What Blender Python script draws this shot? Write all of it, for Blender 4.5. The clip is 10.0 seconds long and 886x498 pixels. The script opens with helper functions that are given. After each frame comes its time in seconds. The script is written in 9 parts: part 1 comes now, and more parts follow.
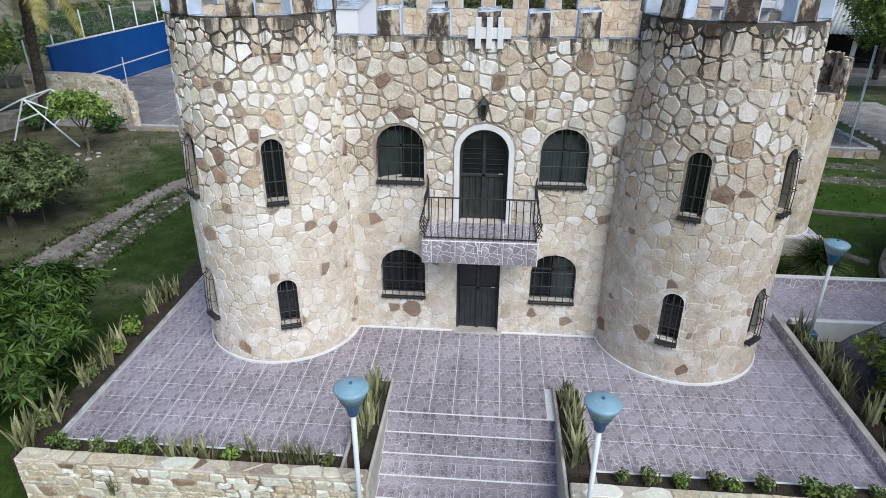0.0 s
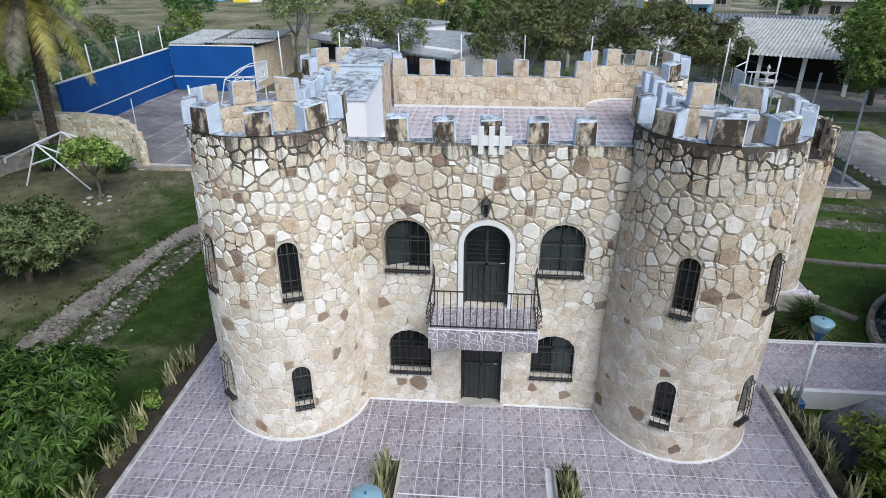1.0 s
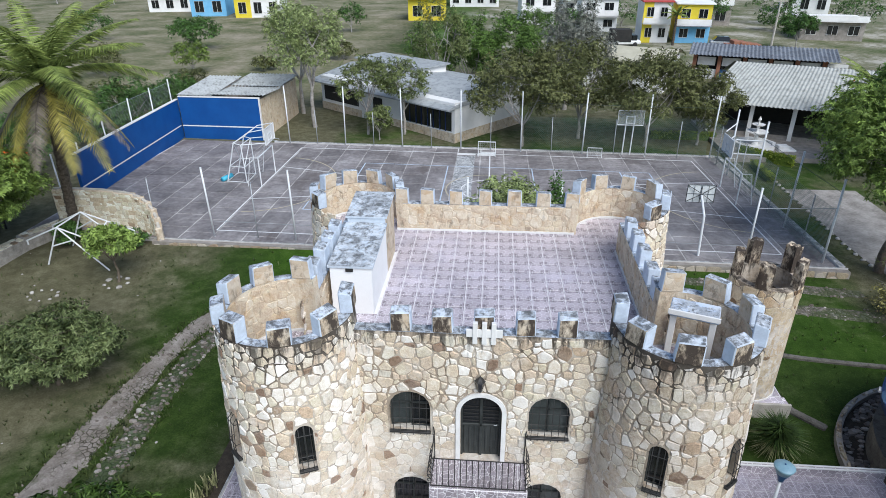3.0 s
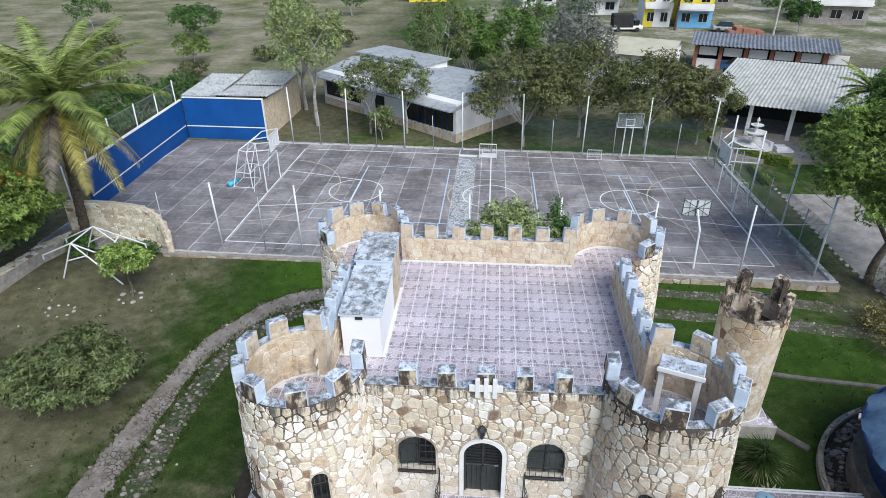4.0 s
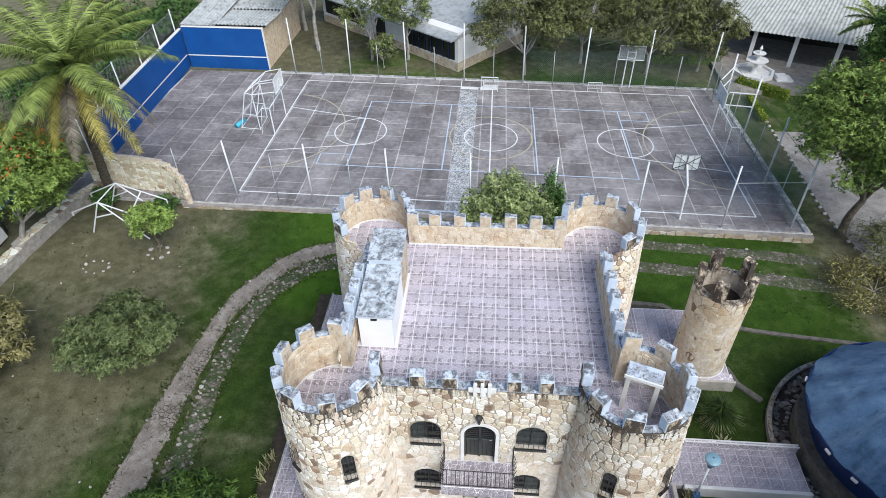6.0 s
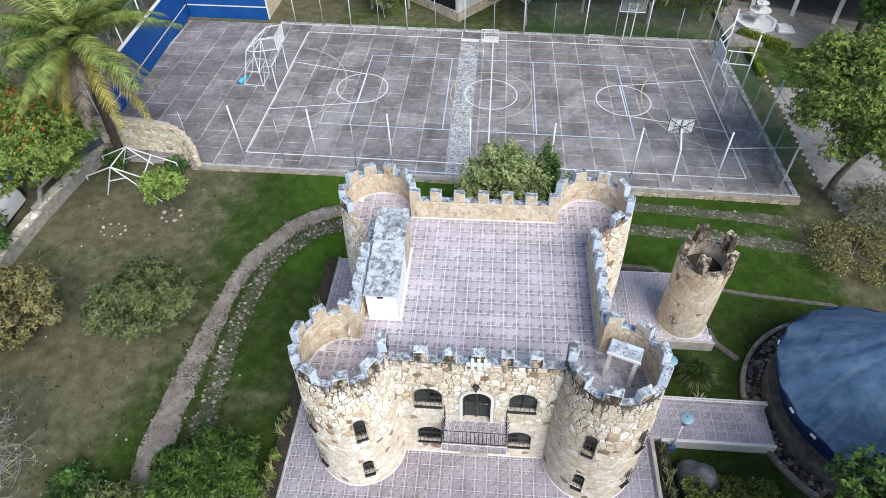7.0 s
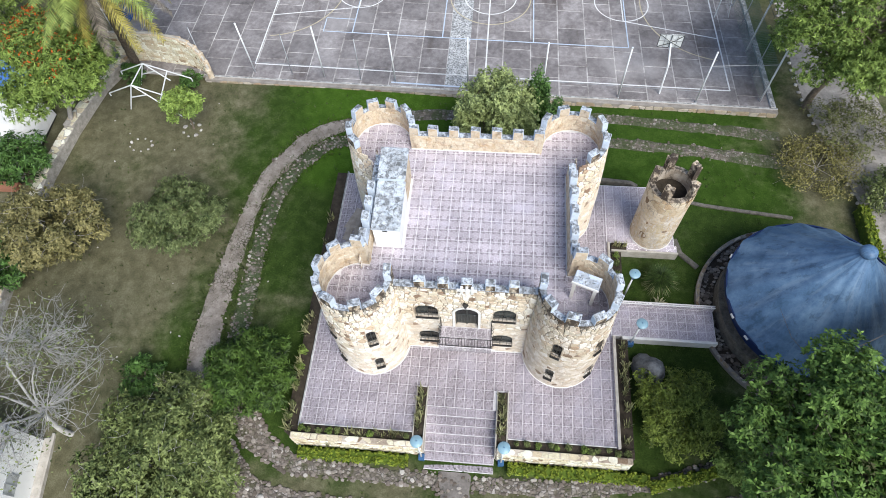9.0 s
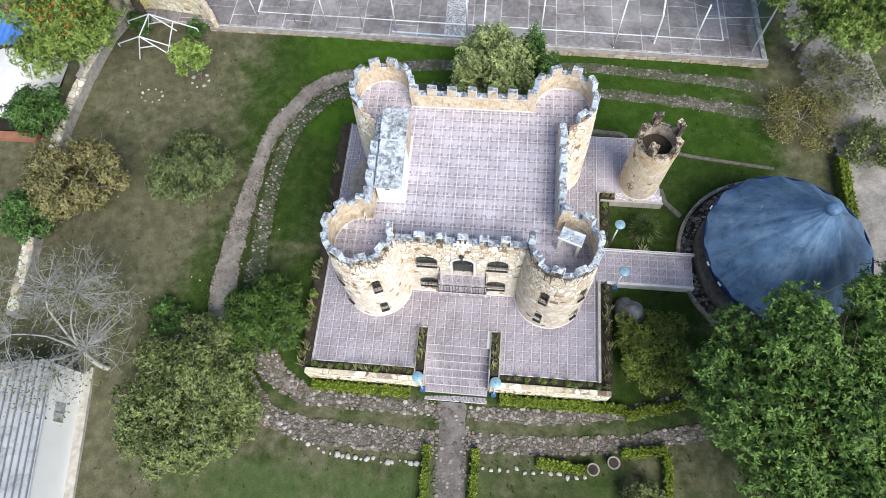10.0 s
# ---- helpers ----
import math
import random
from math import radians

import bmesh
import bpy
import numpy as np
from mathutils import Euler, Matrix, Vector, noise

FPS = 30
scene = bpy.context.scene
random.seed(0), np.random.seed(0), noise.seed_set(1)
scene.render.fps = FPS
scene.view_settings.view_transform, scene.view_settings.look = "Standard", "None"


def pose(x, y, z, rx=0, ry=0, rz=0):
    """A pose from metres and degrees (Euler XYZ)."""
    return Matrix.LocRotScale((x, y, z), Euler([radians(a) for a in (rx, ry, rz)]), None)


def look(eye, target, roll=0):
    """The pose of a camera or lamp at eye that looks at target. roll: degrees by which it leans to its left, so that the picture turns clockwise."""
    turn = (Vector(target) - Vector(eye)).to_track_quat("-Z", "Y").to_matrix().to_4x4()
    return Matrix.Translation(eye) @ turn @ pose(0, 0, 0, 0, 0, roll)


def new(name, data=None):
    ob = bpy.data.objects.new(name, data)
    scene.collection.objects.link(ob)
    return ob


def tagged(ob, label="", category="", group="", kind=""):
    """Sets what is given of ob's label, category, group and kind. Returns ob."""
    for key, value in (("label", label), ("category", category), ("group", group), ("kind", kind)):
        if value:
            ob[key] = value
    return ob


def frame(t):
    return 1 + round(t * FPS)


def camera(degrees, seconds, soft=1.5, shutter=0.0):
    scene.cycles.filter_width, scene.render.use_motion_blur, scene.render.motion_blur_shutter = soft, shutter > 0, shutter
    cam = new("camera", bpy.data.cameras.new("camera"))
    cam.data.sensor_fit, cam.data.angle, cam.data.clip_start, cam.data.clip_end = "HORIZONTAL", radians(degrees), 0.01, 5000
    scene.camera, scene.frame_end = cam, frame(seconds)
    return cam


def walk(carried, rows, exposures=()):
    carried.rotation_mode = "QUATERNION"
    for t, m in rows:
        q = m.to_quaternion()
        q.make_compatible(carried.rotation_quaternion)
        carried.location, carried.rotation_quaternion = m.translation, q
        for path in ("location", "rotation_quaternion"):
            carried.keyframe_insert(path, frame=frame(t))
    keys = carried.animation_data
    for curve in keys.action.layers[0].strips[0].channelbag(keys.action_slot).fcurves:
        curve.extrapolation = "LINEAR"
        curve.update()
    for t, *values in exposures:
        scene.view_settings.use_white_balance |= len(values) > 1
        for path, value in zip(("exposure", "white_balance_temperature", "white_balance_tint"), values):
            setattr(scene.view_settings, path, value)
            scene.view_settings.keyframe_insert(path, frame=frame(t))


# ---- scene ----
cam = camera(71.0, 10.0, soft=0.5)
PATH = [
    (0, (0.203, -12.336, 8.073), (0.06, -10.539, 7.207), 0.2),
    (0.5, (0.156, -12.276, 9.065), (0.012, -10.481, 8.196), 0.0),
    (1, (0.083, -12.16, 10.138), (-0.061, -10.366, 9.265), -0.1),
    (1.5, (0.038, -12.032, 11.241), (-0.107, -10.241, 10.362), -0.2),
    (2, (0.017, -11.921, 12.365), (-0.13, -10.131, 11.485), -0.2),
    (2.5, (0.075, -11.803, 13.484), (-0.074, -10.015, 12.6), -0.3),
    (3, (0.146, -11.689, 14.635), (-0.004, -9.908, 13.737), -0.4),
    (4.5, (0.046, -11.445, 18.131), (-0.105, -9.746, 17.086), -0.8),
    (5, (0.046, -11.331, 19.305), (-0.105, -9.686, 18.177), -1.0),
    (5.5, (0.07, -11.271, 20.44), (-0.078, -9.686, 19.229), -1.2),
    (7, (0.206, -11.085, 24.015), (0.063, -9.728, 22.553), -1.9),
    (7.5, (0.28, -11.017, 25.3), (0.14, -9.746, 23.762), -2.2),
    (8, (0.456, -10.964, 26.466), (0.313, -9.782, 24.859), -2.7),
    (8.5, (0.649, -10.854, 27.681), (0.504, -9.771, 26.006), -3.4),
    (9, (0.911, -10.787, 28.915), (0.76, -9.806, 27.179), -4.4),
    (9.5, (1.127, -10.675, 30.219), (0.975, -9.802, 28.426), -5.5),
    (10, (1.264, -10.61, 31.578), (1.115, -9.847, 29.735), -6.5),
]
walk(cam, [(t, look(eye, target, roll)) for t, eye, target, roll in PATH], [(0, 0.5, 6100, 8), (1.5, 0.55, 6150, 8), (3, 0.67, 6200, 8), (5, 0.76, 6250, 8), (7, 0.84, 6450, 8), (10, 1.03, 6600, 8)])

# ---- light ----
SUN_EL, SUN_AZ = 46.0, 146.0          # degrees; azimuth clockwise from +y
world = bpy.data.worlds.new("sky")
scene.world = world
world.use_nodes = True
wn = world.node_tree
sky = wn.nodes.new("ShaderNodeTexSky")
sky.sky_type = "NISHITA"
sky.sun_disc = False
sky.sun_elevation, sky.sun_rotation = radians(SUN_EL), radians(SUN_AZ)
sky.air_density, sky.dust_density, sky.ozone_density = 1.0, 1.2, 1.2
wn.links.new(sky.outputs[0], wn.nodes["Background"].inputs[0])
wn.nodes["Background"].inputs[1].default_value = 0.09
sun = new("sun", bpy.data.lights.new("sun", "SUN"))
sun.data.energy, sun.data.angle, sun.data.color = 2.25, radians(40), (1.0, 0.985, 0.96)
sd = Vector((math.sin(radians(SUN_AZ)) * math.cos(radians(SUN_EL)), math.cos(radians(SUN_AZ)) * math.cos(radians(SUN_EL)), math.sin(radians(SUN_EL))))
sun.matrix_basis = look((0, 0, 0), -sd)
sun.location = (0, -30, 60)

# ---- materials ----
class Graph:
    """A short way to write node materials."""
    def __init__(self, name):
        self.m = bpy.data.materials.new(name)
        self.m.use_nodes = True
        self.nt = self.m.node_tree
        self.out = self.nt.nodes["Principled BSDF"]
        self._pos = None

    def node(self, kind, ins=None):
        n = self.nt.nodes.new(kind)
        for k, v in (ins or {}).items():
            self.put(n.inputs[k], v)
        return n

    def put(self, sock, v):
        if isinstance(v, bpy.types.NodeSocket):
            self.nt.links.new(v, sock)
        elif isinstance(v, tuple) and len(v) == 3 and sock.type == "RGBA":
            sock.default_value = (*v, 1)
        else:
            sock.default_value = v

    def pos(self):
        if self._pos is None:
            self._pos = self.node("ShaderNodeNewGeometry").outputs["Position"]
        return self._pos

    def stretch(self, sx, sy, sz):
        return self.node("ShaderNodeMapping", {0: self.pos(), 3: (sx, sy, sz)}).outputs[0]

    def noise(self, scale, detail=5, rough=0.6, vec=None, warp=0.0):
        return self.node("ShaderNodeTexNoise", {"Vector": vec or self.pos(), "Scale": scale, "Detail": detail, "Roughness": rough, "Distortion": warp}).outputs[0]

    def voro(self, scale, feature="F1", out="Distance", vec=None, rand=1.0):
        n = self.node("ShaderNodeTexVoronoi", {"Vector": vec or self.pos(), "Scale": scale, "Randomness": rand})
        n.feature = feature
        return n.outputs[out]

    def ramp(self, fac, *stops):
        n = self.node("ShaderNodeValToRGB", {0: fac})
        r = n.color_ramp
        while len(r.elements) < len(stops):
            r.elements.new(0.5)
        for e, (p, c) in zip(r.elements, stops):
            e.position = p
            e.color = (*c, 1) if isinstance(c, tuple) else (c, c, c, 1)
        return n.outputs[0]

    def mix(self, fac, a, b, blend="MIX"):
        n = self.node("ShaderNodeMix")
        n.data_type, n.blend_type = "RGBA", blend
        for i, v in ((0, fac), (6, a), (7, b)):
            self.put(n.inputs[i], v)
        return n.outputs[2]

    def calc(self, op, a, b=0.0, clamp=False):
        n = self.node("ShaderNodeMath", {0: a, 1: b})
        n.operation, n.use_clamp = op, clamp
        return n.outputs[0]

    def axis(self, i):
        return self.node("ShaderNodeSeparateXYZ", {0: self.pos()}).outputs[i]

    def step(self, v, a, b):
        n = self.node("ShaderNodeMapRange", {0: v, 1: a, 2: b})
        n.interpolation_type = "SMOOTHSTEP"
        return n.outputs[0]

    def random(self):
        o = self.node("ShaderNodeObjectInfo").outputs["Random"]
        i = self.node("ShaderNodeNewGeometry").outputs["Random Per Island"]
        return self.calc("FRACT", self.calc("ADD", o, i))

    def finish(self, colour, rough=0.8, bump=None, strength=0.4, dist=0.02, metal=0.0, spec=0.4):
        self.put(self.out.inputs["Base Color"], colour)
        self.put(self.out.inputs["Roughness"], rough)
        self.put(self.out.inputs["Metallic"], metal)
        self.put(self.out.inputs["Specular IOR Level"], spec)
        if bump is not None:
            b = self.node("ShaderNodeBump", {"Height": bump, "Strength": strength, "Distance": dist})
            self.nt.links.new(b.outputs[0], self.out.inputs["Normal"])
        return self.m


def simple(name, c1, c2, scale=3.0, fine=40.0, rough=0.7, strength=0.3, dist=0.01, metal=0.0, spec=0.4):
    g = Graph(name)
    big, small = g.noise(scale), g.noise(fine, 3)
    f = g.calc("ADD", g.calc("MULTIPLY", big, 0.7), g.calc("MULTIPLY", small, 0.3))
    return g.finish(g.ramp(f, (0.35, c1), (0.65, c2)), rough, small, strength, dist, metal, spec)


def lime(g):
    """Thin lime wash: cream with soft tan, grey and white blotches."""
    c = g.ramp(g.noise(2.4, 7, 0.66, warp=0.6), (0.33, (0.44, 0.37, 0.30)), (0.43, (0.57, 0.50, 0.425)), (0.54, (0.66, 0.60, 0.53)), (0.66, (0.79, 0.76, 0.72)))
    c = g.mix(g.calc("MULTIPLY", g.step(g.noise(3.4, 4, 0.5, warp=0.8), 0.54, 0.62), 0.5), c, (0.50, 0.385, 0.25))
    c = g.mix(g.calc("MULTIPLY", g.step(g.noise(4.3, 3, 0.5, g.stretch(1.3, 1.3, 1.0), 0.7), 0.57, 0.63), 0.5), c, (0.40, 0.385, 0.36))
    return g.mix(g.calc("MULTIPLY", g.step(g.noise(6.1, 4, 0.55), 0.59, 0.64), 0.7), c, (0.76, 0.74, 0.70))


def bared(g):
    """How far the stones stand bare of the wash: little below, fully above."""
    zz = g.calc("ADD", g.axis(2), g.calc("MULTIPLY", g.calc("SUBTRACT", g.noise(0.9, 6, 0.66), 0.5), 7.0))
    return g.step(zz, 2.7, 4.3)


def mould(g, top, shift=0.0):
    """Black mould that runs down from the battlements."""
    z = g.axis(2)
    drip = g.noise(1.0, 7, 0.72, g.stretch(5.0, 5.0, 0.7))
    near = g.step(z, top - 2.0, top - 0.25)
    m = g.calc("MULTIPLY", g.step(g.calc("ADD", drip, g.calc("MULTIPLY", g.calc("SUBTRACT", z, top - 0.5), 0.27)), 0.46 - shift, 0.58 - shift), near)
    return g.calc("MULTIPLY", m, 0.86)


def stone_mat(name, wash=True, top=7.0, tint=(1, 1, 1)):
    """Rubble stones, each with its own colour, mould under the battlements, thin lime wash on the lower half."""
    g = Graph(name)
    r = g.random()
    col = g.ramp(r, (0.0, (0.46, 0.40, 0.33)), (0.10, (0.62, 0.60, 0.53)), (0.20, (0.50, 0.44, 0.38)), (0.27, (0.80, 0.79, 0.77)), (0.36, (0.50, 0.50, 0.48)),
                 (0.46, (0.64, 0.58, 0.51)), (0.54, (0.78, 0.77, 0.75)), (0.62, (0.55, 0.53, 0.46)), (0.70, (0.50, 0.43, 0.36)), (0.78, (0.62, 0.59, 0.54)), (0.86, (0.82, 0.81, 0.79)), (0.92, (0.66, 0.63, 0.59)), (0.945, (0.48, 0.40, 0.32)), (0.968, (0.18, 0.135, 0.11)), (1.0, (0.26, 0.19, 0.145)))
    col = g.mix(0.6, col, g.ramp(g.noise(4.2, 7, 0.68, warp=0.5), (0.28, (0.34, 0.31, 0.28)), (0.5, (0.57, 0.545, 0.51)), (0.72, (0.80, 0.78, 0.75))), "OVERLAY")
    col = g.mix(g.calc("MULTIPLY", g.step(g.noise(2.1, 5, 0.6, warp=0.7), 0.52, 0.70), 0.4), col, (0.46, 0.37, 0.26))
    fine = g.noise(26.0, 7, 0.75)
    col = g.mix(0.65, col, g.ramp(fine, (0.3, (0.2, 0.17, 0.13)), (0.7, (0.8, 0.76, 0.69))), "OVERLAY")
    if wash:
        dark = g.calc("GREATER_THAN", r, 0.958)
        bare = g.calc("ADD", g.calc("MULTIPLY", bared(g), 0.42), 0.58)
        bare = g.calc("MULTIPLY", bare, g.calc("SUBTRACT", 1.0, g.calc("MULTIPLY", g.step(g.noise(1.7, 5, 0.6, warp=0.5), 0.50, 0.62), 0.5)))
        col = g.mix(g.calc("MAXIMUM", bare, g.calc("MULTIPLY", dark, 0.9)), lime(g), col)
    col = g.mix(mould(g, top, 0.015), col, (0.034, 0.030, 0.026))
    rust = g.step(g.noise(0.7, 5, 0.6, g.stretch(1.6, 1.6, 0.6)), 0.56, 0.75)
    col = g.mix(g.calc("MULTIPLY", rust, 0.22), col, (0.36, 0.24, 0.14))
    col = g.mix(1.0, col, tint, "MULTIPLY")
    return g.finish(col, 0.88, g.calc("ADD", g.noise(11.0, 7, 0.72), fine), 0.8, 0.025, spec=0.25)


def mortar_mat(name, top=7.0, wash=True):
    """Mortar: flush and pale on the lower half, deep and dark in patches above."""
    g = Graph(name)
    n, patch = g.noise(9.0, 6, 0.7), g.noise(1.5, 6, 0.7)
    deep = g.ramp(n, (0.3, (0.075, 0.062, 0.05)), (0.6, (0.18, 0.148, 0.115)), (0.8, (0.34, 0.29, 0.24)))
    worn = g.mix(g.step(patch, 0.34, 0.46), deep, g.ramp(n, (0.3, (0.25, 0.20, 0.15)), (0.7, (0.44, 0.37, 0.295))))
    worn = g.mix(g.step(g.noise(0.55, 5, 0.65), 0.46, 0.60), worn, g.ramp(n, (0.3, (0.40, 0.34, 0.275)), (0.7, (0.62, 0.56, 0.485))))
    col = g.mix(g.calc("ADD", g.calc("MULTIPLY", bared(g), 0.9), 0.1), lime(g), worn) if wash else worn
    col = g.mix(mould(g, top, 0.03), col, (0.03, 0.026, 0.023))
    return g.finish(col, 0.95, n, 0.5, 0.02, spec=0.2)


def face_mat(name, scale=4.4, grime=0.6, more=0.03):
    """Stonework seen as a continuous face: parapet insides and battlements."""
    g = Graph(name)
    off = g.node("ShaderNodeTexNoise", {"Vector": g.pos(), "Scale": 5.0, "Detail": 3.0}).outputs["Color"]
    sway = g.node("ShaderNodeMix")
    sway.data_type, sway.blend_type = "RGBA", "ADD"
    for i, v in ((0, 0.16), (6, g.pos()), (7, off)):
        g.put(sway.inputs[i], v)
    vec = g.node("ShaderNodeMapping", {0: sway.outputs[2], 3: (1.0, 1.0, 1.3)}).outputs[0]
    edge = g.voro(scale, "DISTANCE_TO_EDGE", vec=vec)
    cell = g.voro(scale, "F1", "Color", vec=vec)
    r = g.node("ShaderNodeSeparateColor", {0: cell}).outputs[0]
    col = g.ramp(r, (0.0, (0.52, 0.43, 0.32)), (0.25, (0.62, 0.53, 0.41)), (0.45, (0.48, 0.38, 0.28)), (0.65, (0.68, 0.61, 0.50)), (0.85, (0.56, 0.47, 0.36)), (1.0, (0.40, 0.31, 0.22)))
    col = g.mix(0.5, col, g.ramp(g.noise(2.6, 6, 0.7), (0.3, (0.42, 0.31, 0.21)), (0.5, (0.60, 0.50, 0.38)), (0.7, (0.70, 0.63, 0.53))))
    joint = g.calc("SUBTRACT", 1.0, g.step(edge, 0.01, 0.05))
    col = g.mix(g.calc("MULTIPLY", g.calc("MULTIPLY", joint, 0.5), g.step(g.noise(1.9, 5, 0.65), 0.45, 0.65)), col, (0.30, 0.22, 0.14))
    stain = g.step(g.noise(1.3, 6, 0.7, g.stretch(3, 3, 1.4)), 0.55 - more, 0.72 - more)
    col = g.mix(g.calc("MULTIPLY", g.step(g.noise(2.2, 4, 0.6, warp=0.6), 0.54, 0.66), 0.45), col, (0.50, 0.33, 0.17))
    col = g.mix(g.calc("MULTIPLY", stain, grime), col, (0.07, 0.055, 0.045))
    return g.finish(col, 0.9, g.calc("ADD", g.calc("MULTIPLY", g.step(edge, 0.0, 0.07), 0.4), g.calc("MULTIPLY", g.noise(20, 5, 0.7), 0.6)), 0.5, 0.03, spec=0.2)


def warm_stone_mat(name):
    """Beige dressed stones of the parapets, each with its own tone, blotched with lime and mould."""
    g = Graph(name)
    col = g.ramp(g.random(), (0.0, (0.48, 0.40, 0.31)), (0.2, (0.62, 0.54, 0.45)), (0.4, (0.53, 0.46, 0.38)), (0.55, (0.72, 0.67, 0.60)), (0.7, (0.58, 0.48, 0.37)), (0.85, (0.66, 0.60, 0.53)), (1.0, (0.44, 0.36, 0.28)))
    col = g.mix(0.25, col, lime(g))
    col = g.mix(0.6, col, g.ramp(g.noise(3.6, 7, 0.68, warp=0.5), (0.28, (0.34, 0.30, 0.26)), (0.5, (0.55, 0.52, 0.48)), (0.72, (0.78, 0.76, 0.72))), "OVERLAY")
    fine = g.noise(26.0, 7, 0.75)
    col = g.mix(0.5, col, g.ramp(fine, (0.3, (0.2, 0.17, 0.13)), (0.7, (0.8, 0.76, 0.69))), "OVERLAY")
    col = g.mix(g.calc("MULTIPLY", g.step(g.noise(1.4, 6, 0.7, g.stretch(3, 3, 1.2)), 0.53, 0.70), 0.62), col, (0.13, 0.10, 0.075))
    col = g.mix(g.calc("MULTIPLY", g.step(g.noise(1.9, 4, 0.6, warp=0.6), 0.53, 0.66), 0.45), col, (0.52, 0.35, 0.19))
    return g.finish(col, 0.9, g.calc("ADD", g.noise(11.0, 7, 0.72), fine), 0.7, 0.02, spec=0.2)


def paint_mat(name, colour, grime=0.5, amount=0.58, scale=9.0):
    """Lime paint with black mould and bare patches where it lies flat."""
    g = Graph(name)
    c = g.mix(g.noise(4.0, 5, 0.7), tuple(x * 0.9 for x in colour), tuple(min(0.85, x * 1.2) for x in colour))
    up = g.node("ShaderNodeSeparateXYZ", {0: g.node("ShaderNodeNewGeometry").outputs["Normal"]}).outputs[2]
    n = g.noise(scale, 8, 0.75, warp=0.4)
    flat = g.step(up, 0.5, 0.9)
    bare = g.calc("MULTIPLY", g.step(g.noise(6.5, 6, 0.7), 0.40, 0.58), flat)
    c = g.mix(g.calc("MULTIPLY", bare, 0.75), c, (0.62, 0.64, 0.66))
    grey = g.calc("MULTIPLY", g.step(g.noise(2.6, 6, 0.7), 0.42, 0.62), g.calc("ADD", g.calc("MULTIPLY", flat, 0.6), 0.1))
    c = g.mix(grey, c, (0.26, 0.27, 0.28))
    spots = g.calc("MULTIPLY", g.step(n, amount - 0.10, amount + 0.08), g.calc("ADD", g.calc("MULTIPLY", flat, 0.8), 0.15))
    c = g.mix(g.calc("MULTIPLY", spots, grime * 1.8), c, (0.06, 0.06, 0.06))
    return g.finish(c, 0.8, n, 0.3, 0.01, spec=0.3)


def tile_mat(name, shade=1.0, pattern=7.5, rough=0.36, joint=(0.52, 0.49, 0.53), x0=0.0, y0=0.0, pitch=(0.48, 0.48), print_=1.0, thin=1.0):
    """Glazed floor tile printed with a pale crazy-paving pattern and dark flecks towards its corners."""
    g = Graph(name)
    sep = g.node("ShaderNodeSeparateXYZ", {0: g.pos()})
    cell_of = lambda q, o, p: g.calc("FRACT", g.calc("DIVIDE", g.calc("SUBTRACT", q, o), p))
    u, v = cell_of(sep.outputs[0], x0, pitch[0]), cell_of(sep.outputs[1], y0, pitch[1])
    vec = g.node("ShaderNodeCombineXYZ", {0: g.calc("MULTIPLY", u, pitch[0]), 1: g.calc("MULTIPLY", v, pitch[1]), 2: sep.outputs[2]}).outputs[0]
    edge = g.voro(pattern, "DISTANCE_TO_EDGE", vec=vec)
    cell = g.node("ShaderNodeSeparateColor", {0: g.voro(pattern, "F1", "Color", vec=vec)}).outputs[0]
    col = g.ramp(cell, (0.0, (0.215, 0.192, 0.205)), (0.3, (0.275, 0.248, 0.265)), (0.6, (0.315, 0.285, 0.303)), (1.0, (0.355, 0.323, 0.345)))
    col = g.mix(0.3, col, g.ramp(g.noise(26, 4, 0.7), (0.3, (0.20, 0.16, 0.17)), (0.7, (0.42, 0.38, 0.42))))
    du, dv = g.calc("ABSOLUTE", g.calc("SUBTRACT", u, 0.5)), g.calc("ABSOLUTE", g.calc("SUBTRACT", v, 0.52))
    band = g.calc("MULTIPLY", g.step(du, 0.20, 0.25), g.calc("SUBTRACT", 1.0, g.step(du, 0.40, 0.45)))
    fleck = g.calc("MULTIPLY", g.calc("MULTIPLY", band, g.step(dv, 0.20, 0.28)), g.step(g.noise(24.0, 2, 0.5, vec), 0.34, 0.46))
    col = g.mix(g.calc("MULTIPLY", fleck, 0.5 * print_), col, (0.085, 0.068, 0.078))
    col = g.mix(g.calc("SUBTRACT", 1.0, g.step(edge, 0.012 * thin, 0.042 * thin)), col, joint)
    tone = g.calc("ADD", 0.93, g.calc("MULTIPLY", g.random(), 0.14))
    worn = g.ramp(g.noise(0.7, 6, 0.65), (0.3, 0.74), (0.5, 1.0), (0.7, 1.25))
    col = g.mix(1.0, col, g.node("ShaderNodeCombineXYZ", {0: tone, 1: tone, 2: tone}).outputs[0], "MULTIPLY")
    col = g.mix(1.0, col, worn, "MULTIPLY")
    # Soft pale lavender patches, spread by coarse noise.
    pale_patch = g.calc("MULTIPLY", g.step(g.noise(0.45, 4, 0.6), 0.50, 0.66), 0.35)
    col = g.mix(pale_patch, col, (0.42, 0.40, 0.47))
    col = g.mix(1.0, col, (shade, shade * 0.99, shade * 1.01), "MULTIPLY")
    return g.finish(col, g.calc("ADD", rough - 0.1, g.calc("MULTIPLY", g.noise(1.2), 0.25)), g.noise(3.0), 0.05, 0.01, spec=0.45)


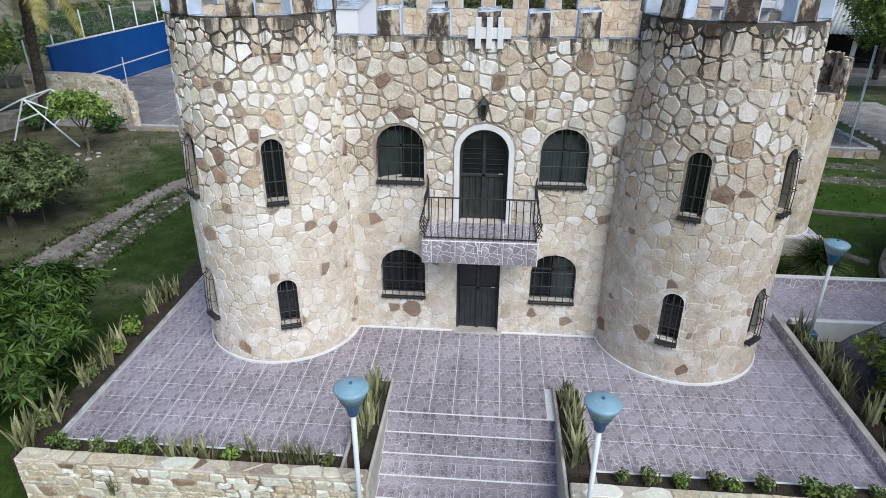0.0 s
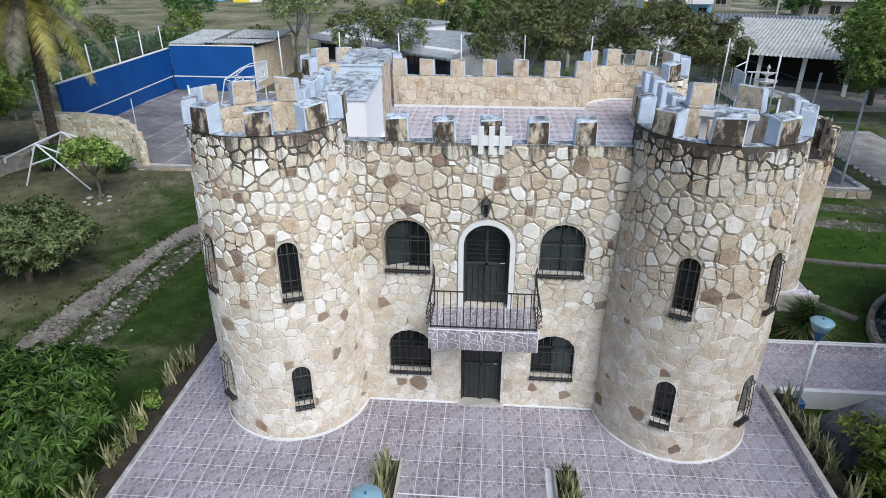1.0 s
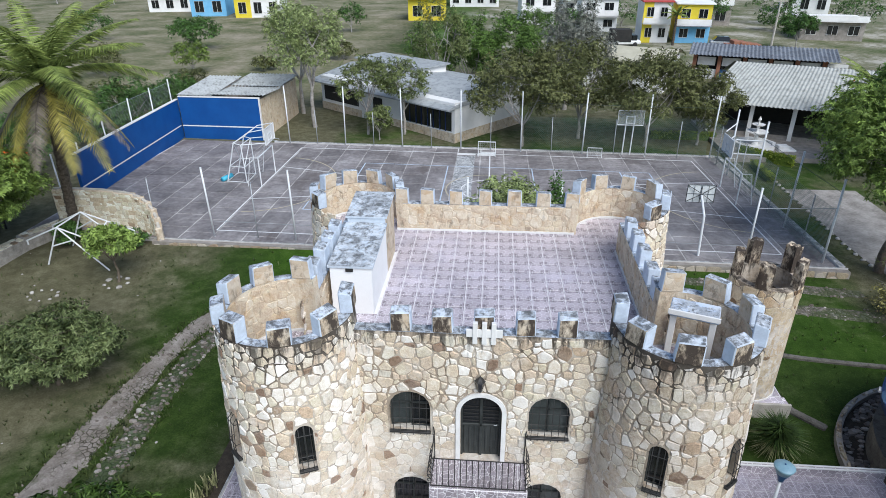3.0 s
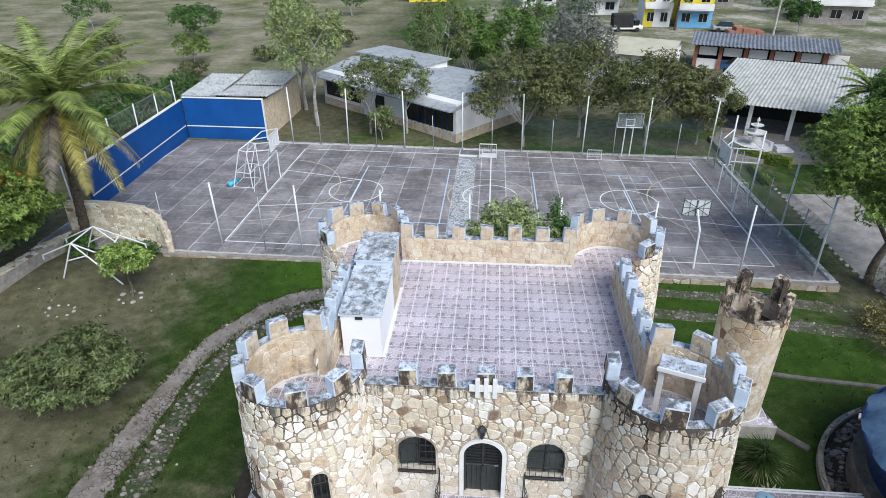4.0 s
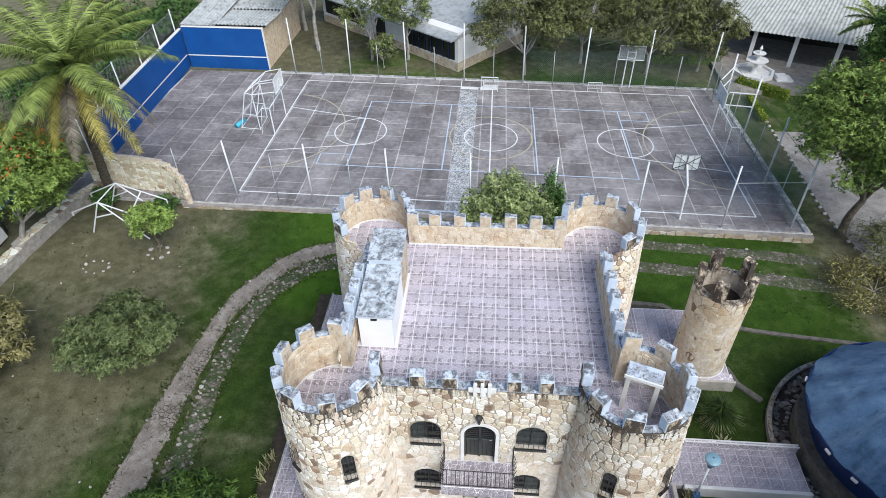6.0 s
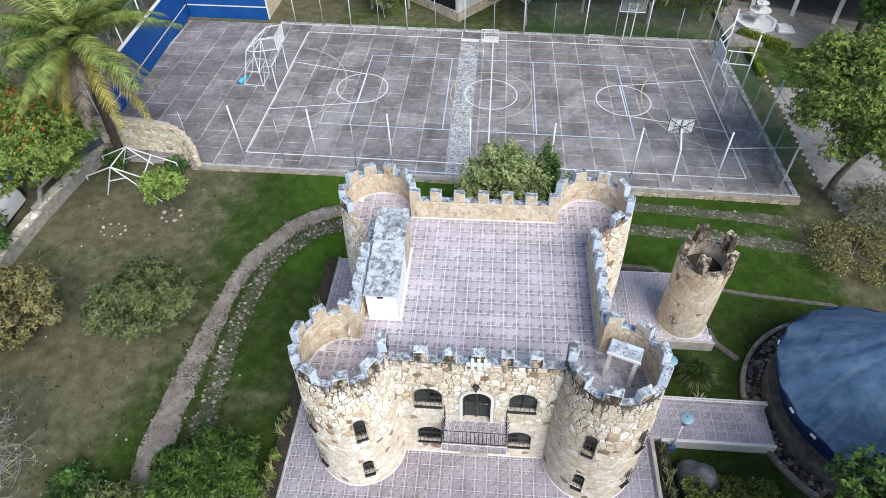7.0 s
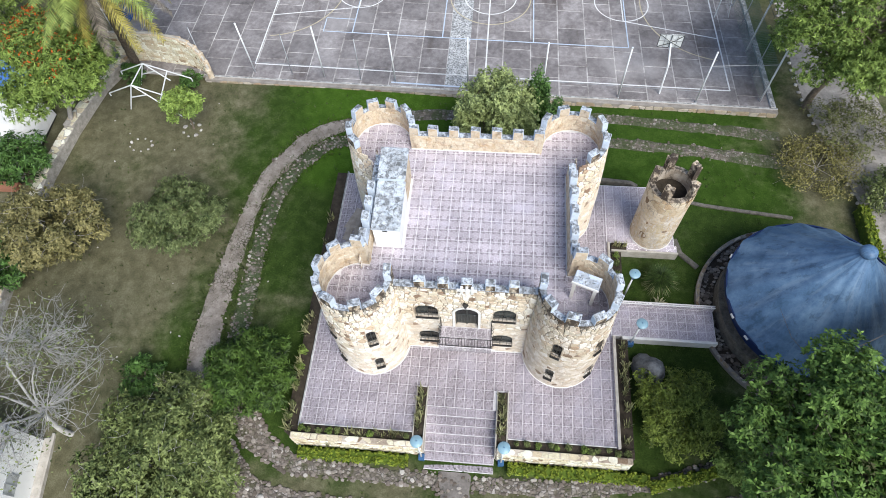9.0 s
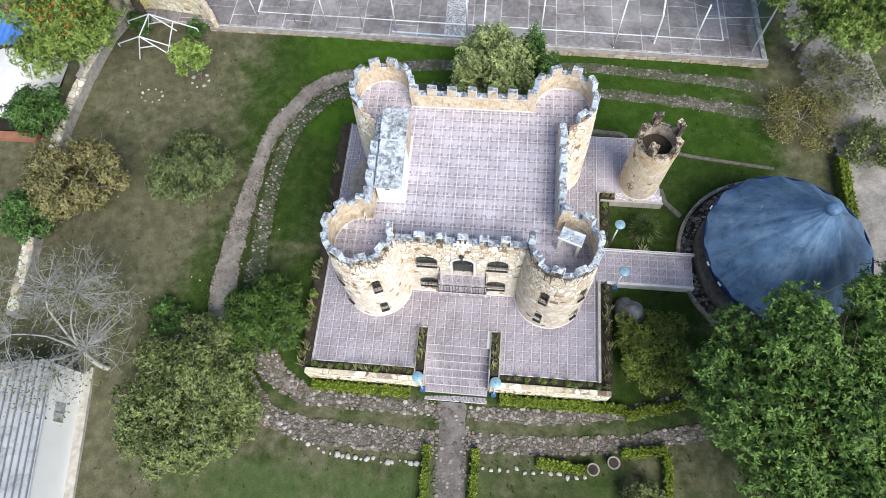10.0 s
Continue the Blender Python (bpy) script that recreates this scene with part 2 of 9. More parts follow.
def leaf_mat(name, a, b, c, through_light=0.12):
    g = Graph(name)
    # Dark and pale ends pushed apart: crown gaps and highlights put into leaf colour.
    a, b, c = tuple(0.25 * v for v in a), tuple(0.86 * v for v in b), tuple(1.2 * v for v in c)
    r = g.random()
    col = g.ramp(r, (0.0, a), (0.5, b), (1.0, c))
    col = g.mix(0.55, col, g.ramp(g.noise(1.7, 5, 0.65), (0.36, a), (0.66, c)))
    g.finish(col, 0.55, None, spec=0.25)
    tr = g.node("ShaderNodeBsdfTranslucent", {0: col})
    mx = g.node("ShaderNodeMixShader", {0: through_light, 1: g.out.outputs[0], 2: tr.outputs[0]})
    g.nt.links.new(mx.outputs[0], g.nt.nodes["Material Output"].inputs[0])
    return g.m


def ground_mat():
    """Lawn with worn brown earth."""
    g = Graph("lawn")
    fine, mid, big = g.noise(16, 8, 0.75), g.noise(1.6, 6, 0.65), g.noise(0.11, 4, 0.55)
    grass = g.ramp(g.calc("ADD", g.calc("MULTIPLY", fine, 0.6), g.calc("MULTIPLY", mid, 0.4)), (0.3, (0.010, 0.020, 0.003)), (0.5, (0.029, 0.055, 0.009)), (0.7, (0.078, 0.117, 0.025)))
    x, y = g.axis(0), g.axis(1)
    blend = g.calc("ADD", g.calc("MULTIPLY", fine, 0.6), g.calc("MULTIPLY", mid, 0.4))
    ragged = g.calc("MULTIPLY", g.calc("SUBTRACT", g.noise(0.3, 4, 0.6), 0.5), 4.0)
    ya, xa = g.calc("ADD", y, ragged), g.calc("ADD", x, ragged)
    lush = g.calc("MULTIPLY", g.calc("MULTIPLY", g.step(ya, 8.5, 10.5), g.step(xa, -13.5, -8.5)), 0.7)
    grass = g.mix(lush, grass, g.ramp(blend, (0.3, (0.010, 0.026, 0.002)), (0.5, (0.030, 0.070, 0.006)), (0.7, (0.072, 0.128, 0.020))))
    bright = g.calc("MULTIPLY", lush, g.calc("SUBTRACT", 1.0, g.step(xa, -5.0, 1.0)))
    grass = g.mix(bright, grass, g.ramp(blend, (0.3, (0.018, 0.046, 0.003)), (0.5, (0.052, 0.115, 0.009)), (0.7, (0.115, 0.195, 0.03))))
    mown = g.calc("SUBTRACT", 1.0, g.step(ya, -9.6, -8.3))
    grass = g.mix(mown, grass, g.ramp(blend, (0.3, (0.028, 0.047, 0.014)), (0.5, (0.064, 0.094, 0.031)), (0.7, (0.115, 0.147, 0.063))))
    dull = g.calc("MULTIPLY", mown, g.calc("MULTIPLY", g.step(xa, 0.0, 3.5), 0.75))
    grass = g.mix(dull, grass, g.ramp(blend, (0.3, (0.016, 0.024, 0.008)), (0.5, (0.042, 0.054, 0.020)), (0.7, (0.088, 0.096, 0.046))))
    earth = g.ramp(g.calc("ADD", g.calc("MULTIPLY", fine, 0.5), g.calc("MULTIPLY", mid, 0.5)), (0.3, (0.040, 0.038, 0.020)), (0.5, (0.112, 0.106, 0.062)), (0.72, (0.222, 0.212, 0.140)))
    west = g.calc("MULTIPLY", g.calc("SUBTRACT", 1.0, g.step(x, -20.0, -9.5)), 0.36)
    far = g.calc("MULTIPLY", g.calc("SUBTRACT", g.step(y, 33.0, 38.0), g.step(y, 66.0, 82.0)), 0.26)
    patch = g.calc("MULTIPLY", g.calc("SUBTRACT", g.noise(0.38, 5, 0.6), 0.5), 0.55)
    east = g.calc("MULTIPLY", g.step(x, 15.5, 19.0), 0.26)
    drive = g.calc("MULTIPLY", g.calc("MULTIPLY", g.step(y, -10.5, -8.0), g.calc("SUBTRACT", 1.0, g.step(y, -6.4, -4.9))), 0.20)
    front = g.calc("MULTIPLY", g.calc("SUBTRACT", 1.0, g.step(y, -9.5, -6.0)), 0.02)
    west = g.calc("ADD", g.calc("ADD", west, front), g.calc("ADD", east, drive))
    w = g.calc("ADD", g.calc("ADD", g.calc("MULTIPLY", big, 0.75), g.calc("MULTIPLY", mid, 0.28)), g.calc("ADD", patch, g.calc("ADD", west, far)))
    col = g.mix(g.step(w, 0.54, 0.86), grass, earth)
    field = g.calc("MULTIPLY", g.step(y, 40.0, 58.0), g.calc("SUBTRACT", 1.0, g.step(x, -22.0, -12.0)))
    col = g.mix(field, col, g.ramp(g.calc("ADD", g.calc("MULTIPLY", g.noise(0.16, 6, 0.65), 0.7), g.calc("MULTIPLY", mid, 0.3)), (0.36, (0.075, 0.095, 0.035)), (0.48, (0.17, 0.165, 0.095)), (0.64, (0.31, 0.27, 0.20))))
    town = g.calc("MULTIPLY", g.step(y, 62.0, 76.0), g.step(x, -12.0, 2.0))
    col = g.mix(town, col, g.ramp(g.calc("ADD", g.calc("MULTIPLY", g.noise(0.13, 6, 0.65), 0.7), g.calc("MULTIPLY", mid, 0.3)), (0.38, (0.075, 0.10, 0.035)), (0.5, (0.19, 0.185, 0.12)), (0.6, (0.40, 0.375, 0.32))))
    litter = g.step(g.voro(7.0), 0.0, 0.11)
    col = g.mix(g.calc("MULTIPLY", g.calc("SUBTRACT", 1.0, litter), 0.35), col, (0.26, 0.20, 0.10))
    return g.finish(col, 0.95, fine, 0.5, 0.05, spec=0.15)


def corrugated_mat(name, c1, c2, grime, pitch=0.0):
    g = Graph(name)
    n = g.noise(0.8, 6, 0.7, g.stretch(1, 1, 1))
    col = g.mix(g.step(g.noise(2.2, 7, 0.72), 0.45, 0.7), g.ramp(n, (0.3, c1), (0.7, c2)), grime)
    # With a pitch, a darker stripe runs along every trough of the sheet.
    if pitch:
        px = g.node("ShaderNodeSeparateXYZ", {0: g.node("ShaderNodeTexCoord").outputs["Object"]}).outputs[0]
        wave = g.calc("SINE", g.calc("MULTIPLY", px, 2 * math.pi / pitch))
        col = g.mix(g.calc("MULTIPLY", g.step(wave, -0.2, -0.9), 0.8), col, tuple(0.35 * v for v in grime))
    return g.finish(col, 0.7, g.noise(25), 0.2, 0.01, spec=0.4)


STONE = stone_mat("wall_stone", tint=(1.10, 1.09, 1.09))
STONE_BARE = stone_mat("field_wall_stone", False, 60.0, (1.05, 1.08, 1.02))
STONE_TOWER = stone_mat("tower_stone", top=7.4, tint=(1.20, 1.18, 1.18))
# Tower stone in a darker tint, for the front right tower alone.
STONE_TOWER_DARK = stone_mat("darker_tower_stone", top=7.4, tint=(0.92, 0.89, 0.88))
STONE_TURRET = stone_mat("turret_stone", True, 5.0, (0.93, 0.86, 0.74))
MORTAR = mortar_mat("wall_mortar")
MORTAR_TURRET = mortar_mat("turret_mortar", 5.0)
MORTAR_BARE = mortar_mat("field_wall_mortar", 60.0, False)
FACE = warm_stone_mat("parapet_stone")
FACE_MASS = face_mat("plinth_stone")
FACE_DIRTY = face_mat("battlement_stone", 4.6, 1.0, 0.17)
BLUE = paint_mat("pale_blue_paint", (0.50, 0.58, 0.72))
BLUE_TOP = paint_mat("battlement_blue_paint", (0.55, 0.62, 0.74), 0.5, 0.51, 5.0)
WHITE = simple("white_plaster", (0.80, 0.80, 0.80), (0.87, 0.87, 0.87), 1.2, 30, 0.8)
SLAB = paint_mat("mouldy_roof_slab", (0.53, 0.59, 0.66), 0.46, 0.53, 4.0)
TILE = tile_mat("terrace_tile", 0.98, x0=-7.659, y0=-4.33, pitch=(0.457, 0.47))
TILE_PALE = tile_mat("patio_tile", 1.22, x0=7.11, y0=6.57, pitch=(0.457, 0.457), print_=0.5)
WALL_TILE = tile_mat("wall_crazy_tile", 1.5, 5.5, 0.5, (0.62, 0.60, 0.60), pitch=(40.0, 40.0), print_=0.3)
TILE_ROOF = tile_mat("roof_tile", 1.42, 7.0, 0.33, (0.56, 0.545, 0.57), -4.23, 0.29, (0.468, 0.53), 1.15, 0.85)
LIMED = paint_mat("flaking_lime_wash", (0.52, 0.51, 0.50), 0.35, 0.5, 3.0)
GROUT = simple("white_grout", (0.63, 0.61, 0.63), (0.78, 0.76, 0.78), 4, 60, 0.8)
TRIM = simple("white_trim", (0.68, 0.67, 0.65), (0.80, 0.79, 0.78), 3, 50, 0.6)
IRON = simple("dark_iron", (0.018, 0.017, 0.017), (0.04, 0.038, 0.036), 8, 60, 0.5, 0.2)
DOOR = simple("dark_green_grey_door", (0.022, 0.026, 0.026), (0.05, 0.055, 0.053), 4, 50, 0.45, 0.2)
# Near-black: shade behind openings put into the colour; also the truck canopy's own tone.
DARK = simple("near_black_shade_and_canopy", (0.02, 0.02, 0.02), (0.035, 0.033, 0.03), 2, 30, 0.9)
def clear_glass():
    """A thin clear sheet: see-through with a weak reflection."""
    g = Graph("clear_glass")
    g.finish((0.8, 0.85, 0.85), 0.08, spec=0.5)
    see = g.node("ShaderNodeBsdfTransparent", {0: (0.93, 0.95, 0.95)})
    mx = g.node("ShaderNodeMixShader", {0: 0.12, 1: see.outputs[0], 2: g.out.outputs[0]})
    g.nt.links.new(mx.outputs[0], g.nt.nodes["Material Output"].inputs[0])
    return g.m


CLEAR = clear_glass()
GLASS = Graph("window_glass").finish((0.012, 0.014, 0.016), 0.12, None, spec=0.6)
# Grey panes: blue-grey reflection and closed curtain put into the glass colour.
GLASS_GREY = simple("grey_window_glass", (0.035, 0.042, 0.042), (0.075, 0.088, 0.088), 1.5, 30, 0.2, 0.02, spec=0.6)
LAWN = ground_mat()
CONCRETE = simple("weathered_concrete", (0.20, 0.18, 0.16), (0.36, 0.33, 0.30), 2.0, 30, 0.9, 0.4)
KERB = simple("pale_kerb", (0.34, 0.31, 0.27), (0.55, 0.52, 0.47), 2.5, 30, 0.9, 0.4)
DARK_STONE = simple("dark_field_stone", (0.07, 0.065, 0.055), (0.20, 0.185, 0.16), 3.0, 18, 0.95, 0.8, 0.04)
PALE_STONE = simple("pale_field_stone", (0.22, 0.205, 0.18), (0.46, 0.43, 0.39), 3.0, 18, 0.95, 0.8, 0.04)
SOIL = simple("dark_soil", (0.025, 0.02, 0.014), (0.07, 0.055, 0.04), 3, 25, 1.0, 0.9, 0.05)
STEEL = simple("white_painted_steel", (0.60, 0.62, 0.64), (0.74, 0.76, 0.77), 2, 50, 0.5, 0.1)
GALV = simple("grey_galvanised_steel", (0.30, 0.32, 0.34), (0.45, 0.47, 0.49), 2, 50, 0.5, 0.1, metal=0.3)
BARK = simple("bark", (0.09, 0.07, 0.05), (0.22, 0.18, 0.14), 4, 22, 0.95, 0.8, 0.04)
BARK_PALE = simple("pale_bark", (0.24, 0.22, 0.20), (0.46, 0.43, 0.40), 3, 20, 0.95, 0.6, 0.04)
COURT_BLUE = simple("blue_wall_paint", (0.003, 0.062, 0.25), (0.006, 0.085, 0.31), 0.8, 30, 0.6, 0.1)
LAMP_BLUE = simple("blue_lamp_paint", (0.03, 0.09, 0.20), (0.05, 0.13, 0.27), 3, 40, 0.4, 0.1)
GLOBE = simple("pale_blue_lamp_cap", (0.19, 0.33, 0.41), (0.27, 0.42, 0.50), 5, 40, 0.35, 0.1)

# ---- geometry helpers ----
class Geo:
    """Collects vertices and faces of one mesh."""
    def __init__(self):
        self.v, self.f, self.mi = [], [], []

    def add(self, verts, faces, mi=0):
        o = len(self.v)
        self.v += [tuple(p) for p in verts]
        self.f += [[o + i for i in f] for f in faces]
        self.mi += [mi] * len(faces)
        return self

    def box(self, x0, x1, y0, y1, z0, z1, b=0.0, mi=0, m=None):
        """A box with chamfered edges; m: a matrix to lay it with."""
        b = min(b, 0.45 * (x1 - x0), 0.45 * (y1 - y0), 0.45 * (z1 - z0))
        if b <= 0:
            vs = [(x, y, z) for z in (z0, z1) for y in (y0, y1) for x in (x0, x1)]
            fs = [(0, 2, 3, 1), (4, 5, 7, 6), (0, 1, 5, 4), (2, 6, 7, 3), (0, 4, 6, 2), (1, 3, 7, 5)]
        else:
            vs, at = [], {}
            for ix in (0, 1):
                for iy in (0, 1):
                    for iz in (0, 1):
                        c = ((x0, x1)[ix], (y0, y1)[iy], (z0, z1)[iz])
                        d = (b if ix == 0 else -b, b if iy == 0 else -b, b if iz == 0 else -b)
                        for a in range(3):
                            at[ix, iy, iz, a] = len(vs)
                            vs.append(tuple(c[k] + (0 if k == a else d[k]) for k in range(3)))
            fs = []
            for a in range(3):
                e, g = [k for k in range(3) if k != a]
                for s in (0, 1):
                    ring = []
                    for p, q in ((0, 0), (1, 0), (1, 1), (0, 1)):
                        i = [0, 0, 0]
                        i[a], i[e], i[g] = s, p, q
                        ring.append(at[i[0], i[1], i[2], a])
                    fs.append(ring)
            for a in range(3):
                e, g = [k for k in range(3) if k != a]
                for p in (0, 1):
                    for q in (0, 1):
                        i, j = [0, 0, 0], [0, 0, 0]
                        i[e], i[g], j[e], j[g], j[a] = p, q, p, q, 1
                        fs.append([at[(*i, e)], at[(*j, e)], at[(*j, g)], at[(*i, g)]])
            for ix in (0, 1):
                for iy in (0, 1):
                    for iz in (0, 1):
                        fs.append([at[ix, iy, iz, a] for a in range(3)])
        if m is not None:
            vs = [m @ Vector(p) for p in vs]
        return self.add(vs, fs, mi)

    def tube(self, pts, rads, n=8, mi=0, caps=True):
        pts = [Vector(p) for p in pts]
        if not isinstance(rads, (list, tuple)):
            rads = [rads] * len(pts)
        vs, fs = [], []
        side = None
        for i, p in enumerate(pts):
            d = (pts[min(i + 1, len(pts) - 1)] - pts[max(i - 1, 0)]).normalized()
            if side is None:
                side = d.orthogonal().normalized()
            side = (side - d * side.dot(d)).normalized()
            up = d.cross(side)
            vs += [p + (side * math.cos(2 * math.pi * k / n) + up * math.sin(2 * math.pi * k / n)) * rads[i] for k in range(n)]
        for i in range(len(pts) - 1):
            for k in range(n):
                fs.append((i * n + k, i * n + (k + 1) % n, (i + 1) * n + (k + 1) % n, (i + 1) * n + k))
        if caps:
            fs.append(tuple(range(n - 1, -1, -1)))
            fs.append(tuple((len(pts) - 1) * n + k for k in range(n)))
        return self.add(vs, fs, mi)

    def sector(self, c, r0, r1, a0, a1, z0, z1, n=24, mi=(0, 0, 0)):
        """A piece of a ring wall between two angles (degrees). mi: materials of outside, inside, and top, ends and bottom."""
        full = abs(a1 - a0) > 359.9
        vs = []
        m = n if full else n + 1
        for i in range(m):
            a = radians(a0 + (a1 - a0) * i / n)
            ca, sa = math.cos(a), math.sin(a)
            for r, z in ((r0, z0), (r1, z0), (r1, z1), (r0, z1)):
                vs.append((c[0] + r * ca, c[1] + r * sa, z))
        out, inn, top = [], [], []
        for i in range(n):
            p, q = 4 * i, 4 * ((i + 1) % m)
            top += [(p, q, q + 1, p + 1), (p + 2, q + 2, q + 3, p + 3)]
            out.append((p + 1, q + 1, q + 2, p + 2))
            inn.append((p + 3, q + 3, q, p))
        if not full:
            e = 4 * n
            inn += [(0, 1, 2, 3), (e + 3, e + 2, e + 1, e)]
        o = len(self.v)
        self.v += vs
        for fs, k in ((out, mi[0]), (inn, mi[1]), (top, mi[2])):
            self.f += [[o + i for i in f] for f in fs]
            self.mi += [k] * len(fs)
        return self

    def ringwall(self, c, r0, r1, zs, n=72):
        """A closed ring wall with several courses of height."""
        prof = [(r1, z) for z in zs] + [(r0, z) for z in reversed(zs)]
        m = len(prof)
        vs = [(c[0] + r * math.cos(2 * math.pi * k / n), c[1] + r * math.sin(2 * math.pi * k / n), z) for k in range(n) for r, z in prof]
        fs = [(k * m + i, (k + 1) % n * m + i, (k + 1) % n * m + (i + 1) % m, k * m + (i + 1) % m) for k in range(n) for i in range(m)]
        return self.add(vs, fs)

    def lathe(self, prof, c=(0, 0, 0), n=24, mi=0):
        """A turned shape from (radius, height) pairs."""
        vs, fs = [], []
        for r, z in prof:
            vs += [(c[0] + max(r, 1e-4) * math.cos(2 * math.pi * k / n), c[1] + max(r, 1e-4) * math.sin(2 * math.pi * k / n), c[2] + z) for k in range(n)]
        for i in range(len(prof) - 1):
            for k in range(n):
                fs.append((i * n + k, i * n + (k + 1) % n, (i + 1) * n + (k + 1) % n, (i + 1) * n + k))
        fs.append(tuple(range(n - 1, -1, -1)))
        fs.append(tuple((len(prof) - 1) * n + k for k in range(n)))
        return self.add(vs, fs, mi)

    def prism(self, poly, h0, h1, place, mi=0):
        """A polygon in (u, v) pushed from h0 to h1; place(u, v, h) gives the point."""
        n = len(poly)
        vs = [place(u, v, h0) for u, v in poly] + [place(u, v, h1) for u, v in poly]
        fs = [tuple(range(n - 1, -1, -1)), tuple(range(n, 2 * n))] + [(i, (i + 1) % n, n + (i + 1) % n, n + i) for i in range(n)]
        return self.add(vs, fs, mi)

    def mesh(self, name, mats, smooth=False, fix=True):
        me = bpy.data.meshes.new(name)
        me.from_pydata(self.v, [], self.f)
        for m in (mats if isinstance(mats, (list, tuple)) else [mats]):
            me.materials.append(m)
        me.polygons.foreach_set("material_index", self.mi)
        if smooth:
            me.polygons.foreach_set("use_smooth", [True] * len(self.f))
        if fix:
            b = bmesh.new()
            b.from_mesh(me)
            bmesh.ops.recalc_face_normals(b, faces=b.faces)
            b.to_mesh(me)
            b.free()
        me.update()
        return me


def part(name, geo, material, parent, label="", smooth=False, fix=True, kind=""):
    me = geo if isinstance(geo, bpy.types.Mesh) else geo.mesh(name, material, smooth, fix)
    ob = new(name, me)
    ob.parent = parent
    return tagged(ob, label, kind=kind)


def thing(name, label, category, at=None, group="", kind=""):
    ob = new(name)
    ob.empty_display_size = 0.2
    if at is not None:
        ob.matrix_basis = at
    return tagged(ob, label, category, group, kind)


def solid(name, geo, material, label, category="", group="", kind="", smooth=False, fix=True):
    return tagged(new(name, geo.mesh(name, material, smooth, fix)), label, category, group, kind)


def carve(me, cutters):
    """Cuts openings through a wall mesh."""
    if not cutters:
        return me
    ob, cut = new("wall_raw", me), new("cutter", cutters.mesh("cutter", me.materials[0]))
    mod = ob.modifiers.new("cut", "BOOLEAN")
    mod.object, mod.operation, mod.solver = cut, "DIFFERENCE", "EXACT"
    done = bpy.data.meshes.new_from_object(ob.evaluated_get(bpy.context.evaluated_depsgraph_get()))
    bpy.data.objects.remove(ob)
    bpy.data.objects.remove(cut)
    return done


def arch(u0, u1, v0, v1, rise, n=8):
    """An opening with a curved head, as a polygon."""
    if rise <= 0:
        return [(u0, v0), (u1, v0), (u1, v1), (u0, v1)]
    c, w = (u0 + u1) / 2, (u1 - u0) / 2
    return [(u0, v0), (u1, v0)] + [(c + w * math.cos(math.pi * k / n), v1 - rise + rise * math.sin(math.pi * k / n)) for k in range(n + 1)]


def clip(poly, px, py, nx, ny):
    """Keeps the side of the line through p that n points to."""
    out = []
    for i, a in enumerate(poly):
        b = poly[(i + 1) % len(poly)]
        da, db = (a[0] - px) * nx + (a[1] - py) * ny, (b[0] - px) * nx + (b[1] - py) * ny
        if da >= 0:
            out.append(a)
        if (da >= 0) != (db >= 0):
            k = da / (da - db)
            out.append((a[0] + (b[0] - a[0]) * k, a[1] + (b[1] - a[1]) * k))
    return out


def cells(u0, u1, v0, v1, su, sv, rng, holes=()):
    """Irregular stones that fill a rectangle and leave the holes free."""
    nu, nv = max(1, round((u1 - u0) / su)), max(1, round((v1 - v0) / sv))
    du, dv = (u1 - u0) / nu, (v1 - v0) / nv
    pts, wts = {}, {}
    shift = {j: rng.uniform(-0.45, 0.45) for j in range(-1, nv + 1)}
    for j in range(-1, nv + 1):
        for i in range(-1, nu + 1):
            pts[i, j] = (u0 + (i + 0.5 + shift[j] + rng.uniform(-0.25, 0.25)) * du, v0 + (j + 0.5 + rng.uniform(-0.2, 0.2)) * dv)
            wts[i, j] = rng.choice((-0.5, -0.3, -0.1, 0.1, 0.3, 0.55)) * du * dv
    out = []
    for j in range(nv):
        for i in range(nu):
            p = pts[i, j]
            poly = [(p[0] - 2 * du, p[1] - 2 * dv), (p[0] + 2 * du, p[1] - 2 * dv), (p[0] + 2 * du, p[1] + 2 * dv), (p[0] - 2 * du, p[1] + 2 * dv)]
            for b in range(j - 2, j + 3):
                for a in range(i - 2, i + 3):
                    q = pts.get((a, b))
                    if q and (a, b) != (i, j):
                        d2 = (p[0] - q[0]) ** 2 + (p[1] - q[1]) ** 2
                        k = 0.5 + (wts[i, j] - wts[a, b]) / (2 * d2)
                        poly = clip(poly, p[0] + (q[0] - p[0]) * k, p[1] + (q[1] - p[1]) * k, p[0] - q[0], p[1] - q[1])
            for px, py, nx, ny in ((u0, 0, 1, 0), (u1, 0, -1, 0), (0, v0, 0, 1), (0, v1, 0, -1)):
                poly = clip(poly, px, py, nx, ny)
            poly = outside(poly, holes)
            if len(poly) >= 3 and area(poly) > 0.004:
                out.append(poly)
    return out


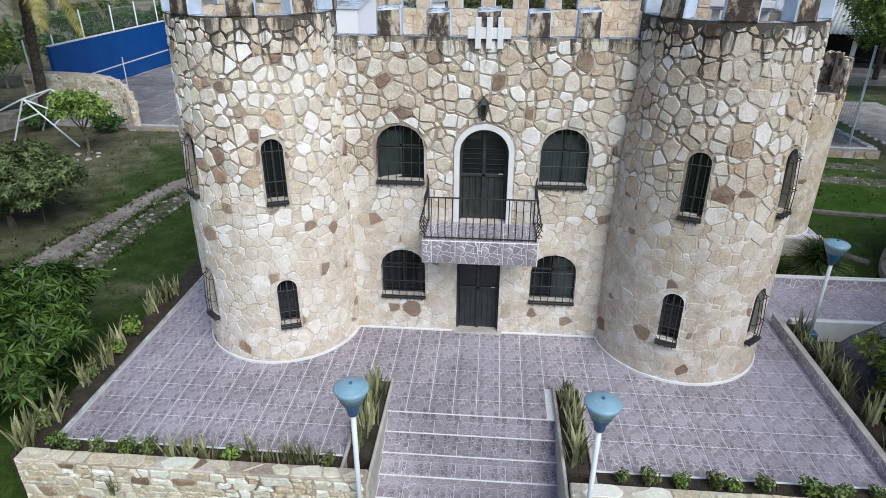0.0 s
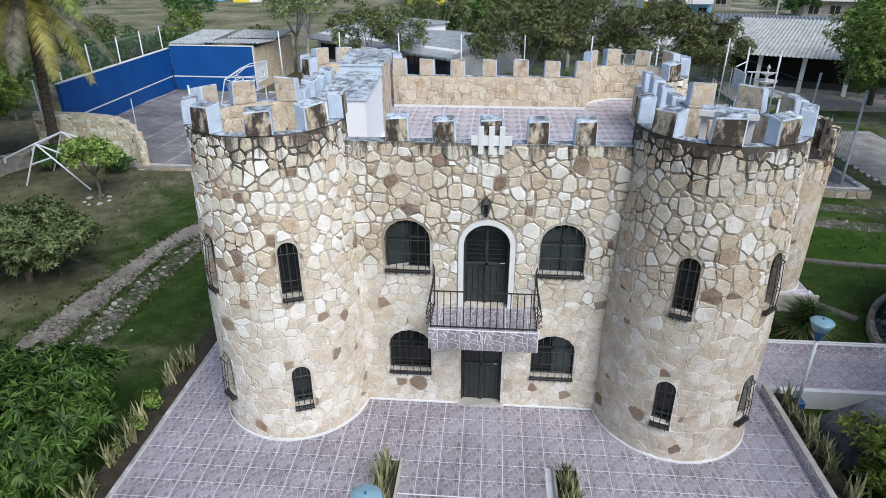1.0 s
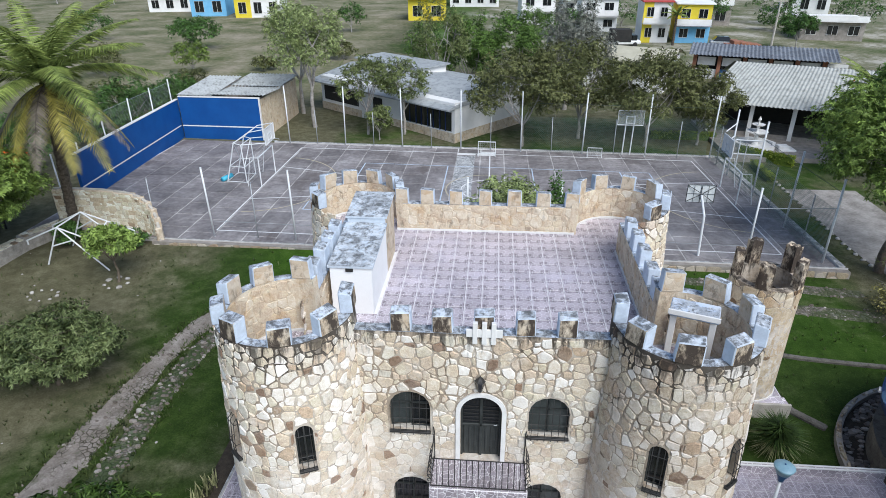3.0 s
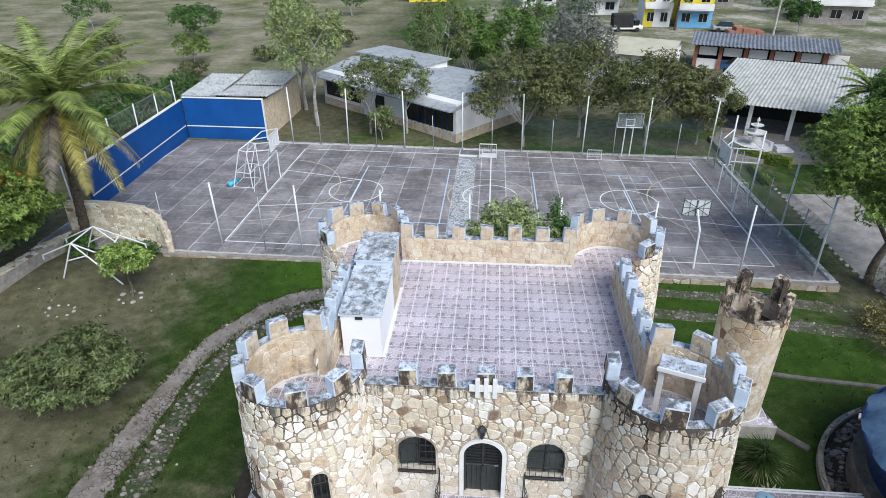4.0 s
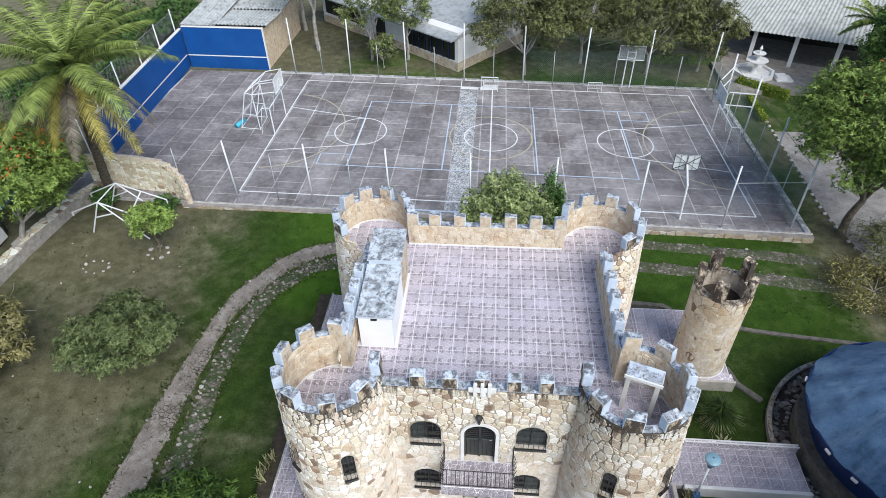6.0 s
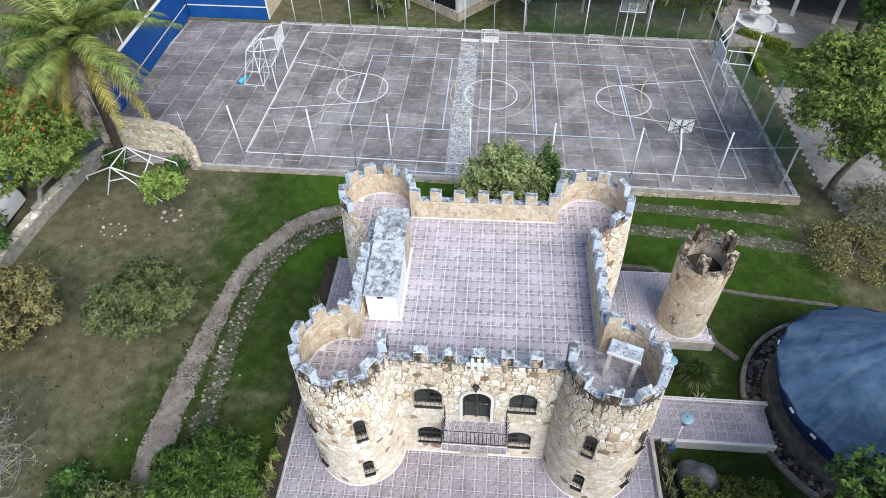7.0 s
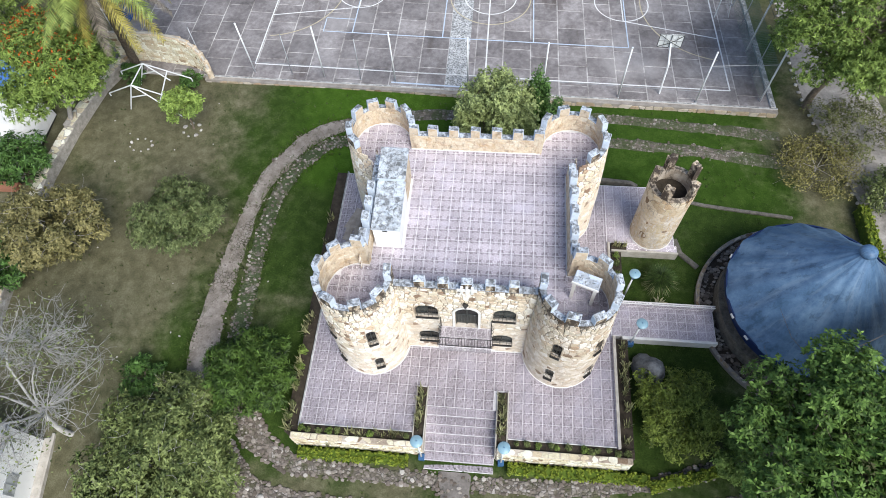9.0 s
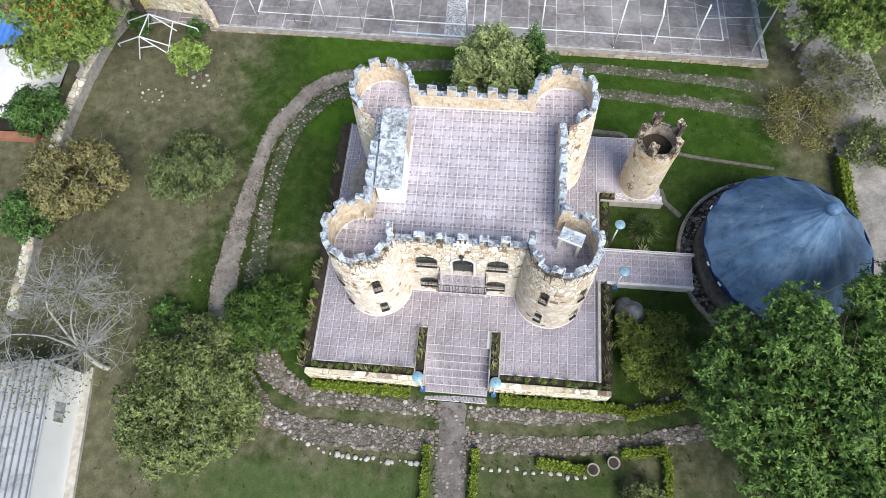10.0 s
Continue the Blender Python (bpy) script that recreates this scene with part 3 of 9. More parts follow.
def courses(u0, u1, v0, v1, su, sv, rng, holes=(), warp=0.0):
    """Roughly coursed squarish rubble with wavy beds; leaves the holes free."""
    seed = rng.uniform(0, 50)
    beds, v = [v0 - warp], v0 - warp
    while v < v1 + warp:
        v += sv * rng.choice((0.6, 0.85, 1.0, 1.2, 1.4))
        beds.append(v)

    def bed(j, u):
        return beds[j] + 0.34 * sv * noise.noise((u / su * 0.55, j * 2.7, seed)) + 0.16 * sv * noise.noise((u / su * 1.7, j * 5.1, seed + 9))

    def bend(p):
        q = (p[0] * 0.9, p[1] * 0.9, seed)
        r = (p[0] * 3.1, p[1] * 3.1, seed + 5)
        return (p[0] + warp * noise.noise(q) + 0.3 * warp * noise.noise(r), p[1] + warp * 1.3 * noise.noise((q[1] + 7, q[0], seed)) + 0.35 * warp * noise.noise((r[1], r[0] + 4, seed)))

    out = []
    for j in range(len(beds) - 1):
        u = u0 - warp - rng.uniform(0, su)
        low, top = u, u
        while u < u1 + warp:
            w = su * rng.choice((0.5, 0.7, 0.85, 1.0, 1.1, 1.25, 1.4)) * rng.uniform(0.85, 1.15)
            nl, nt = u + w + rng.uniform(-0.24, 0.24) * su, u + w + rng.uniform(-0.24, 0.24) * su
            ml, mt = (low + nl) / 2, (top + nt) / 2
            cuts = [0, 1]
            if rng.random() < 0.36 and beds[j + 1] - beds[j] > sv * 0.8:
                cuts = [0, rng.uniform(0.3, 0.7), 1]
            for a, b in zip(cuts, cuts[1:]):
                mixv = lambda ub, ut, k: (ub + (ut - ub) * k, bed(j, ub) * (1 - k) + bed(j + 1, ut) * k)
                sag, rise = rng.uniform(-0.07, 0.07) * sv, rng.uniform(-0.07, 0.07) * sv
                poly = [mixv(low, top, a), (mixv(ml, mt, a)[0], mixv(ml, mt, a)[1] + sag), mixv(nl, nt, a), mixv(nl, nt, (a + b) / 2), mixv(nl, nt, b), (mixv(ml, mt, b)[0], mixv(ml, mt, b)[1] + rise), mixv(low, top, b), mixv(low, top, (a + b) / 2)]
                if warp:
                    poly = [bend(p) for p in poly]
                for px, py, nx, ny in ((u0, 0, 1, 0), (u1, 0, -1, 0), (0, v0, 0, 1), (0, v1, 0, -1)):
                    poly = clip(poly, px, py, nx, ny)
                poly = outside(poly, holes)
                if len(poly) >= 3 and area(poly) > 0.004:
                    out.append(poly)
            low, top, u = nl, nt, u + w
    return out


def area(poly):
    return abs(sum(poly[k][0] * poly[(k + 1) % len(poly)][1] - poly[(k + 1) % len(poly)][0] * poly[k][1] for k in range(len(poly)))) / 2


def outside(poly, holes):
    """Cuts a stone back to the rim of the nearest opening."""
    for h in holes:
        if len(poly) < 3:
            break
        cx, cy = sum(q[0] for q in poly) / len(poly), sum(q[1] for q in poly) / len(poly)
        best = None
        for k, a in enumerate(h):
            b = h[(k + 1) % len(h)]
            ex, ey = b[0] - a[0], b[1] - a[1]
            ln = math.hypot(ex, ey)
            if ln < 1e-6:
                continue
            nx, ny = ey / ln, -ex / ln
            far = max((q[0] - a[0]) * nx + (q[1] - a[1]) * ny for q in poly)
            mid = (cx - a[0]) * nx + (cy - a[1]) * ny
            if best is None or far + 3 * max(0.0, mid) > best[0]:
                best = (far + 3 * max(0.0, mid), a, nx, ny)
        poly = clip(poly, best[1][0], best[1][1], best[2], best[3]) if best[0] > 0.03 else []
    return poly


def stone_shape(poly, gap, proud, place, rng):
    """One rounded stone: a ring on the wall, a ring above it and a slightly domed face."""
    pts = []
    for i, a in enumerate(poly):
        b = poly[(i + 1) % len(poly)]
        if math.hypot(a[0] - b[0], a[1] - b[1]) < 0.03:
            pts.append(((a[0] + b[0]) / 2, (a[1] + b[1]) / 2))
            continue
        k = rng.uniform(0.04, 0.2)
        pts.append((a[0] + (b[0] - a[0]) * k, a[1] + (b[1] - a[1]) * k))
        if math.hypot(a[0] - b[0], a[1] - b[1]) > 0.12:
            k = rng.uniform(0.04, 0.2)
            pts.append((b[0] + (a[0] - b[0]) * k, b[1] + (a[1] - b[1]) * k))
    rough = min(0.016, 2.4 * gap)
    pts = [(u + rng.uniform(-rough, rough), v + rng.uniform(-rough, rough)) for u, v in pts]
    n = len(pts)
    cu, cv = sum(p[0] for p in pts) / n, sum(p[1] for p in pts) / n
    low, top = [], []
    tilt_u, tilt_v = rng.uniform(-0.3, 0.3) * proud, rng.uniform(-0.3, 0.3) * proud
    for u, v in pts:
        r = math.hypot(u - cu, v - cv) + 1e-6
        k = max(0.35, 1 - gap * rng.uniform(0.25, 1.7) / r)
        low.append(place(cu + (u - cu) * k, cv + (v - cv) * k, -0.006))
        k2 = max(0.25, k - (0.008 + 0.45 * proud) / r)
        top.append(place(cu + (u - cu) * k2, cv + (v - cv) * k2, proud + (u - cu) / r * tilt_u + (v - cv) / r * tilt_v))
    c = place(cu, cv, proud * rng.uniform(0.95, 1.12))
    vs = low + top + [c]
    fs = [(i, (i + 1) % n, n + (i + 1) % n, n + i) for i in range(n)] + [(n + i, n + (i + 1) % n, 2 * n) for i in range(n)]
    return vs, fs


def masonry(parent, polys, place, size, material, rng, limit=300, rank=None, name="stone", flip=False):
    """Stones as single parts up to the limit, the others joined. size(u, v) gives gap and proudness."""
    order = sorted(polys, key=rank) if rank else list(polys)
    rest = Geo()
    for k, poly in enumerate(order):
        cu, cv = sum(p[0] for p in poly) / len(poly), sum(p[1] for p in poly) / len(poly)
        gap, proud = size(cu, cv)
        vs, fs = stone_shape(poly, gap * rng.uniform(0.7, 1.5), proud * rng.uniform(0.6, 1.4), place, rng)
        if flip:
            fs = [tuple(reversed(f)) for f in fs]
        if k < limit:
            g = Geo().add(vs, fs)
            part(name, g, material, parent, fix=False)
        else:
            rest.add(vs, fs)
    if rest.v:
        part("stonework", rest, material, parent, fix=False, kind="stuff")

# ---- ground ----
def smooth(v, a, b):
    k = min(1.0, max(0.0, (v - a) / (b - a)))
    return k * k * (3 - 2 * k)


def ground_z(x, y):
    """Height of the lawn: low before the terrace, rising past the castle to the court."""
    z = -1.28 + 0.78 * smooth(y, -7.5, 1.0) + 0.2 * smooth(y, 6, 16) + 0.12 * smooth(y, 30, 40)
    z += 0.2 * smooth(y, 12, 17) * smooth(-x, -6, 6)
    z += 0.05 * math.sin(x * 0.31 + 1.3) * math.sin(y * 0.27) + 3.0 * smooth(y, 120, 700) + 0.5 * smooth(y, 40, 110)
    return z


def axis_steps(near, step, far):
    v, s, out = near, step, []
    while v < far:
        out.append(v)
        s *= 1.22
        v += s
    return out + [far]


xs = [-x for x in reversed(axis_steps(34, 1, 1500))] + [i * 1.0 for i in range(-33, 34)] + axis_steps(34, 1, 1500)
ys = [-y for y in reversed(axis_steps(26, 1, 1500))] + [i * 1.0 for i in range(-25, 60)] + axis_steps(60, 1, 2500)
g = Geo()
g.add([(x, y, ground_z(x, y)) for y in ys for x in xs], [(j * len(xs) + i, j * len(xs) + i + 1, (j + 1) * len(xs) + i + 1, (j + 1) * len(xs) + i) for j in range(len(ys) - 1) for i in range(len(xs) - 1)])
solid("ground", g, LAWN, "patchy green lawn with worn brown earth", "ground", kind="structure", smooth=True, fix=False)


def hugging(poly_l, poly_r, lift, n, mat_, name, label):
    """A strip laid on the ground between two border lines."""
    g = Geo()
    k = 6
    vs, fs = [], []
    for i in range(n + 1):
        s = i / n * (len(poly_l) - 1)
        j = min(int(s), len(poly_l) - 2)
        f = s - j
        a = [poly_l[j][c] * (1 - f) + poly_l[j + 1][c] * f for c in (0, 1)]
        b = [poly_r[j][c] * (1 - f) + poly_r[j + 1][c] * f for c in (0, 1)]
        for m in range(k + 1):
            q = m / k
            wob = 0.24 * noise.noise((a[0] * 0.9, a[1] * 0.9, 7.7 + m)) + 0.10 * noise.noise((a[0] * 2.7, a[1] * 2.7, 3.1 + m)) if m in (0, k) else 0
            x, y = a[0] * (1 - q) + b[0] * q + wob, a[1] * (1 - q) + b[1] * q + wob
            edge = -0.05 if m in (0, k) else 0
            vs.append((x, y, ground_z(x, y) + lift + edge))
    for i in range(n):
        for m in range(k):
            fs.append((i * (k + 1) + m, i * (k + 1) + m + 1, (i + 1) * (k + 1) + m + 1, (i + 1) * (k + 1) + m))
    g.add(vs, fs)
    return solid(name, g, mat_, label, "path", kind="structure", smooth=True)


def path_mat(name="cobbled_path", grown=0.0):
    g = Graph(name)
    e = g.voro(5.8, "DISTANCE_TO_EDGE")
    c = g.node("ShaderNodeSeparateColor", {0: g.voro(5.8, "F1", "Color")}).outputs[0]
    col = g.ramp(c, (0.0, (0.12, 0.103, 0.093)), (0.4, (0.195, 0.17, 0.152)), (0.75, (0.265, 0.235, 0.215)), (1.0, (0.40, 0.37, 0.35)))
    n = g.noise(3.0, 6, 0.7)
    col = g.mix(g.calc("SUBTRACT", 1.0, g.step(e, 0.01, 0.09)), col, (0.125, 0.108, 0.088))
    col = g.mix(g.calc("MULTIPLY", g.step(n, 0.44, 0.60), 0.85), col, (0.135, 0.12, 0.092))
    col = g.mix(g.calc("MULTIPLY", g.step(g.noise(1.1, 7, 0.75), 0.50 - grown, 0.62 - grown), 0.65 + grown), col, (0.065 - 0.2 * grown, 0.072, 0.03 - 0.1 * grown))
    return g.finish(col, 0.95, g.calc("ADD", g.step(e, 0, 0.15), n), 0.8, 0.04, spec=0.2)


PATH_STONE = path_mat()
PATH_GROWN = path_mat("overgrown_cobbles", 0.09)
PATH_LOST = path_mat("grassed_over_cobbles", 0.135)
LANE_STONE = simple("pale_lane_cobbles", (0.17, 0.155, 0.14), (0.38, 0.355, 0.33), 1.1, 7, 0.95, 0.9, 0.04)
PATH_WALK = simple("worn_grey_paving", (0.09, 0.08, 0.072), (0.22, 0.20, 0.185), 1.4, 9, 0.95, 0.7, 0.03)


def track_mat():
    """Earth track with half-buried stones and grass growing in from the sides."""
    g = Graph("trodden_earth")
    n, m = g.noise(1.3, 7, 0.72), g.noise(18.0, 6, 0.7)
    col = g.ramp(g.calc("ADD", g.calc("MULTIPLY", n, 0.6), g.calc("MULTIPLY", m, 0.4)), (0.34, (0.125, 0.106, 0.088)), (0.5, (0.24, 0.21, 0.183)), (0.66, (0.40, 0.365, 0.335)))
    e = g.voro(5.2, "DISTANCE_TO_EDGE")
    show = g.step(g.noise(0.55, 5, 0.65), 0.47, 0.62)
    col = g.mix(g.calc("MULTIPLY", g.calc("SUBTRACT", 1.0, g.step(e, 0.02, 0.10)), show), col, (0.07, 0.062, 0.042))
    col = g.mix(g.calc("MULTIPLY", g.step(g.noise(0.9, 7, 0.75), 0.56, 0.68), 0.55), col, (0.05, 0.072, 0.02))
    return g.finish(col, 0.97, g.calc("ADD", m, g.calc("MULTIPLY", g.step(e, 0, 0.12), show)), 0.8, 0.04, spec=0.2)


DIRT = track_mat()
outer_l = [(-13.8, -3.5), (-14.1, -1.0), (-14.1, 1.1), (-13.95, 3.5), (-13.65, 6.0), (-13.35, 8.2), (-12.9, 10.4), (-11.22, 13.0), (-10.02, 13.95), (-8.32, 14.6), (-5.12, 15.3)]
outer_r = [(-12.18, -3.5), (-12.43, -1.0), (-12.58, 1.1), (-12.53, 3.5), (-12.48, 5.4), (-12.38, 7.4), (-12.03, 9.2), (-10.53, 11.9), (-9.33, 12.95), (-7.93, 13.7), (-4.93, 14.5)]
track = hugging(outer_l, outer_r, 0.03, 60, DIRT, "path_west_outer", "brown earth and stone wheel track across the lawn")
inner_l = [(-12.0, -3.8), (-12.2, -1.5), (-12.3, 1.6), (-12.3, 5.6), (-12.1, 8.8), (-11.2, 11.3), (-9.5, 12.9), (-7.9, 13.4), (-5.0, 13.7)]
inner_r = [(-10.9, -3.8), (-11.1, -1.5), (-11.2, 1.6), (-11.4, 5.4), (-11.2, 8.3), (-10.3, 10.6), (-9.0, 12.1), (-7.7, 12.6), (-5.0, 12.8)]
inner = hugging(inner_l, inner_r, 0.03, 60, PATH_LOST, "path_west_inner", "cobbled inner wheel track overgrown with grass")
STRIPS = [
    ("path_north_outer", "grey stone wheel track behind the castle", [(-5, 15.4), (2, 15.9), (7.4, 15.8), (12, 15.5), (17.5, 15.0)], [(-5, 14.5), (2, 15.1), (7.4, 15.1), (12, 14.7), (17.5, 14.1)], PATH_GROWN, 170, 40),
    ("path_north_inner", "grey stone wheel track behind the castle", [(-5, 13.7), (2, 14.2), (7.4, 14.0), (12, 13.8), (17.5, 13.2)], [(-5, 12.8), (2, 13.2), (7.4, 13.2), (12, 12.8), (17.5, 12.1)], PATH_GROWN, 240, 40),
    ("path_south_west_inner", "cobbled drive strip before the terrace wall", [(-11.5, -3.6), (-10.3, -5.3), (-8.0, -6.3), (-4.5, -6.35), (-0.9, -6.4)], [(-10.2, -2.9), (-9.2, -4.5), (-7.6, -5.5), (-4.5, -5.62), (-0.9, -5.65)], PATH_STONE, 420, 160),
    ("path_south_west_outer", "cobbled drive strip with a rim of white stones", [(-11.7, -5.4), (-10.1, -7.5), (-7.6, -8.2), (-4.4, -8.3), (-0.9, -8.2)], [(-11.0, -4.9), (-9.4, -6.6), (-7.4, -7.0), (-4.4, -7.1), (-0.9, -7.05)], PATH_STONE, 520, 160),
    ("path_south_east_inner", "cobbled drive strip before the terrace wall", [(0.8, -6.4), (5, -6.35), (9, -5.75), (13, -4.6), (17, -2.9)], [(0.8, -5.7), (5, -5.6), (9, -5.0), (13, -3.8), (17, -2.1)], PATH_STONE, 380, 120),
    ("path_south_east_outer", "cobbled drive strip along the lawn", [(0.8, -8.0), (5, -7.8), (9, -7.3), (13, -6.3), (17, -4.6)], [(0.8, -7.0), (5, -6.9), (9, -6.5), (13, -5.5), (17, -3.8)], PATH_STONE, 420, 120),
    ("path_south", "grey cobbled walk leading to the castle steps", [(-0.72, -26), (-0.62, -12), (-0.95, -5.6)], [(0.85, -26), (0.88, -12), (0.75, -5.6)], PATH_WALK, 420, 100),
]
for k, (name, label, left, right, mat_, count, single) in enumerate(STRIPS):
    strip = hugging(left, right, 0.045 if name == "path_south" else 0.03, 40, mat_, name, label)
    STRIPS[k] += (strip,)

# single cobbles that stand out of the tracks
def cobble_mat():
    g = Graph("loose_cobble")
    col = g.ramp(g.random(), (0.0, (0.10, 0.085, 0.072)), (0.4, (0.175, 0.15, 0.135)), (0.7, (0.24, 0.212, 0.19)), (0.9, (0.31, 0.285, 0.262)), (1.0, (0.46, 0.44, 0.42)))
    n = g.noise(14.0, 6, 0.7)
    col = g.mix(0.5, col, g.ramp(n, (0.3, (0.3, 0.28, 0.25)), (0.7, (0.72, 0.70, 0.67))), "OVERLAY")
    return g.finish(col, 0.92, n, 0.6, 0.02, spec=0.25)


COBBLE = cobble_mat()


def cobbles(strip, left, right, count, single, seed, lo=0.05, hi=0.15, rim=0.5):
    """Flat irregular stones strewn between two border lines: some as single parts, the others joined."""
    rr = random.Random(seed)
    rest = Geo()
    for k in range(count):
        f = rr.random() * (len(left) - 1)
        j = min(int(f), len(left) - 2)
        f -= j
        a = [left[j][c] * (1 - f) + left[j + 1][c] * f for c in (0, 1)]
        b = [right[j][c] * (1 - f) + right[j + 1][c] * f for c in (0, 1)]
        q = rr.random()
        if rr.random() < rim:
            q = q * 0.2 if q < 0.5 else 1 - (1 - q) * 0.2
        x, y, r = a[0] * (1 - q) + b[0] * q, a[1] * (1 - q) + b[1] * q, rr.uniform(lo, hi) * rr.uniform(0.7, 1.1)
        n, z, t, e = rr.choice((5, 6, 7)), ground_z(x, y) + 0.03, rr.uniform(0, 6.28), rr.uniform(0.6, 1.0)
        ring = [(math.cos(t + 6.283 * i / n) * r * rr.uniform(0.8, 1.15), math.sin(t + 6.283 * i / n) * r * e * rr.uniform(0.8, 1.15)) for i in range(n)]
        h = r * rr.uniform(0.25, 0.5)
        vs = [(x + u, y + v, z - 0.03) for u, v in ring] + [(x + u * 0.78, y + v * 0.78, z + h * rr.uniform(0.75, 1.0)) for u, v in ring] + [(x, y, z + h * 1.08)]
        fs = [(i, (i + 1) % n, n + (i + 1) % n, n + i) for i in range(n)] + [(n + i, n + (i + 1) % n, 2 * n) for i in range(n)]
        if k < single:
            part("cobble", Geo().add(vs, fs), COBBLE, strip, fix=False)
        else:
            rest.add(vs, fs)
    if rest.v:
        part("cobbling", rest, COBBLE, strip, kind="stuff", fix=False)


for k, (name, label, left, right, mat_, count, single, strip) in enumerate(STRIPS):
    cobbles(strip, left, right, count, single, 300 + k, *((0.04, 0.11, 0.0) if "north" in name else (0.05, 0.15, 0.3)))
cobbles(inner, inner_l, inner_r, 640, 150, 320, 0.04, 0.12, 0.0)
cobbles(track, outer_l, outer_r, 150, 40, 321, 0.03, 0.10, 0.3)

# rim of white boulders
rng = random.Random(5)
WHITE_STONE = simple("pale_boulder", (0.26, 0.24, 0.22), (0.56, 0.54, 0.51), 3, 20, 0.9, 0.5, 0.03)


def boulder_mesh(seed):
    b = bmesh.new()
    bmesh.ops.create_icosphere(b, subdivisions=2, radius=1)
    for v in b.verts:
        v.co *= 1 + 0.4 * noise.noise(v.co * 1.3 + Vector((seed * 3.1, 0, 0)))
        v.co.z *= 0.7
    me = bpy.data.meshes.new("boulder")
    b.to_mesh(me)
    b.free()
    me.materials.append(WHITE_STONE)
    me.polygons.foreach_set("use_smooth", [True] * len(me.polygons))
    return me


BOULDERS = [boulder_mesh(i) for i in range(5)]


def boulder(x, y, r, label="pale rounded boulder beside the drive"):
    ob = new("boulder", rng.choice(BOULDERS))
    ob.matrix_basis = pose(x, y, ground_z(x, y) + r * 0.35, 0, 0, rng.uniform(0, 360)) @ Matrix.Diagonal((r * rng.uniform(0.9, 1.4), r, r * rng.uniform(0.8, 1.1), 1))
    tagged(ob, label, "boulder", "boulders along the drive")


for i in range(34):
    s = i / 33
    x = -11.9 + 10.6 * s
    y = -5.2 - 3.45 * math.sin(min(1, s * 1.55) * math.pi / 2) + rng.uniform(-0.08, 0.08)
    boulder(x + rng.uniform(-0.08, 0.08), y - 0.08 + rng.uniform(-0.08, 0.08), rng.choice((0.06, 0.08, 0.1, 0.13, 0.16)))
for i in range(14):
    boulder(1.2 + i * 0.42, -8.66 + rng.uniform(-0.1, 0.1), rng.uniform(0.07, 0.13))

# ---- castle ----
rng = random.Random(11)
castle = thing("castle", "cream rubble-stone castle with four round towers and pale blue battlements", "castle")
FLOOR = 5.5                                     # roof terrace
TOWERS = {"fl": (-4.5, 0.15), "fr": (4.5, 0.15), "bl": (-4.45, 8.0), "br": (4.42, 8.0)}
RT = 1.75


def lean_in(z):
    """How far the towers draw in towards their tops."""
    return 1.0 - 0.10 * smooth(z, 2.6, 7.2)


SILL = {"fl": 7.05, "fr": 7.05, "bl": 6.65, "br": 6.65}
ARC = {"fl": (78, 374), "fr": (166, 462), "bl": (-6, 232), "br": (-66, 186)}
MERLONS = {"fl": [90, 130, 168, 203, 240, 283, 324, 364], "fr": [90, 49, 10, -24, -65, -104, -146, -185],
           "bl": [12, 42, 77, 113, 148, 187, 221], "br": [150, 109, 69, 29, -13, -56]}


def flat(u, v, h):
    return (u, -h, v)


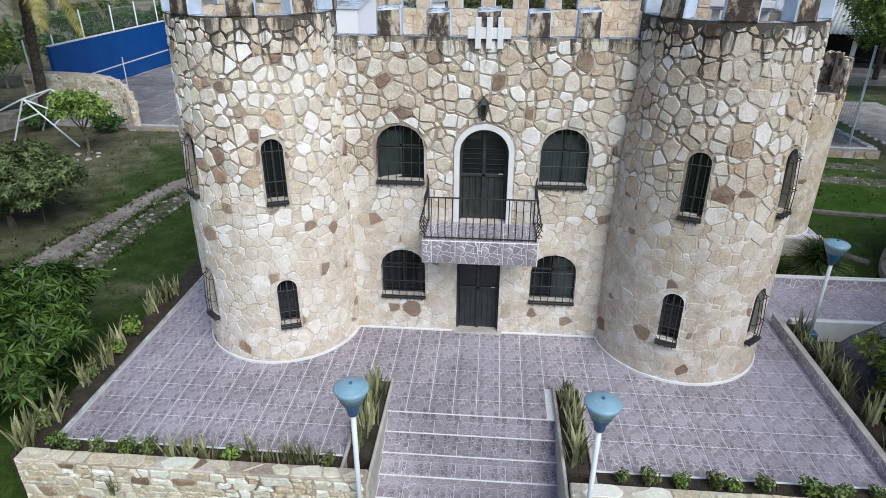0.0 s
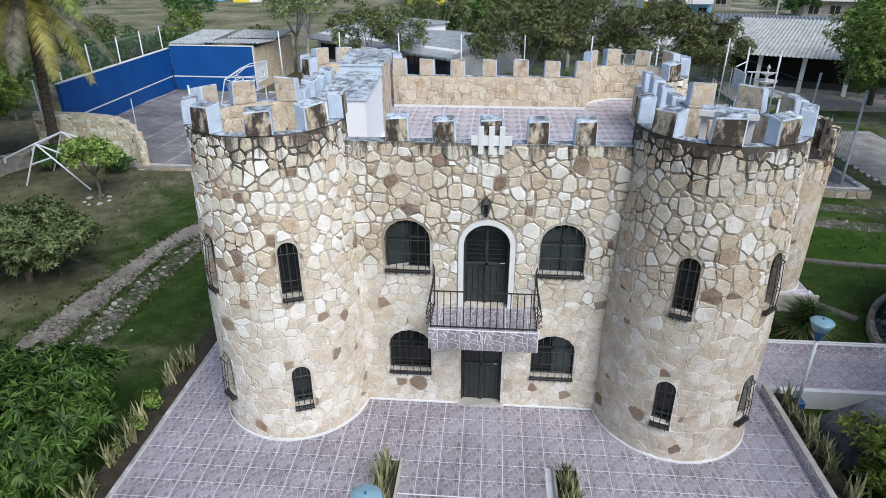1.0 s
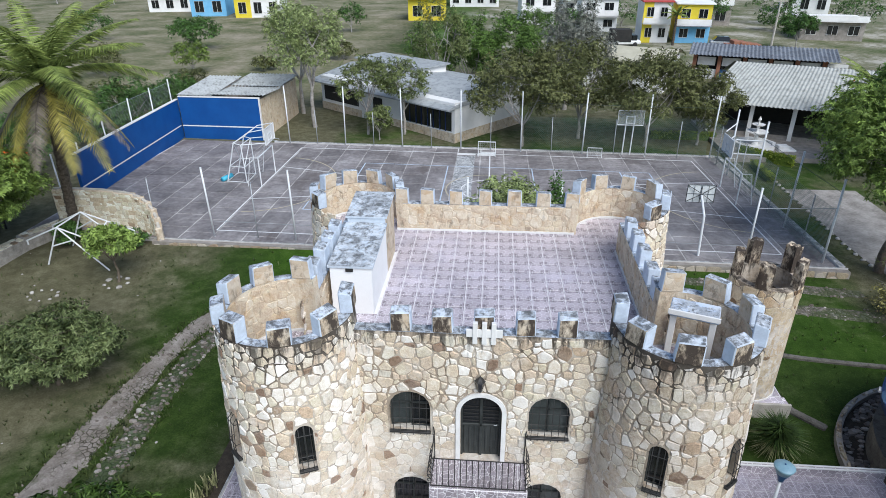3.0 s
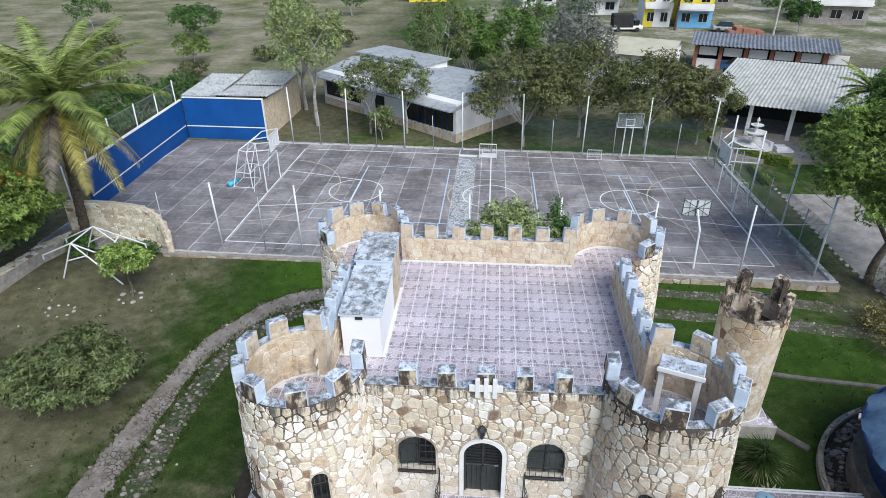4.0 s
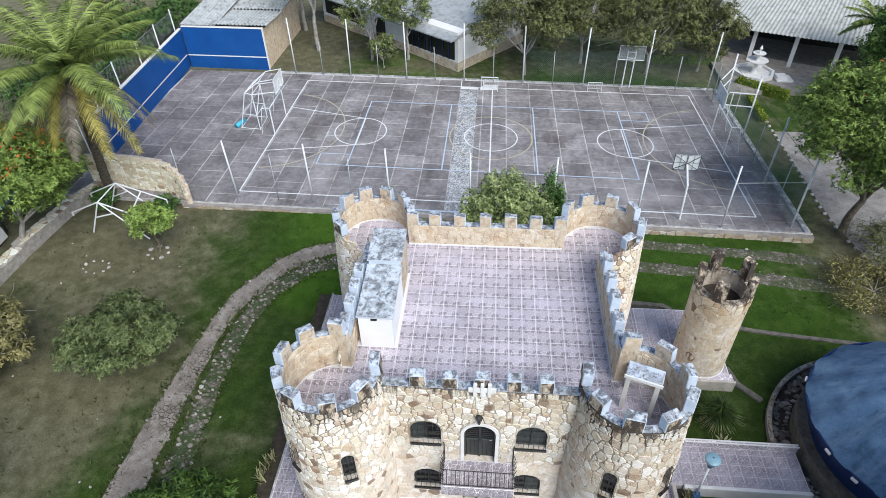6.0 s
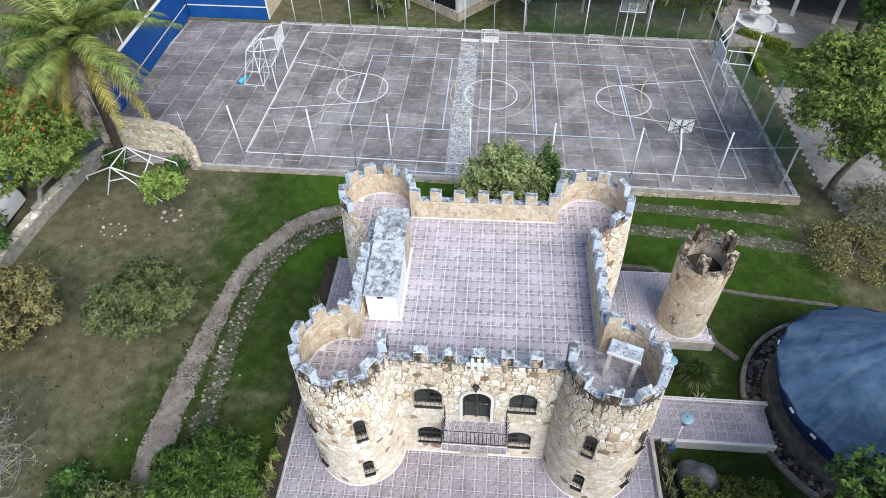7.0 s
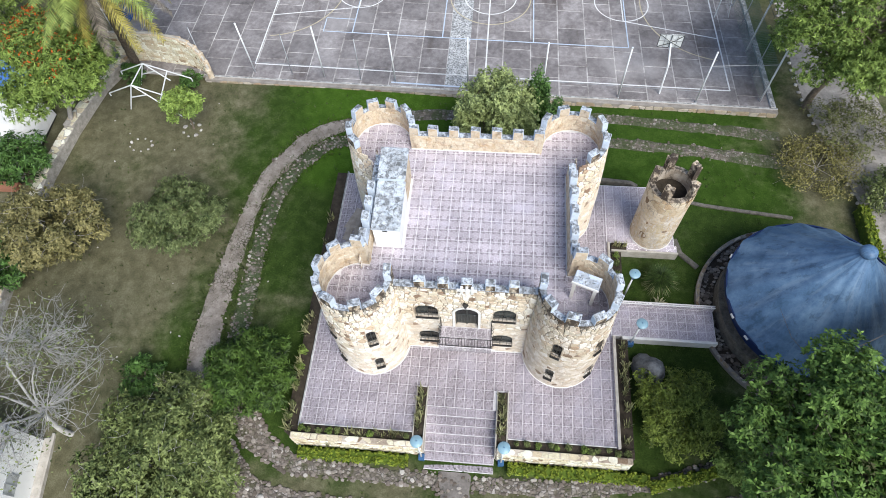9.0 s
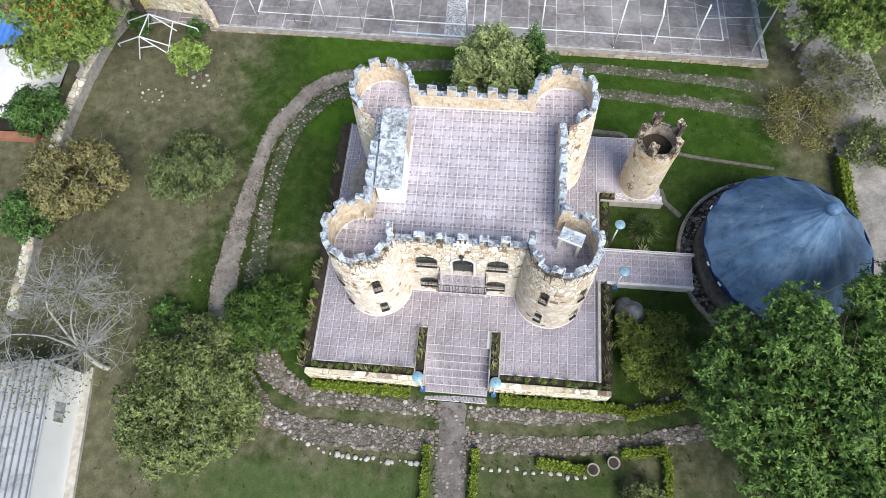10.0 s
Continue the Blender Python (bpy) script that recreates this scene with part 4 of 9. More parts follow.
def window(parent, m, w, h, rise, cage=0.07, bars=5, ledge=True, open_leaf=False, grey_panes=""):
    """An arched window with a dark frame, two panes and an iron grille. Local x across, z up from the sill, -y outwards."""
    # Near-black panel behind the panes: the unlit room put into its colour.
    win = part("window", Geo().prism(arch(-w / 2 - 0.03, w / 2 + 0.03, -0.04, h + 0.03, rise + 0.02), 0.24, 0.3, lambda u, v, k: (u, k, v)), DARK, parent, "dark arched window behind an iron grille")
    win.matrix_basis = m
    fr = Geo()
    a = arch(-w / 2, w / 2, 0, h, rise, 10)
    ring = [(u, 0.17, v) for u, v in a]
    fr.tube(ring + ring[:1], 0.025, 6)
    fr.box(-0.02, 0.02, 0.15, 0.19, 0, h - 0.01)
    if rise > 0.2:
        fr.box(-w / 2, w / 2, 0.15, 0.19, h - rise - 0.02, h - rise + 0.02)
    part("window_frame", fr, DOOR, win)
    for s in (-1, 1):
        u0, u1 = (-w / 2 + 0.02, -0.02) if s < 0 else (0.02, w / 2 - 0.02)
        part("pane", Geo().box(u0, u1, 0.195, 0.203, 0.02, h - rise * 0.35), GLASS_GREY if ("l" if s < 0 else "r") in grey_panes else GLASS, win)
    gr = Geo()
    for i in range(bars):
        u = -w / 2 + w * (i + 0.5) / bars
        top = h - rise + rise * math.sqrt(max(0, 1 - (u / (w / 2)) ** 2)) - 0.01
        gr.tube([(u, 0.06, top), (u, -cage * 0.5, top - 0.12), (u, -cage, h * 0.35), (u, -cage, -0.02), (u, -cage * 0.7, -0.13)], 0.009, 5)
    for z in (0.02, h * 0.35, h - rise):
        y = -cage if z < h * 0.5 else -cage * 0.6
        gr.tube([(-w / 2 - 0.01, 0.03, z), (-w / 2 + 0.01, y, z), (w / 2 - 0.01, y, z), (w / 2 + 0.01, 0.03, z)], 0.009, 5)
    part("grille", gr, IRON, win, "black wrought-iron grille")
    if ledge:
        part("sill", Geo().box(-w / 2 - 0.02, w / 2 + 0.02, -cage - 0.01, 0.15, -0.075, -0.01, 0.01), IRON, win)
        part("sill_board", Geo().box(-w / 2 + 0.06, w / 2 - 0.06, 0.06, 0.12, 0.0, 0.028, 0.006), KERB, win)
    if open_leaf:
        part("open_leaf", Geo().box(-0.38, 0.02, 0.09, 0.11, 0.03, 0.075, 0.0, 0, pose(0, 0, 0.03, 0, -9, 0)), KERB, win, "white slat inside the window")
    return win


# front wall with its openings
HOLES = [arch(-2.18, -1.18, 0.93, 2.08, 0.42), arch(1.18, 2.18, 0.93, 2.08, 0.42), arch(-2.18, -1.18, 3.70, 4.88, 0.46), arch(1.21, 2.18, 3.70, 4.88, 0.46),
         arch(-0.44, 0.56, 2.81, 4.83, 0.48), arch(-0.47, 0.50, 0.03, 2.18, 0.0)]
cut = Geo()
for h in HOLES:
    cut.prism(h, 0.3, -0.6, flat)
wall = carve(Geo().box(-3.4, 3.4, 0.0, 0.32, -0.3, FLOOR - 0.03).box(-2.98, 2.98, 0.0, 0.32, FLOOR - 0.03, 6.6).mesh("front_wall", [MORTAR, FACE, BLUE_TOP, DARK]), cut)
for p in wall.polygons:
    p.material_index = 2 if p.normal.z > 0.7 and p.center.z > 6.5 else 1 if p.normal.y > 0.7 else 0
front = part("front_wall", wall, None, castle, "cream rubble-stone wall with dark joints above")


def size_of(u, v):
    up = smooth(v + 0.9 * noise.noise((u * 0.7, v * 0.7, 3.0)), 3.0, 4.3)
    return (0.006 + 0.010 * up, 0.007 + 0.020 * up)


def size_tower(u, v):
    up = smooth(v + 1.2 * noise.noise((u * 0.6, v * 0.6, 9.0)), 3.2, 4.8)
    return (0.006 + 0.010 * up, 0.007 + 0.020 * up)


walls_todo = []
walls_todo.append((front, cells(-2.95, 2.95, 0.02, 6.56, 0.225, 0.215, rng, [arch(-2.22, -1.14, 0.83, 2.12, 0.42), arch(1.14, 2.22, 0.83, 2.12, 0.42), arch(-2.22, -1.14, 3.6, 4.92, 0.46), arch(1.17, 2.22, 3.6, 4.92, 0.46),
                   arch(-0.57, 0.69, 2.7, 4.97, 0.5), arch(-0.52, 0.55, -0.1, 2.3, 0.0), arch(-1.16, 1.25, 2.24, 2.82, 0.0)]), flat, size_of, STONE, 300))

# side and back walls
for x, s in ((-4.2, -1), (4.2, 1)):
    x0, x1 = (x - 0.32, x) if s < 0 else (x, x + 0.32)
    side = Geo().box(x0, x1, 0.5, 8.0, -0.3, FLOOR - 0.03).box(x0, x1, 1.62, 6.6, FLOOR - 0.03, 6.55)
    me = side.mesh("side_wall", [MORTAR, FACE, BLUE_TOP])
    for p in me.polygons:
        p.material_index = 2 if p.normal.z > 0.7 and p.center.z > 6 else 1 if p.normal.x * s < -0.7 else 0
    sw = part("side_wall", me, None, castle, "rubble-stone side wall of the castle")
    if s > 0:
        walls_todo.append((sw, cells(1.2, 7.0, 0.02, 6.5, 0.225, 0.215, rng), lambda u, v, h: (4.52 + h, u, v), size_of, STONE, 60))
    else:
        walls_todo.append((sw, cells(1.2, 7.0, 0.02, 6.5, 0.225, 0.215, rng), lambda u, v, h: (-4.52 - h, 8.2 - u, v), size_of, STONE, 40))
    walls_todo.append((sw, cells(1.7, 6.5, FLOOR + 0.04, 6.5, 0.25, 0.23, rng), lambda u, v, h, s=s: (s * (4.2 - h), u, v), lambda u, v: (0.011, 0.014), FACE, 0))
me = Geo().box(-3.6, 3.6, 7.85, 8.15, -0.3, FLOOR - 0.03).box(-3.02, 3.02, 7.85, 8.15, FLOOR - 0.03, 6.48).mesh("back_wall", [MORTAR, FACE, BLUE_TOP])
for p in me.polygons:
    p.material_index = 2 if p.normal.z > 0.7 and p.center.z > 6 else 1 if p.normal.y < -0.7 else 0
back = part("back_wall", me, None, castle, "warm tan stone parapet with square battlements")
walls_todo.append((back, cells(-2.95, 2.95, 5.53, 6.46, 0.25, 0.23, rng), lambda u, v, h: (u, 7.85 - h, v), lambda u, v: (0.011, 0.014), FACE, 60))

def taper(geo, c):
    geo.v = [(c[0] + (x - c[0]) * lean_in(z), c[1] + (y - c[1]) * lean_in(z), z) for x, y, z in geo.v]
    return geo


# towers
TOWER_WIN = {"fl": [(-68, 3.72, 1.2), (-69, 0.97, 1.03), (-132, 3.72, 1.2), (-132, 0.93, 1.12)], "fr": [(-111, 3.68, 1.2), (-111, 0.98, 1.08), (-48, 3.7, 1.2), (-49, 0.94, 1.15)], "bl": [], "br": []}
for key, c in TOWERS.items():
    a0, a1 = ARC[key]
    sill = SILL[key]
    g = Geo()
    g.ringwall(c, RT - 0.3, RT, (-0.3, 2.6, 3.4, 4.2, 5.0, FLOOR - 0.02))
    taper(g, c)
    me = g.mesh("tower", [MORTAR, FACE, BLUE_TOP])
    cut = Geo()
    for a, z, h in TOWER_WIN[key]:
        m = pose(c[0] + RT * math.cos(radians(a)), c[1] + RT * math.sin(radians(a)), z, 0, 0, a + 90)
        cut.prism(arch(-0.2, 0.2, 0, h, 0.2), 0.55, -0.5, lambda u, v, k, m=m: tuple(m @ Vector((u, -k, v))))
    me = carve(me, cut if TOWER_WIN[key] else None)
    for p in me.polygons:
        p.use_smooth = False
    tower = part("tower", me, None, castle, "round rubble-stone tower with narrow arched windows" if TOWER_WIN[key] else "round rubble-stone corner tower")
    top = taper(Geo().sector(c, RT - 0.28, RT, a0, a1, FLOOR - 0.02, sill, 64, (0, 1, 2)), c)
    part("parapet", top, [MORTAR, FACE, BLUE_TOP], castle, "curved stone parapet with pale blue painted top")
    holes = []
    for a, z, h in TOWER_WIN[key]:
        u = radians(a) * RT
        holes.append(arch(u - 0.24, u + 0.24, z - 0.1, z + h + 0.04, 0.2))
    b0, b1 = {"fl": (92, 357), "fr": (183, 448), "bl": (0, 262), "br": (-82, 182)}[key]
    if key in ("fl", "fr"):
        holes = [[(p[0] + 2 * math.pi * RT if p[0] < radians(b0) * RT else p[0], p[1]) for p in h] for h in holes]
    place = lambda u, v, h, c=c: (c[0] + (RT * lean_in(v) + h) * math.cos(u / RT), c[1] + (RT * lean_in(v) + h) * math.sin(u / RT), v)
    lim = 300 if key in ("fl", "fr") else 60
    walls_todo.append((tower, cells(radians(b0) * RT, radians(b1) * RT, 0.03, sill - 0.02, 0.225, 0.215, rng, holes), place, size_tower, STONE_TOWER_DARK if key == "fr" else STONE_TOWER, lim))
    i0, i1 = {"fl": (100, 352), "fr": (188, 440), "bl": (10, 222), "br": (-56, 170)}[key]
    ri = RT - 0.28
    inner = lambda u, v, h, c=c, ri=ri: (c[0] + (ri * lean_in(v) - h) * math.cos(u / ri), c[1] + (ri * lean_in(v) - h) * math.sin(u / ri), v)
    walls_todo.append((tower, cells(radians(i0) * ri, radians(i1) * ri, FLOOR + 0.04, sill - 0.03, 0.25, 0.23, rng), inner, lambda u, v: (0.011, 0.014), FACE, 0))
    for a, z, h in TOWER_WIN[key]:
        window(castle, pose(c[0] + RT * lean_in(z + 0.6) * math.cos(radians(a)), c[1] + RT * lean_in(z + 0.6) * math.sin(radians(a)), z, 0, 0, a + 90), 0.38, h - 0.02, 0.19, 0.10, 3)
    ring = Geo().sector(c, RT, RT + 0.035, b0, b1, 0.0, 0.05, 48)
    part("base_trim", ring, TRIM, castle, "thin white trim at the foot of the tower")
    ring = Geo().sector(c, ri * lean_in(FLOOR) - 0.03, ri * lean_in(FLOOR), i0 - 8, i1 + 8, FLOOR, FLOOR + 0.06, 40)
    part("roof_skirting", ring, TRIM, castle)

part("base_trim", Geo().box(-2.82, -0.55, -0.035, 0.0, 0, 0.05, 0.006), TRIM, castle)
part("base_trim", Geo().box(0.58, 2.82, -0.035, 0.0, 0, 0.05, 0.006), TRIM, castle)
part("roof_skirting", Geo().box(-3.1, 3.0, 7.82, 7.85, FLOOR, FLOOR + 0.07), TRIM, castle)
part("roof_skirting", Geo().box(4.17, 4.2, 1.5, 6.6, FLOOR, FLOOR + 0.07), TRIM, castle)


# battlements
def merlon_mesh(w, d, h, seed):
    g = Geo().box(-w / 2, w / 2, -d / 2, d / 2, 0, h, 0.022)
    r = random.Random(seed)
    dx, dy = r.uniform(-0.02, 0.02), r.uniform(-0.02, 0.02)
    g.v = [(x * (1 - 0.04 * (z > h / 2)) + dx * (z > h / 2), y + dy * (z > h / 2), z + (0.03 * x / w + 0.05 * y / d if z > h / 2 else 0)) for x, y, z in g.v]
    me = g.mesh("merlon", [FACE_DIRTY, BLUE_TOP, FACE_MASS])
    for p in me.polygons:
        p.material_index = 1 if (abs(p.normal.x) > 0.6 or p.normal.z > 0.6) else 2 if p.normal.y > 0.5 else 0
    return me


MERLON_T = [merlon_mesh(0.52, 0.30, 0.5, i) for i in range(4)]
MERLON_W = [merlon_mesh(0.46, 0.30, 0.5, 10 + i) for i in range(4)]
MERLON_S = [merlon_mesh(0.46, 0.32, 0.5, 20 + i) for i in range(3)]
MERLON_H = [merlon_mesh(0.46, 0.32, 0.72, 30 + i) for i in range(3)]
for me in MERLON_S + MERLON_H:
    for p in me.polygons:
        p.material_index = 1


def merlon(meshes, x, y, z, turn, label=""):
    ob = part("merlon", rng.choice(meshes), None, castle, label)
    ob.matrix_basis = pose(x, y, z - 0.005, 0, 0, turn + rng.uniform(-2, 2)) @ Matrix.Diagonal((rng.uniform(0.93, 1.07), 1, rng.uniform(0.94, 1.06), 1))


for key, c in TOWERS.items():
    for a in MERLONS[key]:
        r = (RT - 0.14) * lean_in(SILL[key])
        merlon(MERLON_T, c[0] + r * math.cos(radians(a)), c[1] + r * math.sin(radians(a)), SILL[key], a + 90, "battlement with pale blue sides and mouldy top")
for x in (-1.83, -0.87, 0.075, 1.01, 1.94):
    merlon(MERLON_W, x, 0.16, 6.6, 0, "mould-stained battlement with pale blue sides")
for x in (-2.9, -2.02, -1.05, -0.05, 0.93, 1.9, 2.85):
    merlon(MERLON_W, x, 8.0, 6.48, 180, "tan stone battlement with pale blue sides")
for y in (2.0, 2.85, 3.85, 4.75, 5.65):
    merlon(MERLON_S, 4.36, y, 6.55, 90, "pale blue painted battlement")
for y in (2.05, 2.85, 3.65, 4.45):
    merlon(MERLON_H, -4.36, y, 6.55, 90, "tall pale blue painted battlement")

# roof terrace slab; its tiles come last
part("roof_slab", Geo().box(-4.2, 4.2, 0.3, 7.86, 5.2, FLOOR - 0.012), GROUT, castle, "white-grouted roof terrace")
for key, c in TOWERS.items():
    part("tower_floor", Geo().lathe([(RT - 0.28, 5.2), (RT - 0.28, FLOOR - 0.016)], (c[0], c[1], 0), 40), GROUT, castle)

# stair house on the roof
sh = Geo().add([(-4.05, 2.42, 5.49), (-2.93, 2.42, 5.49), (-2.93, 6.25, 5.49), (-4.05, 6.25, 5.49), (-4.05, 2.42, 6.88), (-2.93, 2.42, 6.88), (-2.93, 4.75, 7.08), (-4.05, 4.75, 7.08), (-2.93, 4.75, 7.28), (-4.05, 4.75, 7.28), (-2.93, 6.25, 7.45), (-4.05, 6.25, 7.45), (-2.93, 4.75, 5.49)],
               [(0, 1, 5, 4), (1, 12, 6, 5), (12, 2, 10, 8, 6), (2, 3, 11, 10), (3, 0, 4, 7, 9, 11), (4, 5, 6, 7), (6, 8, 9, 7), (8, 10, 11, 9)])
me = sh.mesh("stair_house", [WHITE, SLAB, FACE_MASS])
for p in me.polygons:
    p.material_index = 1 if p.center.z > 6.95 and p.normal.y < -0.7 else 2 if p.normal.x > 0.7 and p.center.y > 4.8 else 0
part("stair_house", me, None, castle, "white plastered stair house with a mouldy blue-grey roof")
for y0, y1, z0, z1 in ((2.38, 4.74, 6.885, 7.085), (4.72, 6.29, 7.285, 7.455)):
    g = Geo().add([(-4.1, y0, z0), (-2.88, y0, z0), (-2.88, y1, z1), (-4.1, y1, z1), (-4.1, y0, z0 + 0.06), (-2.88, y0, z0 + 0.06), (-2.88, y1, z1 + 0.06), (-4.1, y1, z1 + 0.06)],
                  [(0, 3, 2, 1), (4, 5, 6, 7), (0, 1, 5, 4), (1, 2, 6, 5), (2, 3, 7, 6), (3, 0, 4, 7)])
    part("stair_house_roof", g, SLAB, castle, "blue-grey roof slab black with mould")
part("vent", Geo().box(-3.62, -3.42, 2.38, 2.44, 6.78, 6.86), DARK, castle)

# canopy over the hatch in the tower
cm = pose(4.76, 0.5, 0, 0, 0, -20)
part("canopy_slab", Geo().box(-0.52, 0.52, -0.36, 0.22, 7.1, 7.26, 0.02, 0, cm), BLUE, castle, "pale blue canopy slab over the tower hatch")
part("canopy_edge", Geo().box(-0.54, 0.54, -0.40, -0.355, 7.16, 7.28, 0.005, 0, cm), TRIM, castle)
for u in (-0.42, 0.42):
    part("canopy_post", Geo().box(u - 0.07, u + 0.07, -0.2, -0.06, FLOOR, 7.1, 0.01, 0, cm), TRIM, castle, "white square post")

# front windows
for x, z, h, rise, leaf, grey_panes in ((-1.68, 0.93, 1.15, 0.42, False, ""), (1.68, 0.93, 1.15, 0.42, False, "r"), (-1.68, 3.7, 1.18, 0.46, True, "l"), (1.695, 3.7, 1.18, 0.46, False, "lr")):
    window(castle, pose(x, 0, z), 0.98, h, rise, 0.07, 6, True, leaf, grey_panes)


# doors
def door(m, w, h, rise, label):
    d = part("door", Geo().prism(arch(-w / 2, w / 2, 0, h, rise, 12), -0.19, -0.25, flat), DOOR, castle, label)
    d.matrix_basis = m
    fr = Geo()
    a = arch(-w / 2 + 0.02, w / 2 - 0.02, 0.0, h - 0.02, rise, 12)
    fr.tube([(u, 0.16, v) for u, v in a[1:]] + [(a[0][0], 0.16, a[0][1])], 0.03, 6)
    fr.box(-0.035, 0.035, 0.14, 0.19, 0.0, h - 0.03, 0.008)
    fr.box(-w / 2 + 0.03, w / 2 - 0.03, 0.14, 0.19, h * 0.5 - 0.04, h * 0.5 + 0.03, 0.008)
    part("door_frame", fr, DOOR, d)
    for i in range(7):
        u = -w / 2 + w * (i + 0.7) / 7.4
        part("door_slat", Geo().box(u - 0.028, u + 0.028, 0.165, 0.192, 0.04, h * 0.5 - 0.04, 0.008), DOOR, d)
    for s in (-1, 1):
        u0, u1 = (-w / 2 + 0.06, -0.05) if s < 0 else (0.05, w / 2 - 0.06)
        part("door_pane", Geo().box(u0, u1, 0.178, 0.19, h * 0.5 + 0.04, h - max(0.06, rise * 0.5)), GLASS, d)
    if rise:
        br = Geo()
        for k in range(5):
            z = h * 0.56 + k * 0.11
            br.box(-w / 2 + 0.06, w / 2 - 0.06, 0.150, 0.165, z, z + 0.015)
        part("louvre", br, IRON, d)
    part("door_handle", Geo().tube([(w / 2 - 0.1, 0.15, h * 0.52), (w / 2 - 0.1, 0.11, h * 0.52), (w / 2 - 0.18, 0.11, h * 0.52)], 0.012, 6), GALV, d, "small metal handle")


door(pose(0.015, 0, 0.03), 0.96, 2.15, 0.0, "dark green-grey slatted entrance door")
door(pose(0.06, 0, 2.82), 0.99, 2.0, 0.48, "dark arched double door onto the balcony")
part("threshold", Geo().box(-0.55, 0.58, -0.10, 0.3, 0.0, 0.035, 0.008), KERB, castle, "pale stone door threshold")
tr = Geo()
o, i_ = arch(-0.555, 0.675, 2.8, 4.945, 0.6, 16), arch(-0.445, 0.565, 2.8, 4.835, 0.49, 16)
for k in range(1, len(o) - 1):
    pts = [o[k], o[k + 1], i_[k + 1], i_[k]]
    tr.prism(pts, -0.02, 0.045, flat)
tr.prism([o[-1], o[0], i_[0], i_[-1]], -0.02, 0.045, flat)
part("door_surround", tr, TRIM, castle, "white arched door surround")

# balcony
bal = part("balcony", Geo().box(-1.14, 1.22, -0.98, -0.0, 2.27, 2.785, 0.012), GROUT, castle, "balcony clad in crazy-paving tiles with an iron railing")
BAL_TILE = tile_mat("balcony_tile", 1.05, 6.5, 0.42, (0.66, 0.64, 0.65), print_=0.3)
edges = [-1.13, -0.93, -0.45, 0.04, 0.52, 1.0, 1.21]
for a, b in zip(edges, edges[1:]):
    part("tile", Geo().box(a + 0.01, b - 0.01, -0.995, -0.98, 2.285, 2.775, 0.004), BAL_TILE, bal)
    for y0, y1 in ((-0.97, -0.5), (-0.49, -0.04)):
        part("tile", Geo().box(a + 0.01, b - 0.01, y0, y1, 2.785, 2.798, 0.004), BAL_TILE, bal)
rail = Geo()
L, R_, Fy = -1.08, 1.16, -0.92


def bar(x, y, ox, oy):
    """A belly-shaped baluster that bows outwards near its foot."""
    k = lambda s: (x + ox * s, y + oy * s)
    return [(*k(0), 2.8), (*k(0.07), 2.9), (*k(0.12), 3.02), (*k(0.09), 3.2), (*k(0.02), 3.42), (*k(0), 3.68)]


for i in range(17):
    x = L + (R_ - L) * i / 16
    part("baluster", Geo().tube(bar(x, Fy, 0, -1), 0.011, 5), IRON, bal)
for sx, x in ((-1, L), (1, R_)):
    for j in range(1, 6):
        part("baluster", Geo().tube(bar(x, Fy + j * 0.16, sx, 0), 0.011, 5), IRON, bal)
for z, off in ((2.84, 0.02), (3.69, 0.0)):
    rail.tube([(L - off, -0.02, z), (L - off, Fy - off, z), (R_ + off, Fy - off, z), (R_ + off, -0.02, z)], 0.016, 6)
for cx, sgn in ((L, -1), (R_, 1)):
    for cz in (2.93, 3.06, 3.19):
        rail.tube([(cx + sgn * 0.06 + 0.055 * math.cos(t * 0.55) * (1 - t / 14), Fy - 0.06, cz + 0.055 * math.sin(t * 0.55) * (1 - t / 14)) for t in range(12)], 0.01, 5)
    rail.tube([(cx, -0.02, 3.7), (cx + sgn * 0.02, -0.05, 3.85), (cx + sgn * 0.0, -0.06, 3.72), (cx, -0.03, 3.5), (cx, -0.03, 2.8)], 0.014, 5)
part("railing", rail, IRON, bal, "black wrought-iron railing with scrolls")
sc = Geo()
for s in (-1, 1):
    sc.tube([(0.04 + s * 0.10, -1.01, 2.76), (0.04 + s * 0.05, -1.012, 2.70), (0.04 + s * 0.035, -1.012, 2.52)], 0.012, 5)
sc.tube([(-0.02, -1.012, 2.6), (0.10, -1.012, 2.6)], 0.012, 5)
part("emblem", sc, TRIM, bal)

# wall lantern and white emblem over the door
lan = thing("wall_lantern", "dark metal carriage lantern fixed above the balcony door", "lantern", pose(0.02, -0.1, 5.28))
part("bracket", Geo().tube([(0, 0.1, 0.02), (0, 0.02, 0.1), (0, -0.02, 0.14)], 0.02, 6), IRON, lan)
part("lantern_body", Geo().lathe([(0.05, -0.18), (0.075, -0.12), (0.11, 0.08), (0.09, 0.09)], n=6), GLASS, lan)
part("lantern_cap", Geo().lathe([(0.13, 0.085), (0.10, 0.13), (0.04, 0.19), (0.012, 0.24)], n=6), IRON, lan)
part("lantern_foot", Geo().lathe([(0.02, -0.25), (0.055, -0.2), (0.05, -0.17)], n=6), IRON, lan)
em = thing("wall_emblem", "white plain emblem of three uprights on a crossbar", "emblem", pose(0.085, -0.05, 6.68))
part("crossbar", Geo().box(-0.41, 0.41, -0.03, 0.02, -0.1, 0.1, 0.006), TRIM, em)
for u in (-0.21, 0.0, 0.21):
    part("upright", Geo().box(u - 0.055, u + 0.055, -0.045, 0.05, -0.28, 0.28, 0.006), TRIM, em)

